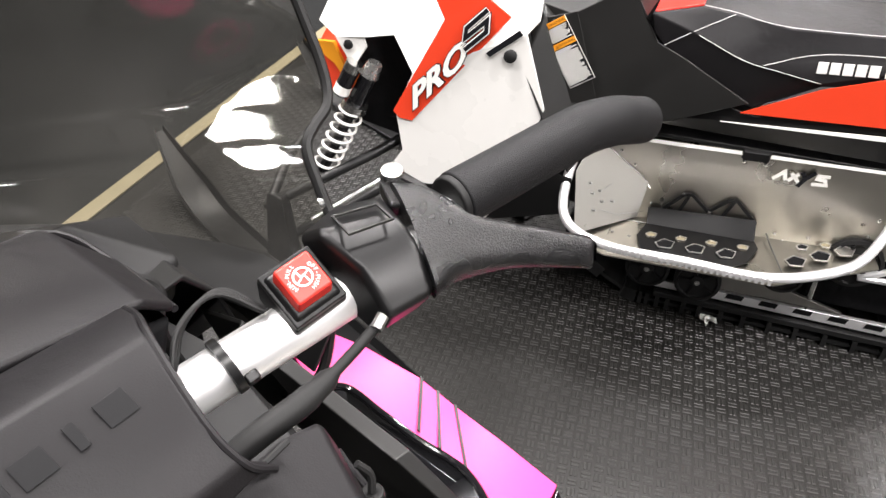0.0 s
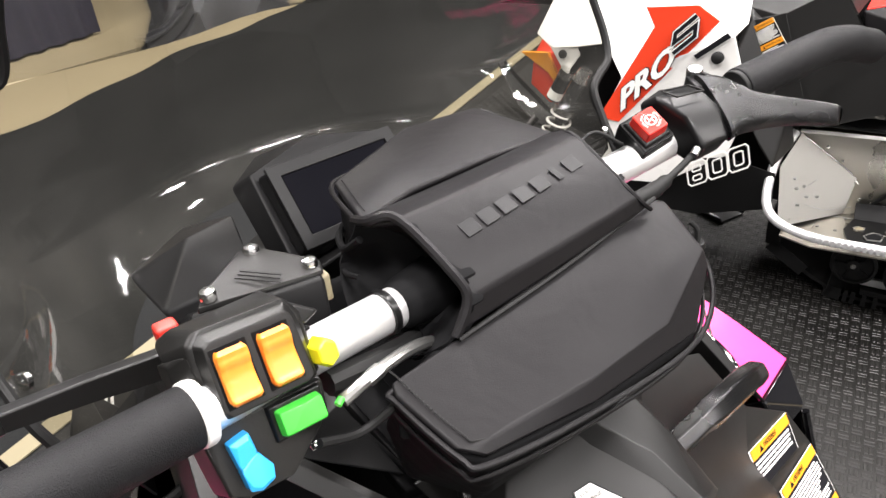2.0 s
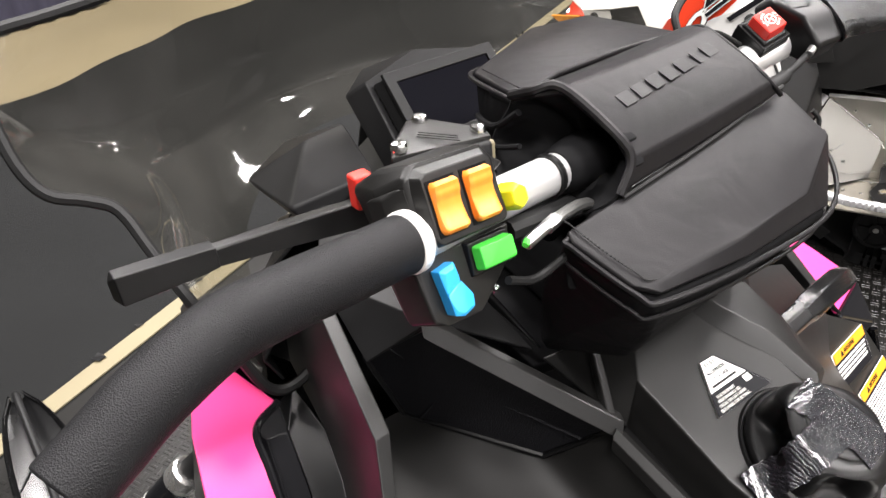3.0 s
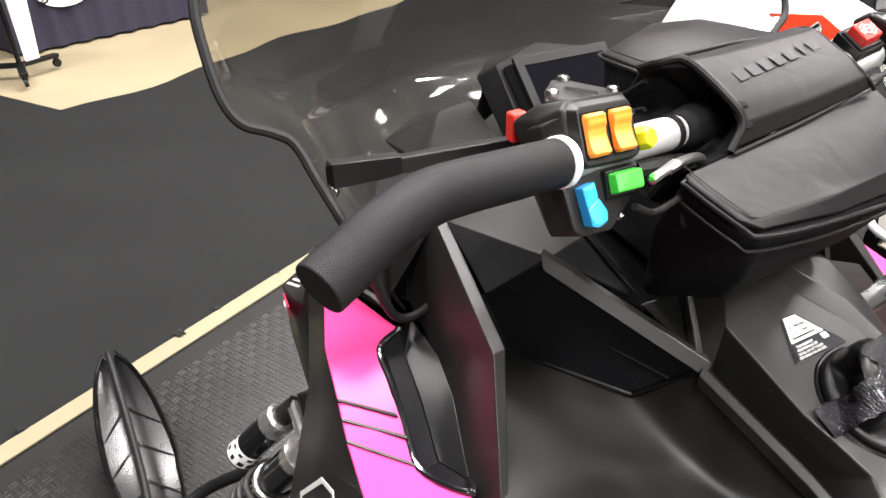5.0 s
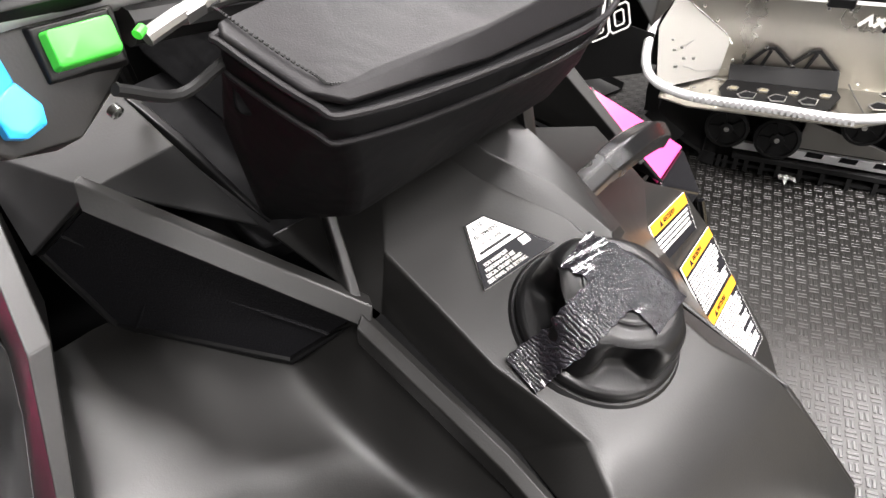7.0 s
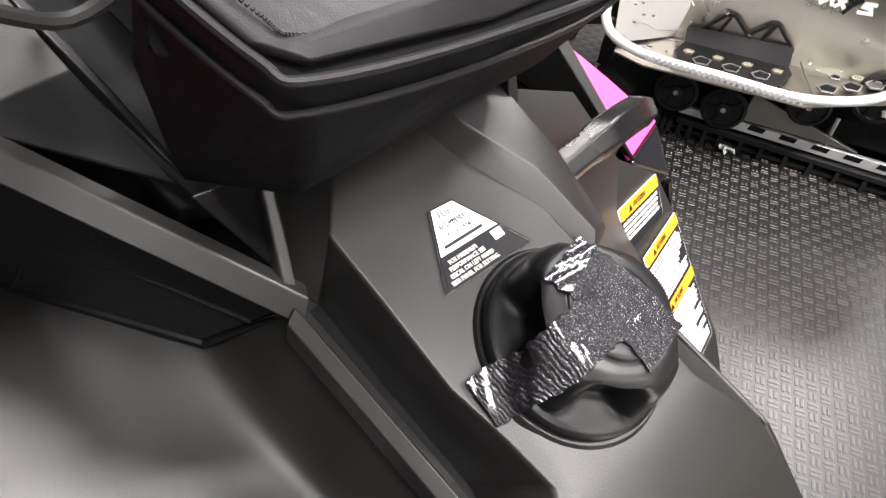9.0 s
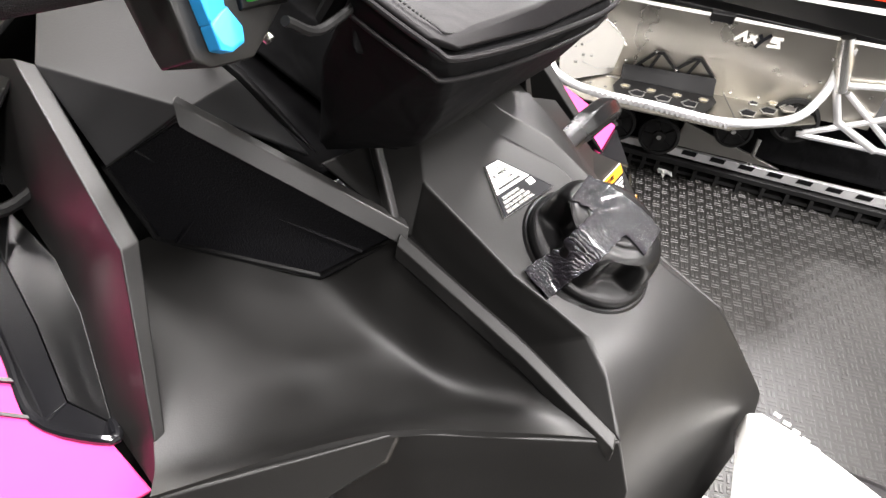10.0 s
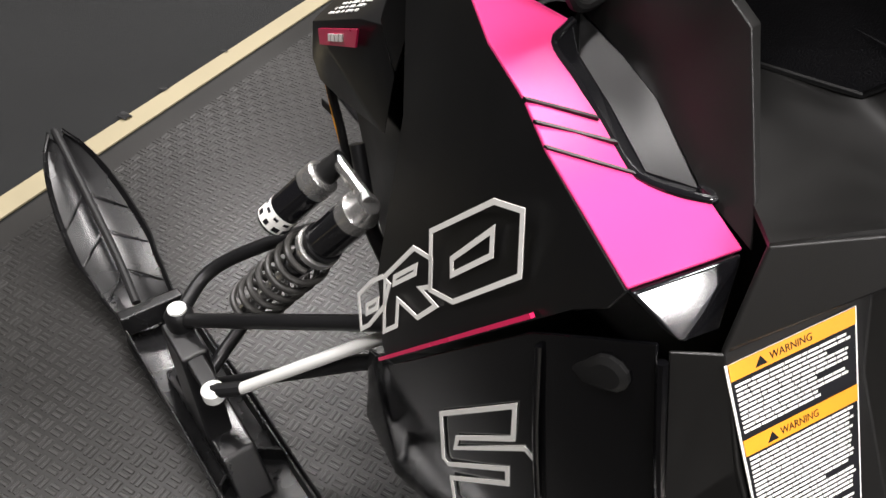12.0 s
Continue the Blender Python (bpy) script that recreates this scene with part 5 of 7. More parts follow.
cpart("block_step", hull([(-0.0245, 0.012, -0.020), (-0.0245, -0.015, -0.019), (-0.0165, 0.016, -0.0075), (-0.0150, -0.017, -0.0085), (-0.0260, 0.013, -0.034), (-0.0260, -0.014, -0.034)]), MATTE, body, "", 0.0016)
cpart("side_spur", hull([(0.036, 0.020, -0.012), (0.040, 0.006, -0.010), (0.053, 0.009, -0.016), (0.038, 0.020, -0.026), (0.040, 0.006, -0.028), (0.052, 0.008, -0.022)]), MATTE, body, "", 0.002)
cpart("lower_block", hull([(-0.021, -0.022, -0.011), (-0.023, -0.026, -0.013), (-0.020, -0.056, -0.012), (-0.012, -0.061, -0.013), (0.012, -0.062, -0.015), (0.030, -0.050, -0.018), (0.040, -0.040, -0.016), (0.040, -0.022, -0.010),
                           (-0.026, -0.026, -0.034), (-0.023, -0.058, -0.034), (0.010, -0.064, -0.040), (0.034, -0.050, -0.042), (0.040, -0.024, -0.045), (-0.022, -0.024, -0.046)]), MATTE, body, "", 0.003, segments=3)
cpart("switch_bezel", hull([(-0.0105, 0.0165, -0.0005), (-0.0075, 0.0185, -0.0005), (0.0300, 0.0185, -0.0005), (0.0330, 0.0150, -0.0005), (0.0345, -0.0155, -0.0005), (0.0320, -0.0180, -0.0005), (-0.0085, -0.0180, -0.0005), (-0.0110, -0.0150, -0.0005),
                            (-0.0150, 0.0190, -0.009), (-0.0095, 0.0235, -0.009), (0.0340, 0.0230, -0.009), (0.0385, 0.0150, -0.009), (0.0390, -0.0200, -0.011), (-0.0130, -0.0210, -0.011)]), MATTE, body, "", 0.0012)
cpart("button_seat", hull([(0.009, -0.0235, -0.007), (0.0365, -0.0235, -0.007), (0.0365, -0.0415, -0.009), (0.009, -0.0415, -0.009), (0.007, -0.0225, -0.014), (0.0390, -0.0225, -0.014), (0.0390, -0.0435, -0.016), (0.007, -0.0435, -0.016)]), MATTE2, body, "", 0.001)


def rocker(x, y, w, h, mat, label):
    """A rocker cap: hollowed across its middle, with a raised ledge near the top."""
    rows = []
    for j in range(15):
        v = -1 + 2 * j / 14
        z = 0.0032 + 0.0034 * abs(v) ** 1.6 + 0.0011 * math.exp(-((v - 0.50) / 0.11) ** 2)
        wide = 1 if abs(v) < 0.8 else 0.96 if abs(v) < 0.95 else 0.82
        rows.append([(x + u * w / 2 * wide, y + v * h / 2, (-0.003 if abs(u) == 1 else z - 0.0007 * abs(u) ** 3) if abs(v) < 0.99 else (z - 0.0035 if abs(u) < 1 else -0.003)) for u in (-1, -0.93, -0.6, 0, 0.6, 0.93, 1)])
    cap_ = cpart("rocker_switch", shell(rows, 0.001, (0, 0, 1), 2), mat, body, label)
    sharp(cap_, 50)
    well = [(x + sx * w * 0.56, y + sy * h * 0.545) for sx, sy in ((-1, -1), (1, -1), (1, 1), (-1, 1))]
    cpart("switch_well", slab([(px, py, 0.0000) for px, py in well], 0.001, (0, 0, 1)), VINYL_D, cap_)
    return cap_


rocker(-0.0003, 0.0, 0.0158, 0.0268, ORANGEPL, "orange rocker switch")
rocker(0.0208, 0.0, 0.0158, 0.0268, ORANGEPL, "orange rocker switch")
cpart("push_button", hull([(x * sx + 0.0228, y - 0.0325, z - 0.003) for sx in (-1, 1) for x, y, z in ((0.0118, 0.0070, -0.006), (0.0118, -0.0070, -0.006), (0.0112, 0.0062, 0.0022), (0.0112, -0.0062, 0.0022), (0.0, 0.0058, 0.0036), (0.0085, -0.0045, 0.0030))]), GREENPL, body, "green push button", 0.0014, segments=3)
tab = [(-0.0085, 0.0125), (0.0020, 0.0145), (0.0030, 0.0040), (0.0078, -0.0050), (0.0065, -0.0115), (-0.0010, -0.0140), (-0.0062, -0.0120), (-0.0070, -0.0020)]
tabm = [(-0.0055, 0.0105, 0.0035), (0.0005, 0.0115, 0.0035), (0.0010, 0.0020, 0.0008), (-0.0055, 0.0010, 0.0008), (0.0055, -0.0060, 0.0030), (0.0045, -0.0100, 0.0040), (-0.0010, -0.0120, 0.0040), (-0.0048, -0.0100, 0.0035)]
tabo = V(-0.0060, -0.0425, -0.0055)
cpart("toggle_tab", join(hull([tabo + V(x, y, z) for x, y in tab[:3] + tab[-1:] for z in (-0.006, 0.002)] + [tabo + V(*p) for p in tabm[:4]]), hull([tabo + V(x, y, z) for x, y in tab[2:] for z in (-0.006, 0.0025)] + [tabo + V(*p) for p in tabm[2:]])), BLUEPL, body, "blue tab switch", 0.0012)
cpart("push_button", hull([(0.0430 + 0.0068 * math.cos(a * math.tau / 6 + 0.5) * s, -0.0085 + 0.0082 * math.sin(a * math.tau / 6 + 0.5) * s, z) for a in range(6) for s, z in ((1, -0.012), (1, 0.000), (0.80, 0.0035))]), YELLOWPL, body, "yellow six-sided button", 0.001)
cpart("wire_clip", hull([(0.036, 0.002, -0.016), (0.048, 0.004, -0.022), (0.048, -0.016, -0.024), (0.038, -0.020, -0.020), (0.044, 0, -0.034), (0.044, -0.018, -0.034)]), MATTE2, body, "", 0.002)
for p in ((-0.0238, -0.004, -0.028), (0.030, -0.0575, -0.024)):
    cpart("block_screw", lathe([(0.0028, -0.002), (0.0028, 0.0008), (0.0016, 0.0012)], 12, p, (-1, 0, 0.3) if p[0] < 0 else (0.2, -0.8, 0.6)), MATTE2 if p[0] < 0 else STEEL, body)

# brake reservoir and lever
res = bpart("brake_reservoir", hull([(-0.180, -0.018, 1.196), (-0.138, 0.032, 1.190), (-0.108, 0.002, 1.186), (-0.112, -0.018, 1.188), (-0.180, -0.018, 1.165), (-0.138, 0.032, 1.160), (-0.108, 0.0, 1.158), (-0.112, -0.018, 1.158)]), GREYPL, None, "brake fluid reservoir", 0.003)
bpart("reservoir_lid", hull([(-0.182, -0.016, 1.2005), (-0.176, -0.006, 1.2015), (-0.140, 0.033, 1.1945), (-0.128, 0.030, 1.1935), (-0.106, -0.002, 1.190), (-0.110, -0.014, 1.190), (-0.182, -0.016, 1.196), (-0.140, 0.033, 1.190), (-0.106, -0.002, 1.186), (-0.110, -0.014, 1.186)]), MATTE, res, "black lid", 0.0025)
for p in ((-0.1735, -0.0115, 1.2025), (-0.135, 0.0245, 1.1960), (-0.1145, -0.0065, 1.1925)):
    bpart("lid_bolt", lathe([(0.0048, -0.002), (0.0050, 0.001), (0.004, 0.0028), (0.001, 0.0034)], 14, p), STEEL, res)
bpart("lid_print", lines_of_print(3, at_frame((-0.150, 0.004, 1.1988), basis((0.6, -0.55, -0.1), (0.6, 0.6, -0.1))), 0.026, 0.004, 0.0015, 0.0004, 9), GREYPL, res)
bpart("sight_block", box((-0.112, -0.002, 1.176), (0.012, 0.022, 0.018)), TRIMTAPE, res, "pale sight block", 0.002)
bpart("red_tab", hull([(-0.203 + 0.012 * i, -0.010 + 0.010 * j, 1.172 + 0.021 * k) for i in (0, 1) for j in (0, 1) for k in (0, 1)]), REDPL, res, "red park brake tab", 0.002)
lev = [V(-0.165, -0.004, 1.164), V(-0.197, 0.007, 1.162), V(-0.240, 0.011, 1.165), V(-0.284, 0.009, 1.1705)]
tip = V(-0.332, -0.002, 1.1795)
arm_ = shell([[p + V(0, e * 0.0042, h * g) for p, g in zip(lev, (0.009, 0.0085, 0.0070, 0.0052))] for e, h in ((-1, -1), (-1, 1), (1, 1), (1, -1), (-1, -1))], 0.0, (0, -1, 0))
brake = bpart("brake_lever", arm_, MATTE2, None, "black two-part brake lever", 0.0016, segments=3)
bpart("lever_tip", hull([p + V(0, e * 0.0048, h) for p, g in ((lev[3] + V(0.004, 0, 0), 0.0062), (lev[3].lerp(tip, 0.2), 0.0074), (tip, 0.0082)) for e in (-1, 1) for h in (-g, g)] + [tip + V(-0.003, 0, 0.005), tip + V(-0.003, 0, -0.005)]), MATTE2, brake, "", 0.002, segments=3)
bpart("lever_pivot", lathe([(0.0075, -0.012), (0.0075, 0.010), (0.0055, 0.0125), (0.001, 0.013)], 16, (-0.163, -0.003, 1.166)), MATTE2, brake)
bpart("brake_hose", tube(smooth_line([(-0.125, 0.02, 1.165), (-0.11, 0.05, 1.13), (-0.10, 0.06, 1.08)], 5), 0.004, 8), RUBBER, res)
bpart("lever_cable", tube(smooth_line([(-0.141, -0.078, 1.156), (-0.121, -0.076, 1.160), (-0.095, -0.070, 1.158), (-0.075, -0.062, 1.148), (-0.05, -0.04, 1.12)], 5), 0.0036, 10), WORNSTEEL, None, "braided cable into the bag")
bpart("cable_nut", tube([(-0.125, -0.0765, 1.159), (-0.116, -0.0752, 1.1605)], 0.0042, 6), WORNSTEEL)
bpart("wire_loom", tube(smooth_line([(-0.14, -0.060, 1.155), (-0.10, -0.055, 1.148), (-0.07, -0.04, 1.135), (-0.05, 0.0, 1.09)], 5), 0.0075, 10), RUBBER, None, "black cable sleeve")
bpart("wire", tube(smooth_line([(-0.160, -0.085, 1.145), (-0.135, -0.080, 1.132), (-0.110, -0.082, 1.140), (-0.09, -0.06, 1.12)], 5), 0.0025, 8), RUBBER)
bpart("green_plug", tube([(-0.146, -0.083, 1.160), (-0.1425, -0.081, 1.161)], 0.0020, 10), GREENPL)

# kill switch and throttle
KU = (RRING - RIN).normalized()
KF = basis(KU, V(0, 0.87, 0.5))
KM = at_frame((0.1470, -0.0265, 1.2020), KF) @ Matrix.Scale(0.88, 4)
kill = bpart("kill_switch", moved(hull([(sx * 0.0125, sy * 0.0130, -0.010) for sx in (-1, 1) for sy in (-1, 1)] + [(sx * 0.0160, sy * 0.0170, -0.018) for sx in (-1, 1) for sy in (-1, 1)] + [(sx * 0.0155, sy * 0.0165, -0.042) for sx in (-1, 1) for sy in (-1, 1)]), KM), MATTE2, None, "black kill switch housing", 0.0015)
bpart("switch_frame", ribbon([[(-0.0137, -0.0147), (0.0137, -0.0147), (0.0137, 0.0147), (-0.0137, 0.0147), (-0.0137, -0.0147)]], 0.0035, KM @ Matrix.Translation((0, 0, -0.0175)), 0.005), MATTE2, kill, bevel=0.0008)
red = bpart("button_cap", moved(hull([(sx * 0.0106, sy * 0.0112, -0.012) for sx in (-1, 1) for sy in (-1, 1)] + [(sx * 0.0101, sy * 0.0107, 0.0) for sx in (-1, 1) for sy in (-1, 1)]), KM), REDPL, kill, "red push-pull stop button", 0.0015)
TM = KM @ Matrix.Translation((0, 0, 0.0004)) @ Matrix.Rotation(radians(20), 4, "Z") @ Matrix.Scale(0.84, 4)
bpart("button_ring", ribbon([[(0.0056 * math.cos(a * math.tau / 24), 0.0056 * math.sin(a * math.tau / 24)) for a in range(25)]], 0.0011, TM, 0.0003), WHITEINK, red)
bpart("button_bolt_sign", ribbon([[(0.0, 0.0052), (-0.0012, 0.0002), (0.0014, 0.0004), (0.0, -0.0052)], [(-0.005, 0), (-0.0015, 0)], [(0.0015, 0), (0.005, 0)]], 0.0009, TM, 0.0003), WHITEINK, red)
for word, a0 in (("RUN-PULL", 2.35), ("OFF-PUSH", -0.8)):
    for i, ch in enumerate(word):
        a = a0 - (i - 3.5) * 0.27
        bpart("button_text", lettering(ch, 0.0034, TM @ Matrix.Translation((0.0086 * math.cos(a), 0.0086 * math.sin(a), 0.0002)) @ Matrix.Rotation(a - math.pi / 2, 4, "Z"), 0.0003, align="CENTER"), WHITEINK, red)
for k_ in range(3):
    o_ = V(0.003 * k_, 0.003 * k_, -0.002 * k_)
    bpart("switch_lead", tube(smooth_line([V(0.134, -0.014, 1.184) + o_ * 0.4, V(0.120, 0.000, 1.194) + o_, V(0.100, -0.002, 1.189) + o_, V(0.088, -0.012, 1.178) + o_ * 0.5, V(0.075, -0.020, 1.165)], 6), 0.0013, 8), RUBBER, kill)
tie = bpart("cable_tie", tube([V(0.111, -0.0150, 1.1682) - KU * 0.002, V(0.111, -0.0150, 1.1682) + KU * 0.002], 0.0135, 24), MATTE2, None, "black cable tie")
bpart("tie_lock", box((0.114, -0.0292, 1.1690), (0.006, 0.005, 0.006), KF), MATTE2, tie, "", 0.001)
bpart("cable_tie", tube([V(-0.092, -0.043, 1.1665) - V(0.985, 0.16, -0.06) * 0.002, V(-0.092, -0.043, 1.1665) + V(0.985, 0.16, -0.06) * 0.002], 0.0135, 24), MATTE2, None, "black cable tie")
thr = bpart("throttle_block", hull([(0.167, 0.002, 1.200), (0.166, -0.014, 1.210), (0.167, -0.040, 1.202), (0.169, -0.056, 1.182), (0.170, -0.046, 1.166), (0.170, -0.006, 1.176),
                                   (0.216, -0.004, 1.204), (0.203, -0.028, 1.208), (0.200, -0.044, 1.201), (0.196, -0.060, 1.184), (0.197, -0.050, 1.170), (0.206, -0.004, 1.184), (0.196, 0.006, 1.203)]), MATTE2, None, "black throttle block", 0.004, segments=3)
bpart("block_panel", ribbon([[(-0.010, -0.008), (0.012, -0.010), (0.016, 0.008), (-0.006, 0.012), (-0.010, -0.008)]], 0.0012, at_frame((0.184, -0.022, 1.2105), basis((1, -0.15, 0.0), (0.1, 1, -0.12))), 0.001), MATTE, thr)
# thumb lever: a bolted plate that fans out and narrows into a blade
fan = [((0.2198, -0.0065, 1.2079), (0.1937, -0.0610, 1.1831), 0.0090), ((0.2296, -0.0184, 1.2068), (0.2056, -0.0601, 1.1844), 0.0110), ((0.2325, -0.0363, 1.2041), (0.2153, -0.0640, 1.1847), 0.0105), ((0.2337, -0.0489, 1.2021), (0.2236, -0.0685, 1.1847), 0.0092),
       ((0.2425, -0.0635, 1.2005), (0.2358, -0.0767, 1.1845), 0.0080), ((0.2517, -0.0769, 1.1992), (0.2468, -0.0871, 1.1838), 0.0072), ((0.2606, -0.0905, 1.1977), (0.2565, -0.0968, 1.1831), 0.0068), ((0.2634, -0.0968, 1.1969), (0.2609, -0.1005, 1.1829), 0.0058), ((0.2632, -0.1006, 1.1950), (0.2640, -0.1002, 1.1850), 0.0026)]


def fan_lever():
    rows = []
    for k, (a, b, deep) in enumerate(fan):
        a, b = V(a), V(b)
        ahead = V(fan[min(k + 1, 8)][0]) + V(fan[min(k + 1, 8)][1]) - V(fan[max(k - 1, 0)][0]) - V(fan[max(k - 1, 0)][1])
        across, mid = (a - b) / 2, (a + b) / 2
        up = ahead.cross(across).normalized()
        up = up if up.z > 0 else -up
        row = []
        for i in range(25):
            w = i * math.tau / 24
            cx, sy = math.cos(w), math.sin(w)
            row.append(mid + across * math.copysign(abs(cx) ** 0.72, cx) + up * deep * math.copysign(abs(sy) ** 0.72, sy))
        rows.append(row)
    bm = shell(rows, 0.0, (0, 0, 1), 3)
    bmesh.ops.remove_doubles(bm, verts=bm.verts, dist=0.0001)
    bmesh.ops.holes_fill(bm, edges=[e for e in bm.edges if e.is_boundary], sides=0)
    return bm


lever = bpart("throttle_lever", fan_lever(), PEBBLE, thr, "pebbled black thumb lever")
plate_ = [V(0.2190, 0.0010, 1.2080), V(0.2300, 0.0045, 1.2095), V(0.2340, -0.0030, 1.2100), V(0.2345, -0.0170, 1.2080), V(0.2290, -0.0300, 1.2060), V(0.2085, -0.0180, 1.2060)]
bpart("lever_plate", hull(plate_ + [p + V(0.004, 0.004, -0.010) for p in plate_]), PEBBLE, lever, bevel=0.0022, segments=3)
rim_ = [V(0.2215, -0.0055, 1.2095), V(0.2265, -0.0070, 1.2102), V(0.2285, -0.0175, 1.2090), V(0.2205, -0.0215, 1.2078)]
bpart("lever_rib", tube([rim_[0], rim_[1], rim_[2], rim_[3]], 0.0008, 6, closed=True), PEBBLE, lever)
bpart("lever_bolt", lathe([(0.006, -0.004), (0.0062, 0.003), (0.0055, 0.0048), (0.001, 0.0052)], 16, (0.226, -0.002, 1.209), (-0.2, -0.2, 1)), STEEL, thr)
bpart("throttle_cable", tube(smooth_line([(0.170, -0.050, 1.178), (0.150, -0.051, 1.171), (0.124, -0.053, 1.166), (0.098, -0.051, 1.162), (0.07, -0.045, 1.15)], 5), [0.0026] * 8 + [0.0050] * 2 + [0.0058] * 11, 12), RUBBER, None, "black throttle cable with a rubber boot")
bpart("cable_ferrule", tube([(0.164, -0.052, 1.177), (0.172, -0.050, 1.181)], 0.0030, 10), WORNSTEEL, thr)
bpart("strap_loop", tube(smooth_line([(0.110, 0.088, 1.150), (0.117, 0.095, 1.153), (0.126, 0.097, 1.150), (0.135, 0.096, 1.142), (0.137, 0.092, 1.134), (0.132, 0.090, 1.122), (0.133, 0.090, 1.105), (0.14, 0.092, 1.08)], 5), 0.0036, 8), RUBBER, None, "black cord loop")
bpart("cord_ring", tube([V(0.108, 0.098, 1.158) + V(0.011 * math.cos(a * 0.5236), 0.006 * math.cos(a * 0.5236), 0.006 * math.sin(a * 0.5236)) for a in range(12)], 0.002, 8, closed=True), STEEL)

# the bag over the bar
bag = thing("handlebar_bag", "black vinyl bag strapped over the middle of the handlebar", "bag", (0, 0, 1.10))
QO = Matrix.Translation((0, 0, -1.10))


def qpart(name, bm, mat, parent=None, label="", bevel=0.0, **k):
    return part(name, moved(bm, QO), mat, parent or bag, label, bevel, **k)


RL = [V(-0.074, 0.010, 1.1975), V(-0.079, -0.0150, 1.2085), V(-0.067, -0.0290, 1.2110), V(-0.0595, -0.0670, 1.1895), V(-0.0590, -0.0775, 1.1770), V(-0.0710, -0.0810, 1.1605)]
RR = [V(0.088, 0.018, 1.1975), V(0.084, -0.004, 1.2085), V(0.079, -0.0230, 1.2115), V(0.074, -0.0610, 1.1985), V(0.0780, -0.0765, 1.1865), V(0.0880, -0.0780, 1.1765)]
rows = []
for k in range(9):
    t_ = k / 8
    sag = 0.0012 * math.sin(t_ * math.pi)
    rows.append([p.lerp(q, t_) + V(0, 0, -sag) for p, q in zip(RL, RR)])
roll = qpart("bag_roll", shell(rows, 0.005, (0, 0, 1), 1), VINYL, None, "stiff vinyl roll over the bar", 0.0032, segments=3)
qpart("roll_binding", tube(smooth_line([p + V(0.0004, 0, -0.0022) for p in RR], 5), 0.0016, 8), VINYL, roll)
front = dict(n=(-0.0710, -0.0815, 1.1600), sr=(0.0985, -0.0690, 1.1755), a=(-0.1150, -0.0830, 1.1560), a2=(-0.1180, -0.0900, 1.1530), b=(-0.1090, -0.1270, 1.1385), b2=(-0.0950, -0.1315, 1.1375), bb=(-0.0970, -0.1365, 1.1330),
             ta=(-0.0470, -0.1190, 1.1465), tb=(-0.0445, -0.1290, 1.1420), vl=(-0.0170, -0.1210, 1.1475), vm=(0.0170, -0.1180, 1.1505), vu=(0.0580, -0.1060, 1.1580), wl=(-0.0120, -0.1275, 1.1425), wm=(0.0245, -0.1245, 1.1445), wu=(0.0680, -0.1120, 1.1520),
             lb=(-0.0310, -0.1360, 1.1385), lc=(0.0420, -0.1330, 1.1390), k=(-0.0250, -0.1415, 1.1270), k2=(0.0650, -0.1370, 1.1230), e5=(0.1090, -0.1055, 1.1480), e6=(0.1200, -0.0640, 1.1635), c=(0.1180, -0.1040, 1.1310), m=(0.1250, -0.0660, 1.1480))
flap = qpart("front_flap", facets(front, ["n a a2 b b2 tb", "n tb ta", "n ta vl", "n vl vm vu e6 sr", "vl vm wm wl", "vm vu wu wm", "ta vl wl", "ta wl lb tb", "wl wm lc lb", "wm wu e5 lc", "vu e6 e5 wu", "tb lb b2", "b b2 bb", "b2 lb k bb", "lb lc k2 k", "lc e5 c k2", "e5 e6 m c"], 0.005, (0, -0.6, 1)), VINYL, None, "vinyl front flap", 0.0030, segments=3)
low_edge = [V(front[k]) for k in ("n", "a", "a2", "b", "bb", "k", "k2", "c", "m")]
lowp = [p + V(0, 0.001, -0.006) for p in low_edge]
ring2 = [V(p.x * 0.985, p.y + 0.004, p.z - 0.018 + 0.004 * max(0.0, p.x / 0.12)) for p in low_edge[1:]]
qpart("front_pouch", hull(lowp + ring2 + [(-0.082, -0.07, 1.15), (0.10, -0.05, 1.15), (-0.045, -0.02, 1.03), (0.055, -0.01, 1.03), (-0.110, -0.055, 1.100), (-0.100, -0.055, 1.050), (-0.086, -0.030, 1.020), (-0.075, -0.098, 1.050), (0.08, -0.092, 1.050), (-0.085, -0.118, 1.080), (0.085, -0.112, 1.080)]), VINYL_D, None, "black cloth pouch", 0.018, segments=6)
edge = smooth_line(low_edge, 6)
edge = [p + V(0, -0.0016, -0.0042) for p in edge]
qpart("piping", tube(edge, 0.0017, 8), VINYL, flap, "raised black piping")
qpart("piping", tube([p + V(0, -0.0005, 0.0) for p in smooth_line(ring2, 5)], 0.0014, 8), VINYL, flap)
inner = [p + V(-p.x * 0.055, 0.0075, 0.0085) for p in edge[6:44]]
qpart("stitching", join(*[tube([inner[i].lerp(inner[i + 1], t0), inner[i].lerp(inner[i + 1], t0 + 0.19)], 0.00065, 5) for i in range(len(inner) - 1) for t0 in (0.05, 0.38, 0.71)]), THREAD, flap)
qpart("seam", tube(smooth_line([V(-0.0715, -0.0845, 1.1605), V(0.01, -0.0805, 1.1672), V(0.0985, -0.0725, 1.1762)], 6), 0.0013, 6), THREAD, flap)
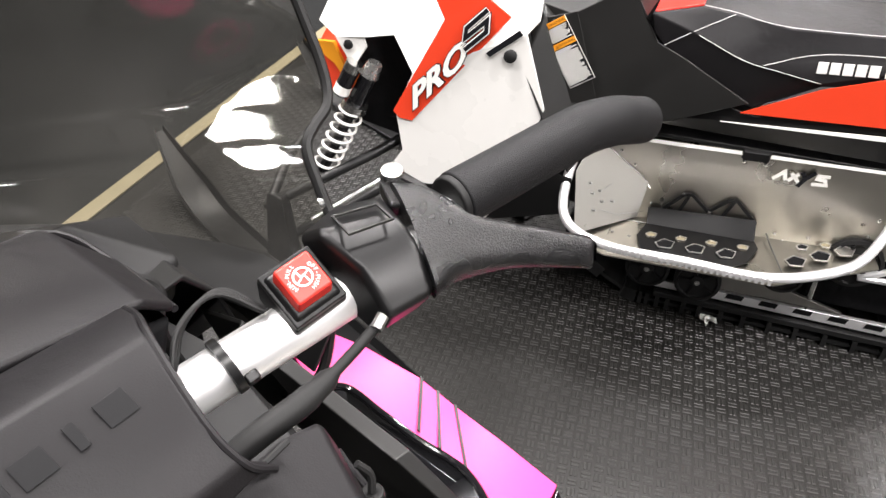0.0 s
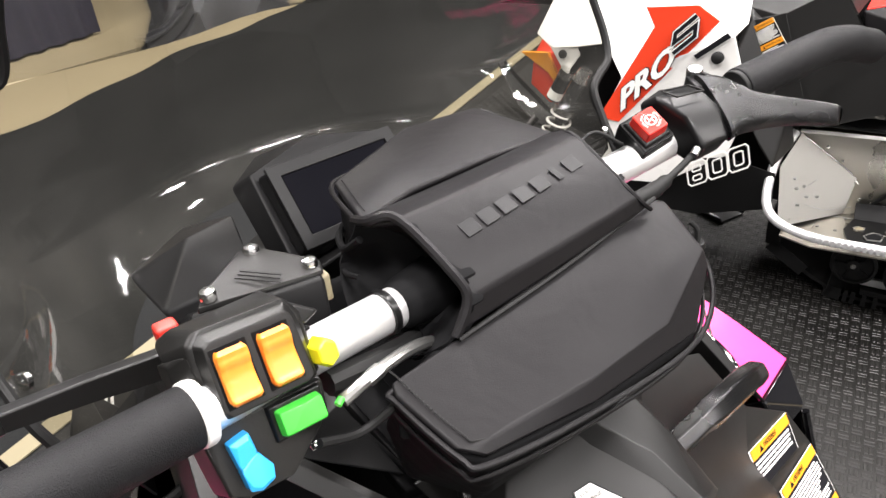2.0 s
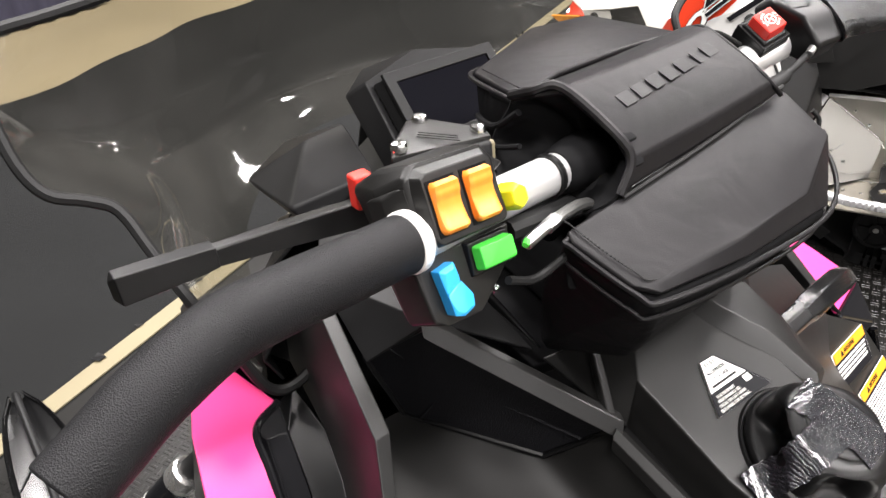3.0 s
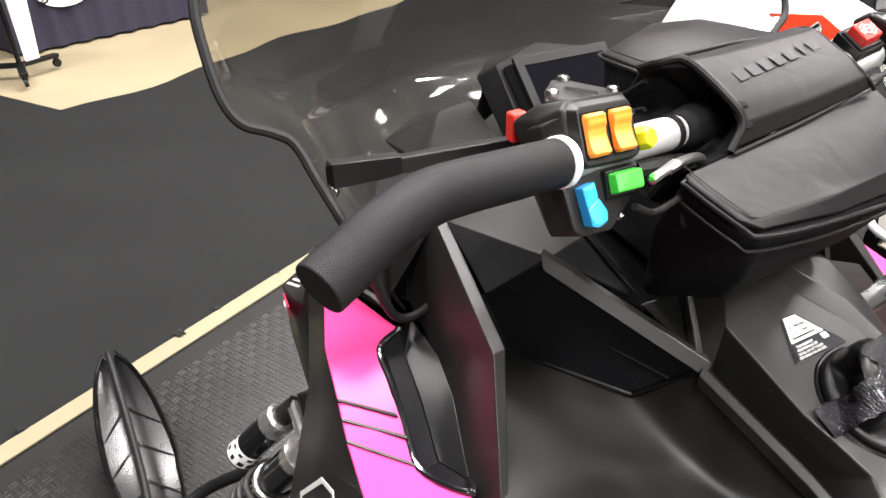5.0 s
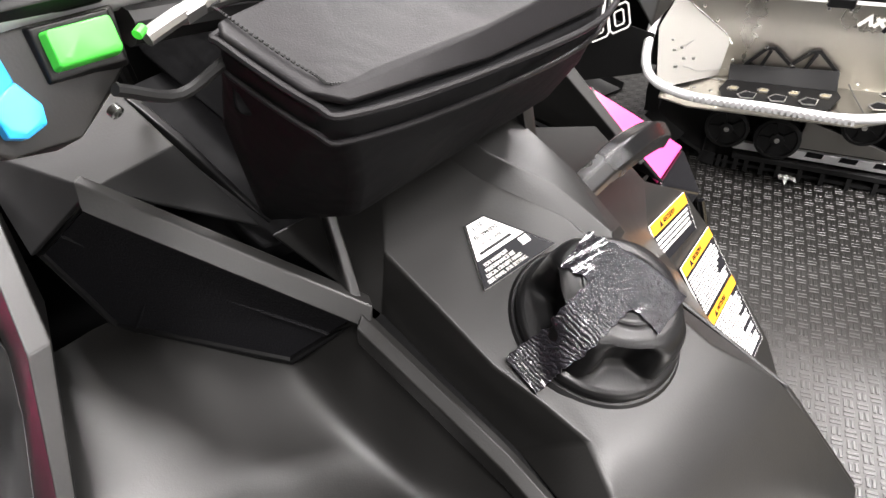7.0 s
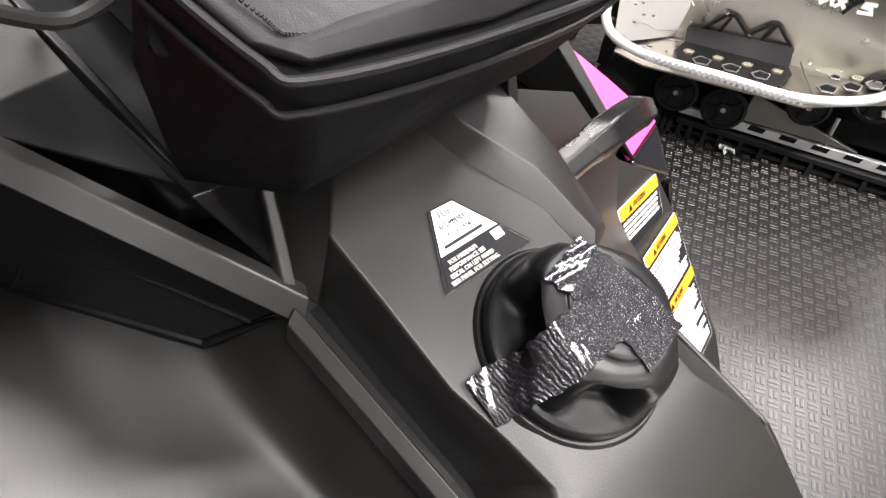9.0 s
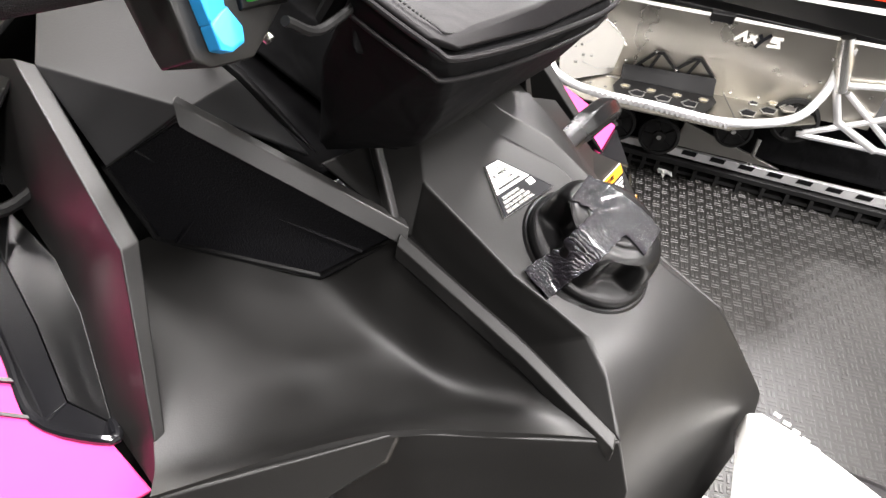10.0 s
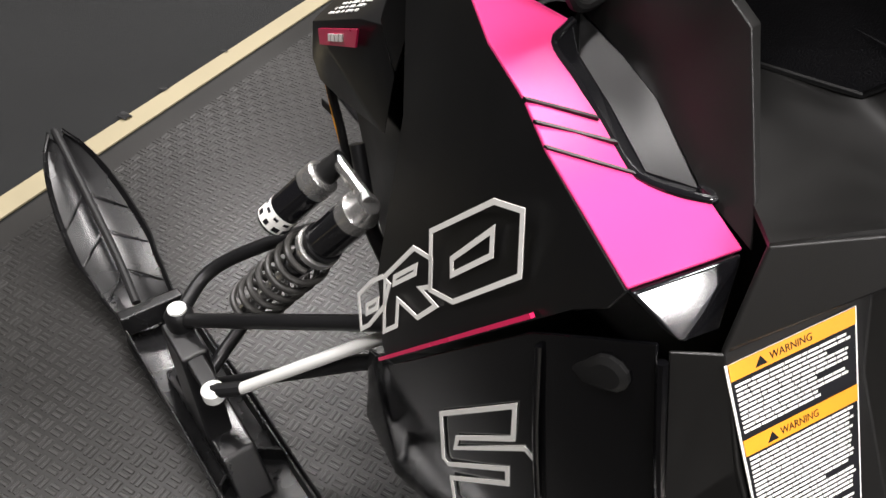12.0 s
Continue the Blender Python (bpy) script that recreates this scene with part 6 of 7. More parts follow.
# left mouth of the roll, its binding and its gathered lining
mouth = RL + [V(-0.094, -0.055, 1.140), V(-0.096, -0.018, 1.138), V(-0.088, 0.016, 1.162)]
qpart("mouth_binding", tube(smooth_line([p + V(-0.0008, -0.0008, 0.0005) for p in RL], 5), 0.0030, 8), VINYL, roll)
hub = V(0.0, -0.041, 1.164)
lining = []
loop_ = smooth_line(mouth + mouth[:1], 5)
for depth_, (sh, grow) in enumerate(((0.0, 0.97), (0.010, 0.88), (0.020, 0.70), (0.026, 0.50), (0.026, 0.28))):
    row = []
    for i, p in enumerate(loop_):
        w_ = 0.0035 * math.sin(i * 1.25 + depth_ * 0.9) * (1 if 0 < depth_ < 4 else 0.2) * (1 if p.z < 1.2 else 0.4)
        q_ = V(p.x + sh, hub.y + (p.y - hub.y) * grow, hub.z + (p.z - hub.z) * grow)
        d_ = V(0, q_.y - hub.y, q_.z - hub.z).normalized()
        row.append(q_ + d_ * w_)
    row[-1] = row[0]
    lining.append(row)
qpart("inner_cuff", tube([V(-0.084, -0.0415, 1.1655), V(-0.080, -0.0408, 1.165), V(-0.050, -0.035, 1.162), V(0.0, -0.030, 1.158)], [0.0128, 0.0150, 0.0190, 0.0200], 20), VINYL_D, roll, "black cloth cuff round the tube")
qpart("mouth_lining", shell(lining, 0.0015, (-1, 0, 0), 1), VINYL_D, roll, "gathered black lining of the open end")
for ln, r_ in (([V(-0.054, 0.070, 1.160), V(-0.070, 0.045, 1.168), V(-0.080, 0.018, 1.176), V(-0.080, -0.004, 1.192)], 0.0024), ([V(-0.060, 0.060, 1.150), V(-0.078, 0.030, 1.158), V(-0.088, 0.004, 1.168), V(-0.090, -0.016, 1.176)], 0.0018)):
    qpart("lining_fold", tube(smooth_line(ln, 5), r_, 8), VINYL_D, roll)
rear = dict(t=(-0.0530, 0.0760, 1.1905), u=(-0.0720, 0.0070, 1.1965), p=(-0.0240, 0.0740, 1.2015), q=(-0.0300, 0.0120, 1.2010), w=(0.0340, 0.0150, 1.2000), x=(0.0960, 0.0150, 1.1970), y=(0.0950, 0.1060, 1.1930), z=(0.0250, 0.1020, 1.1990), v=(0.0600, 0.0780, 1.2025), e=(0.1120, 0.0700, 1.1830), f=(0.1120, 0.0200, 1.1830), b=(-0.0200, 0.0950, 1.1860), o=(0.0400, 0.1180, 1.1820))
rf = qpart("rear_flap", facets(rear, ["t p q u", "p z v w q", "v y x w", "z y v", "y e f x", "t b p", "p b o z", "z o y"], 0.005, (0, 0.3, 1)), VINYL, None, "vinyl rear flap", 0.0026, segments=3)
qpart("rear_pouch", hull([(-0.070, 0.012, 1.190), (-0.072, 0.010, 1.150), (-0.052, 0.074, 1.185), (-0.020, 0.090, 1.180), (0.038, 0.112, 1.176), (0.090, 0.102, 1.186), (0.108, 0.066, 1.176), (0.108, 0.020, 1.176), (-0.060, 0.060, 1.13), (0.05, 0.095, 1.12), (0.08, 0.06, 1.12), (-0.065, 0.010, 1.12), (-0.05, 0.0, 1.10), (0.07, 0.0, 1.10)]), VINYL_D, None, "black cloth rear pouch", 0.006, segments=3)
hem = [V(rear[k]) + V(-0.001, 0.001, -0.003) for k in ("u", "t", "b", "o", "y", "e", "f")]
qpart("rear_piping", tube(smooth_line(hem, 6), 0.0018, 8), VINYL, rf)
ts = smooth_line([V(rear["u"]) + V(0.006, 0.004, 0.0035), V(rear["t"]) + V(0.004, -0.006, 0.0035)], 18)
qpart("stitching", join(*[tube([ts[i].lerp(ts[i + 1], 0.1), ts[i].lerp(ts[i + 1], 0.62)], 0.0006, 5) for i in range(len(ts) - 1)]), THREAD, rf)
pull = qpart("zip_pull", join(*[tube([(0.121, -0.092, 1.142 - i * 0.0075), (0.1215, -0.0925, 1.137 - i * 0.0075)], 0.0052, 10) for i in range(5)]), RUBBER, None, "ribbed black zip pull", 0.001)
qpart("pull_cord", tube(smooth_line([V(0.119, -0.086, 1.156), V(0.1225, -0.090, 1.150), V(0.121, -0.092, 1.142)], 4), 0.0017, 8), RUBBER, pull)
qpart("mouth_strap", hull([(-0.112, -0.078, 1.150), (-0.100, -0.074, 1.148), (-0.118, -0.086, 1.118), (-0.105, -0.08, 1.112), (-0.11, -0.084, 1.146), (-0.108, -0.09, 1.115)]), VINYL_D, None, "black cloth strap end", 0.002)
# plain glossy blocks in place of the embossed maker's name
LG = at_frame(V(-0.0390, -0.0500, 1.1994), basis(V(0.104, 0.0100, 0.0066), V(0.0, 0.0385, 0.0180)))
for i in range(7):
    qpart("embossed_block", moved(box((0.0148 * i + 0.006, 0.0, 0.0001), (0.0112 if i != 5 else 0.004, 0.0105, 0.0005)), LG), VINYL_G, roll, "glossier embossed block" if i == 0 else "", 0.0006)

# ---- windshield ----
shield = thing("windshield", "clear plastic windshield with a black rubber edge", "windshield", (0, 0.3, 1.03))
WO = Matrix.Translation((0, -0.3, -1.03))


def wpart(name, bm, mat, parent=None, label="", bevel=0.0, **k):
    return part(name, moved(bm, WO), mat, parent or shield, label, bevel, **k)


HX = Matrix.Translation((0.022, 0, 0))
rowsw = [
    [(-0.262, 0.122, 0.966), (-0.235, 0.185, 0.985), (-0.195, 0.285, 1.02), (-0.10, 0.37, 1.045), (0, 0.385, 1.05)],
    [(-0.297, 0.128, 1.068), (-0.265, 0.225, 1.055), (-0.200, 0.318, 1.050), (-0.10, 0.380, 1.062), (0, 0.395, 1.066)],
    [(-0.311, 0.182, 1.128), (-0.272, 0.270, 1.100), (-0.200, 0.350, 1.085), (-0.10, 0.400, 1.09), (0, 0.410, 1.095)],
    [(-0.352, 0.198, 1.148), (-0.305, 0.278, 1.150), (-0.220, 0.335, 1.150), (-0.11, 0.375, 1.15), (0, 0.385, 1.155)],
    [(-0.364, 0.226, 1.195), (-0.315, 0.272, 1.200), (-0.228, 0.312, 1.200), (-0.11, 0.345, 1.20), (0, 0.355, 1.205)],
    [(-0.361, 0.250, 1.243), (-0.305, 0.264, 1.248), (-0.225, 0.280, 1.253), (-0.11, 0.310, 1.25), (0, 0.318, 1.255)],
]
def shield_at(p):
    s = min(1.0, max(0.0, p[0] / 0.3))
    return (p[0] + 0.022 - 0.012 * s, p[1] + 0.010 * s, p[2] - 0.008 * s)


mid_rows = [[tuple(V(a).lerp(V(c), t)) for a, c in zip(rowsw[2], rowsw[3])] for t in (0.3, 0.7)]
rowsw[3:3] = mid_rows
full = [[shield_at(p) for p in r + [mx(p) for p in r[-2::-1]]] for r in rowsw]
def flats(bm):
    """Flattens each flank of the shield, a shape added to widen the lamp reflections."""
    for q, n in ((V(0.325, 0.245, 1.128), V(-0.60, -0.20, 0.78)), (V(-0.293, 0.236, 1.135), V(0.60, -0.20, 0.78))):
        n = n.normalized()
        for v in bm.verts:
            k = (v.co - q).length / 0.085
            if k < 1:
                v.co -= n * (v.co - q).dot(n) * min(1.0, 2.6 * (1 - k)) * 0.92
    return bm


sheet = wpart("shield", flats(shell(full, 0.0, (0, -1, 0.5), 8)), WSHIELD, None, "smoky clear moulded shield")
crown = [[(x, 0.284 + (0.030 if abs(x) < 0.1 else 0.0), 1.2535) for x in (-0.225, -0.1, 0, 0.1, 0.225)], [(x * 0.95, 0.262 + (0.024 if abs(x) < 0.1 else 0), 1.31) for x in (-0.22, -0.1, 0, 0.1, 0.22)], [(x * 0.88, 0.232 + (0.02 if abs(x) < 0.1 else 0), 1.36) for x in (-0.22, -0.1, 0, 0.1, 0.22)]]
wpart("shield_crown", moved(shell(crown, 0.0, (0, -1, 0.5), 4), HX), WSHIELD, sheet)
side = [(-0.215, 0.118, 0.972), (-0.245, 0.120, 0.960), (-0.264, 0.122, 0.972), (-0.280, 0.125, 1.02), (-0.297, 0.130, 1.068), (-0.306, 0.158, 1.100), (-0.314, 0.182, 1.128), (-0.330, 0.191, 1.139), (-0.352, 0.199, 1.149), (-0.362, 0.212, 1.170), (-0.364, 0.232, 1.205), (-0.362, 0.248, 1.235), (-0.352, 0.255, 1.2465), (-0.30, 0.266, 1.249), (-0.24, 0.279, 1.2535), (-0.222, 0.280, 1.262), (-0.213, 0.262, 1.305), (-0.198, 0.236, 1.350), (-0.17, 0.236, 1.362)]
trim = side + [(0, 0.252, 1.362)] + [mx(p) for p in side[::-1]]
wpart("rubber_edge", tube(smooth_line([shield_at(p) for p in trim], 4), 0.0046, 8), RUBBER, sheet, "black rubber edge trim")
for sx in (-1, 1):
    wpart("mount_screw", lathe([(0.007, -0.002), (0.007, 0.002), (0.004, 0.004)], 14, (0.022 + sx * 0.292, 0.165, 1.085), (sx * 0.8, -0.5, 0.3)), STEEL)


# ---- the white and red snowmobile beside it ----
AS = thing("snowmobile", "white, red and black snowmobile with a bare aluminium tunnel", "snowmobile", (1.905, 0.451, 0), 21)


def ap(name, bm, mat, label="", bevel=0.0, parent=None, **k):
    return part(name, bm, mat, parent or AS, label, bevel, **k)


# tunnel with its near wall, boards and rails (local: x right, y forward)
for s in (-1, 1):
    wall = ap("tunnel_wall", slab([(s * 0.200, 0.30, 0.30), (s * 0.200, -0.62, 0.32), (s * 0.200, -0.62, 0.565), (s * 0.200, 0.27, 0.535)], 0.004, (s, 0, 0)), ALU, "bare brushed aluminium tunnel wall")
    ap("tunnel_lip", hull([(s * 0.203, 0.275, 0.530), (s * 0.203, -0.62, 0.558), (s * 0.212, 0.275, 0.534), (s * 0.212, -0.62, 0.562), (s * 0.203, 0.275, 0.542), (s * 0.203, -0.62, 0.570)]), WHITEPL, "pale folded lip", 0.002)
    ap("running_board", slab([(s * 0.20, 0.27, 0.300), (s * 0.40, 0.26, 0.315), (s * 0.43, 0.18, 0.315), (s * 0.43, -0.22, 0.33), (s * 0.28, -0.46, 0.34), (s * 0.20, -0.46, 0.33)], 0.004, (0, 0, 1)), ALU, "bare aluminium running board")
    rail = [(s * 0.215, 0.285, 0.535), (s * 0.29, 0.315, 0.47), (s * 0.385, 0.30, 0.375), (s * 0.435, 0.19, 0.348), (s * 0.440, -0.02, 0.35), (s * 0.436, -0.21, 0.352), (s * 0.34, -0.38, 0.36), (s * 0.235, -0.455, 0.40), (s * 0.207, -0.47, 0.48), (s * 0.205, -0.47, 0.56)]
    ap("board_rail", tube(smooth_line(rail, 5), 0.0125, 14), TUBE, "satin silver side rail")
    if s == -1:
        teeth = None
        for i in range(27):
            b = box((-0.452, 0.17 - i * 0.0145, 0.352), (0.014, 0.007, 0.016))
            teeth = join(teeth, b) if teeth else b
        ap("rail_teeth", teeth, TUBE, "toothed grip edge")
        # front toe panel with seam
        ap("toe_panel", slab([(-0.203, 0.27, 0.53), (-0.206, 0.115, 0.42), (-0.206, 0.13, 0.31), (-0.38, 0.27, 0.325), (-0.29, 0.30, 0.46)], 0.003, (-0.3, -1, 0.3)), ALU_DULL, "riveted aluminium toe panel", 0.001)
        for i, (y, z) in enumerate([(0.20, 0.50), (0.16, 0.465), (0.12, 0.41), (0.10, 0.36), (0.07, 0.35), (-0.22, 0.34), (-0.30, 0.345), (-0.38, 0.35), (-0.43, 0.38), (-0.44, 0.43), (-0.445, 0.50)]):
            ap("rivet", lathe([(0.005, 0), (0.0045, 0.002), (0.001, 0.003)], 10, (-0.2045, y, z), (-1, 0, 0)), STEEL, parent=wall)
        for i, (x, y) in enumerate([(-0.24, 0.25), (-0.29, 0.255), (-0.34, 0.25), (-0.24, 0.20), (-0.22, -0.24), (-0.24, -0.28), (-0.23, -0.40)]):
            ap("rivet", lathe([(0.005, 0), (0.0045, 0.002), (0.001, 0.003)], 10, (x, y, 0.333), (0, 0, 1)), STEEL, parent=wall)
        ap("seam_line", tube([(-0.2055, 0.265, 0.525), (-0.2055, 0.135, 0.435), (-0.2055, 0.11, 0.405)], 0.0022, 6), STEEL, parent=wall)
        # black heel guard: two pointed frames over a folded plate with cut-outs
        W = at_frame((-0.2075, 0.0, 0.0), basis((0, -1, 0), (0, 0, 1)))
        guard = [[(-0.098, 0.334), (-0.072, 0.347), (-0.020, 0.407), (0.000, 0.409), (0.047, 0.369), (0.092, 0.413), (0.111, 0.415), (0.166, 0.363), (0.168, 0.345)],
                 [(-0.009, 0.402), (-0.026, 0.352)], [(0.104, 0.409), (0.080, 0.352)], [(0.047, 0.369), (0.072, 0.352)], [(-0.098, 0.336), (0.168, 0.352)]]
        hg = ap("heel_guard", ribbon(guard, 0.0085, W, 0.005), MATTE2, "black heel guard plate with two pointed frames")
        ap("guard_fold", hull([(-0.210, 0.105, 0.335), (-0.210, -0.170, 0.350), (-0.212, 0.105, 0.352), (-0.212, -0.168, 0.372), (-0.262, 0.100, 0.3235), (-0.262, -0.172, 0.3325), (-0.262, 0.100, 0.3285), (-0.262, -0.172, 0.3375)]), MATTE2, parent=hg, bevel=0.004)
        tread = ap("guard_tread", slab([(-0.255, 0.100, 0.327), (-0.255, -0.172, 0.336), (-0.290, -0.182, 0.336), (-0.365, -0.158, 0.335), (-0.395, -0.12, 0.334), (-0.395, 0.095, 0.327), (-0.322, 0.116, 0.3265)], 0.0035, (0, 0, 1)), MATTE2, parent=hg, label="black tread plate with bright-edged holes", bevel=0.001)

        def grip_hole(x, y, w, h, z, lean, parent, ground):
            # four-cornered hole with a raised bright lip
            cs = [(x - w, y + h * 0.55), (x - w * 0.2, y + h), (x + w, y + h * 0.45 - lean), (x + w * 0.75, y - h * 0.75 - lean), (x - w * 0.75, y - h + lean)]
            hole = ap("grip_hole", slab([(p, q_, z) for p, q_ in cs], 0.002, (0, 0, 1)), ground, parent=parent)
            ap("hole_lip", ribbon([cs + cs[:1]], 0.0022, Matrix.Translation((0, 0, z + 0.0005)), 0.003), CASTMETAL, parent=hole)

        for k in range(4):
            grip_hole(-0.318 + 0.005 * k, 0.081 - 0.0750 * k, 0.011, 0.014, 0.3295 + 0.0025 * k, 0.003, tread, TRIMTAPE)
        for k in range(3):
            grip_hole(-0.350 + 0.002 * k, 0.043 - 0.0745 * k, 0.021, 0.023, 0.3305 + 0.0025 * k, 0.006, tread, VINYL_D)
        for k in range(3):
            grip_hole(-0.322 + 0.044 * k, -0.268 - 0.058 * k, 0.024, 0.024, 0.3395 + 0.0015 * k, 0.008, wall, VINYL_D if k < 2 else ALU_DULL)
        for k in range(2):
            grip_hole(-0.255 + 0.032 * k, -0.284 - 0.056 * k, 0.012, 0.014, 0.3425, 0.004, wall, VINYL_D if k < 1 else TRIMTAPE)
        ap("board_bend", tube([(-0.205, -0.200, 0.3345), (-0.272, -0.213, 0.3355), (-0.376, -0.238, 0.336)], 0.0020, 6), WORNSTEEL, parent=wall)
        # stamped lines and scuffs of the toe end
        for ln in ([(-0.232, 0.100, 0.312), (-0.232, 0.185, 0.309)], [(-0.232, 0.185, 0.309), (-0.330, 0.190, 0.317)], [(-0.212, 0.115, 0.335), (-0.262, 0.180, 0.338), (-0.300, 0.220, 0.365)], [(-0.240, 0.200, 0.425), (-0.262, 0.225, 0.405)]):
            ap("stamped_line", tube(ln, 0.0010, 6), WORNSTEEL, parent=wall)
        for x, y in ((-0.245, 0.170), (-0.245, 0.120), (-0.315, 0.180), (-0.320, 0.135)):
            ap("rivet", lathe([(0.005, 0), (0.0045, 0.002), (0.001, 0.003)], 10, (x, y, 0.3145), (0, 0, 1)), WORNSTEEL, parent=wall)
        for t_, u_ in ((0.2, 0.3), (0.45, 0.35), (0.30, 0.62), (0.62, 0.6), (0.75, 0.2), (0.5, 0.85)):
            q0 = V(-0.215, 0.150, 0.335).lerp(V(-0.350, 0.252, 0.350), t_).lerp(V(-0.275, 0.288, 0.465), u_ * 0.8)
            ap("rivet", lathe([(0.0034, -0.006), (0.0034, 0.0035), (0.001, 0.005)], 10, q0, (-0.3, -1, 0.3)), WORNSTEEL, parent=wall)
        for y, z in ((-0.022, 0.412), (0.05, 0.37), (-0.155, 0.372)):
            ap("guard_bolt", lathe([(0.005, 0), (0.005, 0.003), (0.002, 0.004)], 10, (-0.2135, -y, z), (-1, 0, 0)), STEEL, parent=hg)
        # strap clip on the lip and the mark beside it
        clip = ap("lip_clip", hull([(-0.216, -0.095, 0.556), (-0.216, -0.155, 0.558), (-0.216, -0.095, 0.535), (-0.216, -0.155, 0.537), (-0.205, -0.09, 0.565), (-0.205, -0.16, 0.567), (-0.205, -0.09, 0.535), (-0.205, -0.16, 0.535)]), MATTE2, "black clip on the lip", 0.003)
        for y in (-0.100, -0.150):
            ap("clip_bolt", lathe([(0.005, 0), (0.005, 0.004), (0.002, 0.005)], 10, (-0.216, y, 0.533), (-1, 0, 0)), STEEL, parent=clip)
        mk = [[(-0.06, -0.012), (-0.035, 0.012), (-0.03, -0.012)], [(-0.025, -0.012), (-0.002, 0.010)], [(-0.02, 0.010), (0.0, -0.012)], [(0.03, -0.012), (0.062, -0.010), (0.058, 0.002), (0.040, 0.003), (0.042, 0.012), (0.068, 0.013)]]
        MK = at_frame((-0.206, -0.235, 0.508), basis((0, -1, 0.03), (0, 0, 1)))
        for l in mk:
            ap("tunnel_mark", ribbon([l], 0.009, MK, 0.001), WHITEINK, "white slanted stroke of a maker's mark")
        for l in ([(0.0, -0.024), (0.014, 0.0), (0.034, 0.020)], [(0.004, 0.016), (0.012, 0.004)]):
            ap("tunnel_mark", ribbon([l], 0.010, MK @ Matrix.Translation((0, 0, 0.001)), 0.001), BLACKINK, "black slanted stroke of a maker's mark")

ap("tunnel_top", box((0, -0.17, 0.560), (0.41, 0.95, 0.012)), MATTE2, "black tunnel top", 0.004)
ap("bulkhead", hull([(x, y, z) for x in (-0.19, 0.19) for y, z in ((0.28, 0.30), (0.28, 0.72), (0.85, 0.35), (0.80, 0.62))]), MATTE2, "black inner frame", 0.01)

# seat and trim
SEAT = dict(s1=(-0.200, 0.184, 0.862), s2=(-0.213, 0.171, 0.819), s3=(-0.218, 0.144, 0.794), s4=(-0.224, 0.080, 0.750), s5=(-0.224, -0.081, 0.673), s6=(-0.222, -0.217, 0.748), s7=(-0.215, -0.620, 0.790),
            t1=(-0.165, 0.072, 0.880), t2=(-0.188, -0.002, 0.878), t3=(-0.204, -0.123, 0.864), t4=(-0.200, -0.680, 0.878), m1=(-0.228, 0.069, 0.831), m2=(-0.236, -0.038, 0.788), m3=(-0.236, -0.213, 0.758), m4=(-0.232, -0.40, 0.815),
            c1=(0, 0.170, 0.868), c2=(0, 0.060, 0.890), c3=(0, -0.120, 0.886), c4=(0, -0.700, 0.905), r1=(-0.18, -0.73, 0.80), r2=(0, -0.75, 0.82))


def seat_half():
    return facets(SEAT, ["s1 t1 t2 m1", "s1 m1 s3 s2", "m1 m2 s4 s3", "m1 t2 t3 m2", "m2 s5 s4", "m2 m3 s6 s5", "m2 t3 m4 m3", "t3 t4 m4", "m3 m4 s7 s6", "m4 t4 r1 s7", "s1 c1 c2 t1", "t1 c2 c3 t3 t2", "t3 c3 c4 t4", "t4 c4 r2 r1"], 0.008, (-1, 0, 0.6))


st2 = part("seat", join(seat_half(), mirror(seat_half())), VINYL, AS, "black stitched seat with a red front panel", 0.007, segments=3)
part("front_panel", slab([(-0.194, 0.179, 0.8665), (0.194, 0.179, 0.8665), (0.160, 0.074, 0.8855), (0.0, 0.066, 0.8935), (-0.160, 0.074, 0.8855)], 0.006, (0, 0, 1)), REDPL, st2, "red vinyl front panel", 0.002)
for ln in ([(-0.224, 0.142, 0.798), (-0.222, 0.080, 0.838), (-0.193, 0.0, 0.8785)], [(-0.229, 0.069, 0.832), (-0.2365, -0.038, 0.790), (-0.2375, -0.120, 0.775), (-0.2375, -0.213, 0.760)], [(-0.2375, -0.082, 0.784), (-0.2350, -0.20, 0.826), (-0.231, -0.40, 0.84)], [(-0.166, 0.072, 0.884), (-0.190, -0.002, 0.882), (-0.206, -0.123, 0.868), (-0.203, -0.40, 0.875)]):
    part("seam", tube(smooth_line(ln, 5), 0.0006, 6), WHITEINK, st2)
part("console_panel", hull([(-0.085, 0.190, 0.872), (-0.075, 0.205, 0.870), (-0.105, 0.250, 0.985), (-0.06, 0.262, 0.985), (-0.05, 0.22, 0.90), (-0.065, 0.20, 0.865)]), WHITEPL, AS, "white panel ahead of the seat", 0.003)
SL = at_frame((-0.2375, -0.205, 0.797), basis((0, -1, 0.06), (0, 0.05, 1)))
for i in range(7):
    part("white_block", moved(box((0.026 * i, 0, 0), (0.021 if i != 5 else 0.008, 0.026, 0.002)), SL), WHITEINK, st2, "white block of a maker's mark" if i == 0 else "")

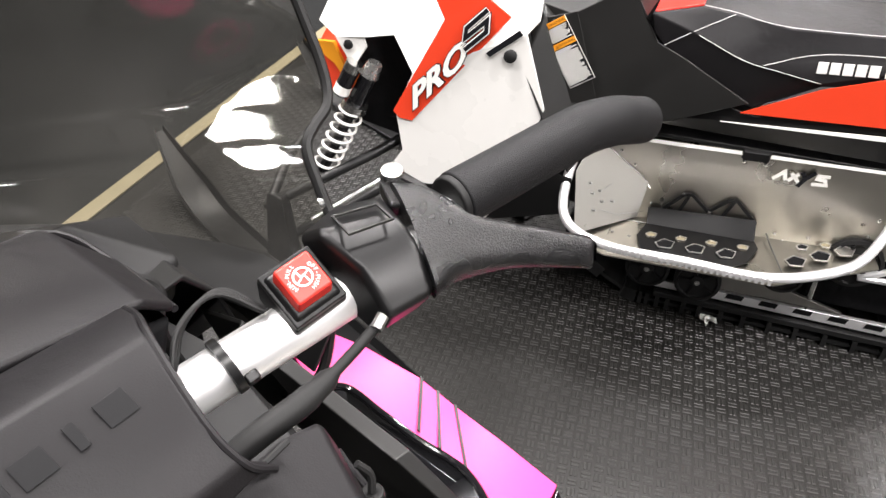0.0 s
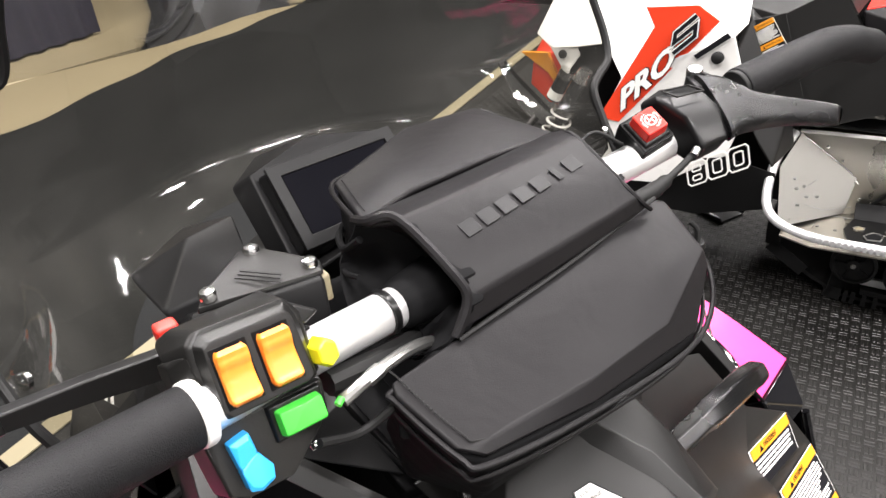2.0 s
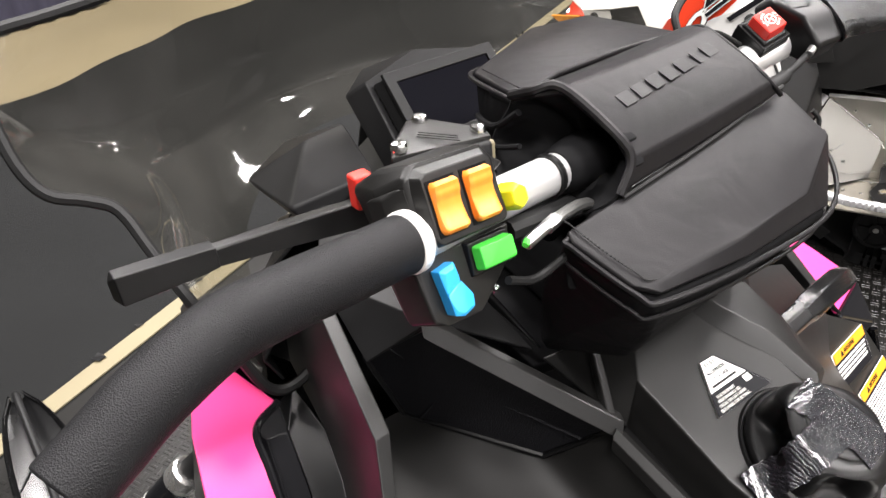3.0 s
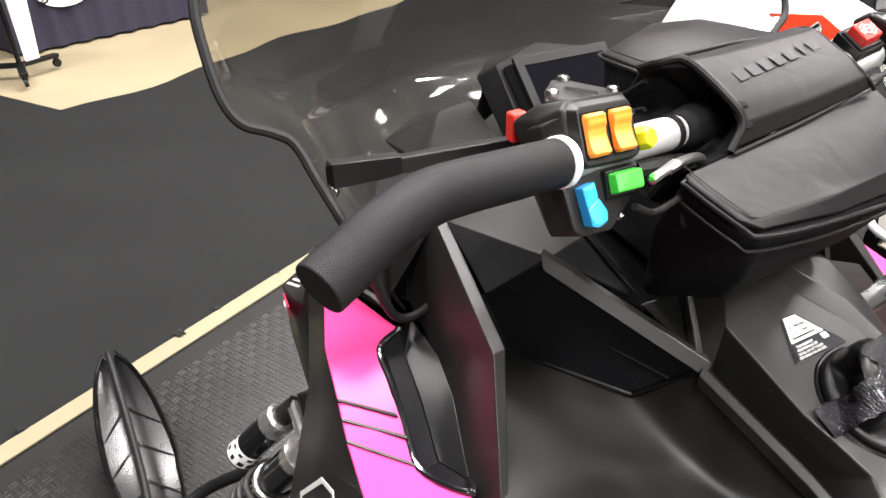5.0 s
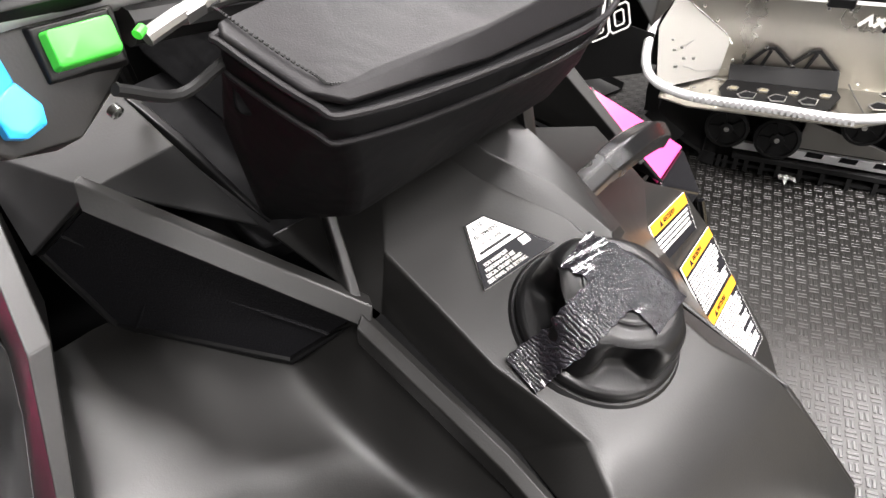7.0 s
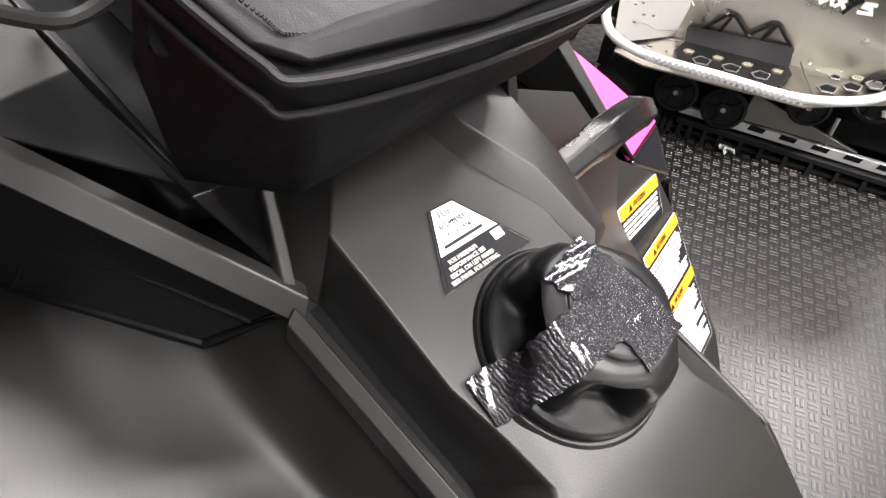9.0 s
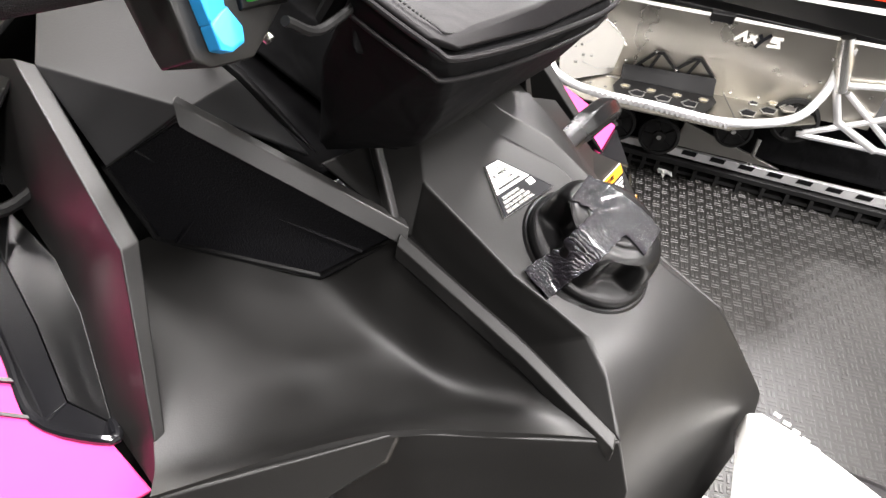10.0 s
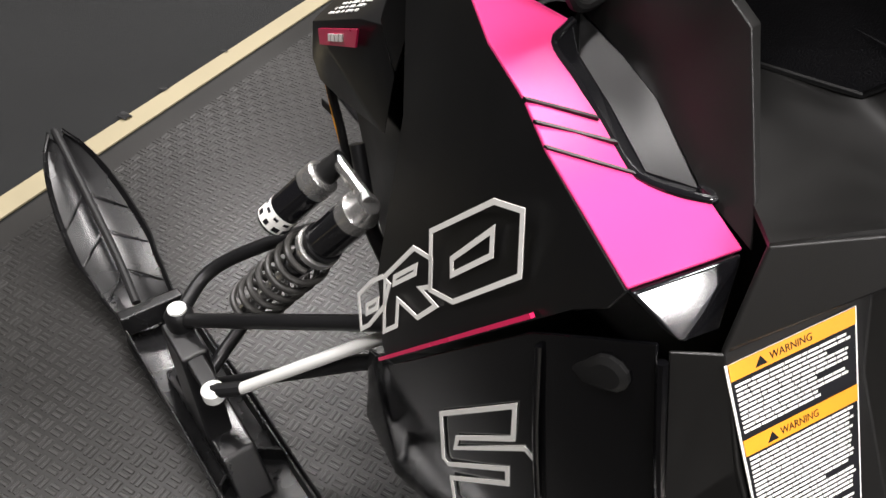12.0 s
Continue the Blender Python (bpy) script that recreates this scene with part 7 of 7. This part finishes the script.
ap("side_cover", facets(dict(a=(-0.225, 0.05, 0.69), b=(-0.215, 0.30, 0.60), c=(-0.215, -0.62, 0.58), d=(-0.225, -0.10, 0.655), e=(-0.235, -0.33, 0.79), f=(-0.23, -0.62, 0.80), g=(-0.24, -0.08, 0.645), h=(-0.24, -0.62, 0.66)), ["b a d g", "b g h c", "d e f h g"], 0.006, (-1, 0, 0)), MATTE2, "black side cover below the seat", 0.003)
ap("red_flash", slab([(-0.2455, -0.060, 0.667), (-0.2465, -0.217, 0.750), (-0.2465, -0.333, 0.790), (-0.2465, -0.40, 0.788), (-0.2470, -0.62, 0.715), (-0.2475, -0.62, 0.695)], 0.004, (-1, 0, 0.1)), REDPAINT, "red flash decal")
ap("white_flash", slab([(-0.244, -0.02, 0.638), (-0.247, -0.62, 0.678), (-0.248, -0.62, 0.660), (-0.245, -0.10, 0.640)], 0.004, (-1, 0, 0.1)), WHITEINK, "white line decal")
# tank side
ap("tank_body", hull([(sx * x, y, z) for sx in (-1, 1) for x, y, z in ((0.09, 0.48, 0.96), (0.08, 0.20, 0.91), (0.22, 0.40, 0.80), (0.20, 0.20, 0.76), (0.16, 0.06, 0.70), (0.22, 0.36, 0.62), (0.19, 0.10, 0.62), (0.24, 0.44, 0.66), (0.14, 0.53, 0.94))]), VINYL_D, "", 0.01)
TK = dict(k1=(-0.262, 0.435, 0.872), k2=(-0.275, 0.356, 0.859), k3=(-0.235, 0.233, 0.930), k4=(-0.250, 0.190, 0.866), k5=(-0.245, 0.156, 0.809), k6=(-0.240, 0.086, 0.776), k7=(-0.233, -0.075, 0.688), k8=(-0.258, 0.086, 0.627), k9=(-0.265, 0.217, 0.577),
          j1=(-0.288, 0.360, 0.690), j2=(-0.276, 0.220, 0.700), l1=(-0.290, 0.450, 0.80), l2=(-0.285, 0.330, 0.58), c1=(-0.10, 0.470, 0.985), c2=(-0.09, 0.225, 0.955), c3=(-0.10, 0.180, 0.870))


def tank_half():
    return facets(TK, ["k1 k2 k3 c2 c1", "k2 j1 j2 k6 k5 k4 k3", "j1 l2 k9 k8 k7 k6 j2", "k3 k4 c3 c2", "k1 l1 j1 k2"], 0.005, (-1, 0, 0.6))


ap("tank_cover", join(tank_half(), mirror(tank_half())), MATTE, "matte black tank cover", 0.006, segments=3)
ap("leg_guard", hull([(-0.30, 0.42, 0.86), (-0.36, 0.45, 0.74), (-0.37, 0.36, 0.56), (-0.36, 0.31, 0.48), (-0.24, 0.28, 0.50), (-0.24, 0.34, 0.80), (-0.25, 0.44, 0.88), (-0.28, 0.30, 0.62)]), MATTE, "matte black leg guard", 0.008)


# side bodywork: white shell round a black opening, red flash, lettering (all near the plane x = -0.36)
QX = lambda y, z, o=0.0: (-0.36 - o + 0.16 * max(0.0, z - 0.80) + 0.10 * max(0.0, y - 0.85), y, z)
body = dict(a=QX(0.418, 0.856), b=QX(0.444, 0.822), c=QX(0.386, 0.646), d=QX(0.430, 0.500), e=QX(0.60, 0.385), f=QX(0.786, 0.364), g=QX(0.790, 0.425), h=QX(0.764, 0.465), i=QX(0.782, 0.578), j=QX(0.733, 0.686),
            k=QX(0.782, 0.778), l=QX(0.859, 0.762), m=QX(0.949, 0.747), n=QX(0.998, 0.785), o=(-0.27, 0.96, 0.90), p=(-0.24, 0.70, 0.945), q=(-0.27, 0.50, 0.930), r=(-0.30, 0.425, 0.905))
ap("body_side", facets(body, ["a b j k p q r", "b c d e j", "e f g h i j", "k l o p", "l m n o"], 0.005, (-1, 0, 0.2)), WHITEPL, "glossy white side bodywork", 0.003)
RD = [(0.542, 0.892), (0.677, 0.880), (0.649, 0.833), (0.787, 0.577), (0.770, 0.560), (0.734, 0.557), (0.485, 0.857)]
ap("red_flash", slab([QX(y, z, 0.004) for y, z in RD], 0.005, (-1, 0, 0.2)), REDPAINT, "red flash decal on the white side", 0.001)
TD = basis(V(0.0, -0.172, 0.184), V(0, 0.20, 0.15))
TW = at_frame((-0.3660, 0.742, 0.600), TD)
for deep, fat, mat in ((0.0, 0.0040, BLACKINK), (0.0018, 0.0022, WHITEINK)):
    ap("word_pro", lettering("PRO", 0.063, TW @ Matrix.Translation((0.0, 0.003, deep)), 0.003, 0.62, fat, width=1.72), mat, "white word PRO edged in black on the red flash")
ess2 = [(0.541, 0.873), (0.590, 0.825), (0.592, 0.801), (0.541, 0.849), (0.541, 0.822), (0.592, 0.773)]
SW = at_frame((-0.3660 - 0.064, 0, 0), basis(V(0, -1, 0), V(0.08, 0, 1)))
for deep, wide, mat in ((0.0, 0.0185, BLACKINK), (0.0015, 0.0155, WHITEINK), (0.003, 0.0100, BLACKINK)):
    ap("letter_s", ribbon([[(-y, z) for y, z in ess2]], wide, SW @ Matrix.Translation((0, 0, deep)), 0.002), mat, "black letter S edged in white")
ap("panel_knob", lathe([(0.016, 0), (0.016, 0.008), (0.010, 0.012)], 12, (-0.362, 0.479, 0.768), (-1, 0, 0.2)), RUBBER, "black rubber panel knob")
ap("panel_slot", slab([(-0.366, 0.540, 0.768), (-0.364, 0.462, 0.832), (-0.3645, 0.452, 0.822), (-0.3665, 0.530, 0.760)], 0.004, (-1, 0, 0)), BLACKINK)
ap("lower_body", hull([(-0.34, 0.80, 0.42), (-0.35, 0.60, 0.40), (-0.365, 0.42, 0.50), (-0.30, 0.75, 0.27), (-0.32, 0.5, 0.28), (-0.30, 0.30, 0.33), (-0.22, 0.9, 0.30), (-0.33, 0.30, 0.46)]), MATTE2, "black lower side panel", 0.006)
ND8 = at_frame((-0.3625, 0.518, 0.391), basis(V(-0.005, -0.14, 0.085), V(0, 0.05, 0.12)))
oct_ = lambda x0, y0, x1, y1, c: [(x0 + c, y0), (x1 - c, y0), (x1, y0 + c), (x1, y1 - c), (x1 - c, y1), (x0 + c, y1), (x0, y1 - c), (x0, y0 + c), (x0 + c, y0)]
lean = lambda ring, dx: [(x + dx + 0.35 * y, y) for x, y in ring]
for k in range(3):
    slots = [oct_(0.016, 0.014, 0.042, 0.050, 0.004)] if k else [oct_(0.016, 0.012, 0.042, 0.026, 0.003), oct_(0.016, 0.038, 0.042, 0.052, 0.003)]
    ap("number_digit", ribbon([lean(r, 0.062 * k) for r in [oct_(0, 0, 0.058, 0.064, 0.008)] + slots], 0.0040, ND8 @ Matrix.Translation((0, 0, 0.002)), 0.002), WHITEINK, "white outlined digit")
ap("inner_frame", hull([(-0.20, 0.70, 0.40), (-0.24, 0.72, 0.85), (-0.18, 1.02, 0.45), (-0.20, 1.02, 0.78), (-0.1, 0.7, 0.4), (-0.1, 1.05, 0.45), (-0.1, 1.05, 0.8), (-0.1, 0.7, 0.85)]), VINYL_D, "black inner frame behind the damper")
ap("nose_side", hull([(-0.30, 0.93, 0.72), (-0.285, 1.04, 0.70), (-0.27, 1.06, 0.60), (-0.30, 0.92, 0.60), (-0.15, 1.08, 0.60), (-0.15, 1.06, 0.74), (-0.24, 0.98, 0.75), (-0.29, 0.98, 0.55)]), REDPAINT, "red nose side with an orange flash", 0.008)
ap("orange_flash", slab([(-0.302, 0.985, 0.715), (-0.286, 1.08, 0.705), (-0.300, 0.985, 0.655), (-0.305, 0.935, 0.59), (-0.308, 0.94, 0.63)], 0.012, (-1, 0.2, 0)), YELLOWINK, "orange flash decal")
ap("hood", hull([(sx * x, y, z) for sx in (-1, 1) for x, y, z in ((0.24, 0.66, 0.93), (0.20, 0.60, 0.99), (0.22, 1.04, 0.87), (0.12, 1.25, 0.80), (0.10, 0.70, 1.06), (0.26, 0.70, 0.85))]), MATTE2, "black hood", 0.01)
ap("nose_tab", slab([(-0.350, 0.958, 0.757), (-0.352, 0.872, 0.768), (-0.352, 0.860, 0.735), (-0.352, 0.897, 0.682), (-0.350, 0.915, 0.688)], 0.006, (-1, 0, 0)), WHITEPL, "white nose bracket", 0.003)
ap("nose_tab_bolt", lathe([(0.013, 0), (0.012, 0.006), (0.005, 0.009)], 12, (-0.354, 0.912, 0.735), (-1, 0, 0)), RUBBER)
# damper with a pale spring
a, c = V(-0.365, 1.012, 0.355), V(-0.340, 0.845, 0.690)
d = (c - a).normalized()
L = (c - a).length
dm = ap("damper", tube([a, a + d * L * 0.62], 0.015, 14), GLOSS, "coil-over damper with a white spring")
ap("damper_body", tube([a + d * L * 0.55, a + d * L * 0.90], 0.025, 18), GLOSS, parent=dm)
ap("damper_head", tube([a + d * L * 0.90, a + d * L], [0.027, 0.02], 18), CASTMETAL, parent=dm)
ap("spring_collar", tube([a + d * L * 0.60, a + d * L * 0.66], 0.036, 20), STEEL, parent=dm)
q = d.orthogonal().normalized()
w2 = d.cross(q)
ap("spring", tube([a + d * (0.02 + (L * 0.60 - 0.02) * i / 150) + 0.034 * (math.cos(i * math.tau * 6.5 / 150) * q + math.sin(i * math.tau * 6.5 / 150) * w2) for i in range(151)], 0.0042, 8), WHITEPL, "white coil spring", parent=dm)
r0 = V(-0.372, 0.935, 0.605)
rs = ap("reservoir", tube([r0, r0 + d * 0.075], 0.022, 18), GLOSS, "black gas reservoir", parent=dm)
ap("reservoir_cap", tube([r0 + d * 0.075, r0 + d * 0.10], 0.023, 18), STEEL, parent=rs)
ap("print_band", tube([r0 + d * 0.004, r0 + d * 0.030], 0.0224, 18, cap=False), WHITEINK, parent=rs)
for pts in ([(-0.50, 1.10, 0.30), (-0.32, 0.86, 0.42), (-0.2, 0.75, 0.48)], [(-0.50, 1.12, 0.28), (-0.34, 1.14, 0.36), (-0.2, 1.08, 0.46)], [(-0.48, 1.06, 0.19), (-0.33, 0.82, 0.33), (-0.2, 0.72, 0.38)]):
    ap("suspension_arm", tube(pts, 0.014), ARMS, "black tubular arm")
ap("tie_rod", tube([(-0.50, 0.98, 0.27), (-0.35, 0.80, 0.38), (-0.25, 0.70, 0.44)], 0.010), STEEL, "bright steel tie rod")
ap("spindle", hull([(-0.53, 1.03, 0.08), (-0.48, 1.03, 0.08), (-0.53, 1.13, 0.08), (-0.48, 1.13, 0.08), (-0.52, 1.06, 0.33), (-0.48, 1.06, 0.33), (-0.5, 1.12, 0.33)]), ARMS, "black spindle", 0.005)
for sx_ in (1, -1):
    ap("ski", shell([[(sx_ * (-0.51 + 0.06 * e * min(1, (2.0 - y) / 0.3 + 0.1)), y, 0.02 + (0.02 if abs(e) == 1 else 0) + 0.18 * max(0, (y - 1.55) / 0.4) ** 1.6) for e in (-1, -0.8, 0, 0.8, 1)] for y in [0.4 + 1.55 * i / 20 for i in range(21)]], 0.006, (0, 0, 1)), MATTE2, "black plastic ski").matrix_local = Matrix.Translation((sx_ * -0.505, 1.09, 0)) @ Matrix.Rotation(radians(-30), 4, "Z") @ Matrix.Translation((sx_ * 0.505, -1.09, 0))

# track and rear suspension
trk = [(0.30, 0.16), (0.15, 0.065), (0.0, 0.035), (-1.0, 0.035), (-1.12, 0.10), (-1.15, 0.20), (-1.08, 0.29), (-0.9, 0.32), (0.1, 0.33), (0.28, 0.28)]
sm = smooth_line([(0, y, z) for y, z in trk] + [(0, *trk[0])], 8)[:-1]
rows = [[(x, p.y, p.z) for p in sm + sm[:1]] for x in (-0.19, -0.06, 0.06, 0.19)]
belt = ap("track_belt", shell(rows, 0.010, (0, 0, -1)), RUBBER, "black rubber track belt")
for i in range(len(sm)):
    for k in range(2):
        p = sm[i].lerp(sm[(i + 1) % len(sm)], k / 2)
        d_ = (sm[(i + 1) % len(sm)] - sm[i]).normalized()
        if p.z < 0.045 or p.y < -1.0 or p.y > 0.2:
            ap("lug", box(p, (0.40, 0.012, 0.040), basis((1, 0, 0), d_)), RUBBER, parent=belt)
for s in (-1, 1):
    rl = ap("slide_rail", hull([(s * 0.165, 0.05, 0.075), (s * 0.18, 0.05, 0.075), (s * 0.165, -1.0, 0.075), (s * 0.18, -1.0, 0.075), (s * 0.165, 0.02, 0.10), (s * 0.18, 0.02, 0.10), (s * 0.165, -1.0, 0.115), (s * 0.18, -1.0, 0.115)]), TUBE, "silver slide rail", 0.002)
    ap("rail_web", hull([(s * 0.165, -0.12, 0.11), (s * 0.178, -0.12, 0.11), (s * 0.165, -0.45, 0.115), (s * 0.178, -0.45, 0.115), (s * 0.165, -0.13, 0.20), (s * 0.178, -0.13, 0.20), (s * 0.17, -0.2, 0.16)]), ALU_DULL, parent=rl, bevel=0.002)
    for i in range(9):
        y = -0.15 - i * 0.09
        ap("rail_slot", slab([(s * 0.1815, y, 0.088), (s * 0.1815, y - 0.045, 0.088), (s * 0.1815, y - 0.05, 0.104), (s * 0.1815, y - 0.005, 0.104)], 0.002, (s, 0, 0)), VINYL_D, parent=rl)
    ap("lower_strip", box((s * 0.188, -0.48, 0.060), (0.02, 1.05, 0.018)), RUBBER, "dark wear strip", 0.003, parent=rl)

    for y, z, r in ((0.075, 0.155, 0.062), (-0.065, 0.145, 0.064), (-0.27, 0.225, 0.058), (-0.42, 0.30, 0.07), (-1.02, 0.17, 0.09)):
        wh = ap("bogie_wheel", lathe([(r * 0.86, -0.012), (r, -0.009), (r, 0.009), (r * 0.86, 0.012), (r * 0.80, 0.006), (r * 0.32, 0.006), (r * 0.30, 0.014), (r * 0.16, 0.016)], 28, (s * 0.205, y, z), (s, 0, 0)), RUBBER, "black bogie wheel")
        for k in range(5):
            a_ = k * math.tau / 5
            ap("spoke", box((s * 0.214, y + r * 0.55 * math.cos(a_), z + r * 0.55 * math.sin(a_)), (0.006, r * 0.5, 0.010), Matrix.Rotation(a_, 3, "X")), MATTE2, parent=wh)
        ap("wheel_bolt", lathe([(0.009, 0), (0.008, 0.006)], 10, (s * 0.216, y, z), (s, 0, 0)), STEEL, parent=wh)
    # rear arm: bright lattice beside the tunnel
    arm = ap("rear_arm", tube([(s * 0.215, -0.48, 0.545), (s * 0.215, -0.475, 0.45), (s * 0.215, -0.53, 0.33), (s * 0.215, -0.66, 0.27)], 0.012), TUBE, "bright lattice rear arm")
    for p_ in ([(s * 0.215, -0.50, 0.44), (s * 0.215, -0.68, 0.47)], [(s * 0.215, -0.44, 0.265), (s * 0.215, -0.70, 0.40)], [(s * 0.215, -0.44, 0.265), (s * 0.215, -0.74, 0.275)], [(s * 0.215, -0.52, 0.42), (s * 0.215, -0.70, 0.29)]):
        ap("arm_strut", tube(p_, 0.009, 10), TUBE, parent=arm)
    ap("rear_damper", tube([(s * 0.212, -0.455, 0.57), (s * 0.212, -0.475, 0.50), (s * 0.212, -0.50, 0.42)], [0.02, 0.026, 0.02], 16), STEEL, "bright rear damper end")
    ap("cross_tube", rod((s * 0.17, -0.36, 0.10), (s * 0.17, -0.36, 0.20), 0.008), STEEL, "bright rail post")
ap("inner_suspension", box((0, -0.40, 0.17), (0.28, 0.9, 0.12)), VINYL_D, "dark inner suspension", 0.01)

# amber and white warning label on the tank side
ap("label_panel", slab([(-0.300, 0.432, 0.845), (-0.292, 0.345, 0.872), (-0.298, 0.27, 0.66), (-0.306, 0.365, 0.645)], 0.004, (-1, 0, 0.2)), MATTE, "matte black label panel", 0.003)
warning_label(V(-0.3035, 0.428, 0.826), basis(V(0.004, -0.062, 0.040), V(0.0, 0.05, 0.10)), 0.066, 0.165, AS, (0.0, 0.32), 11)
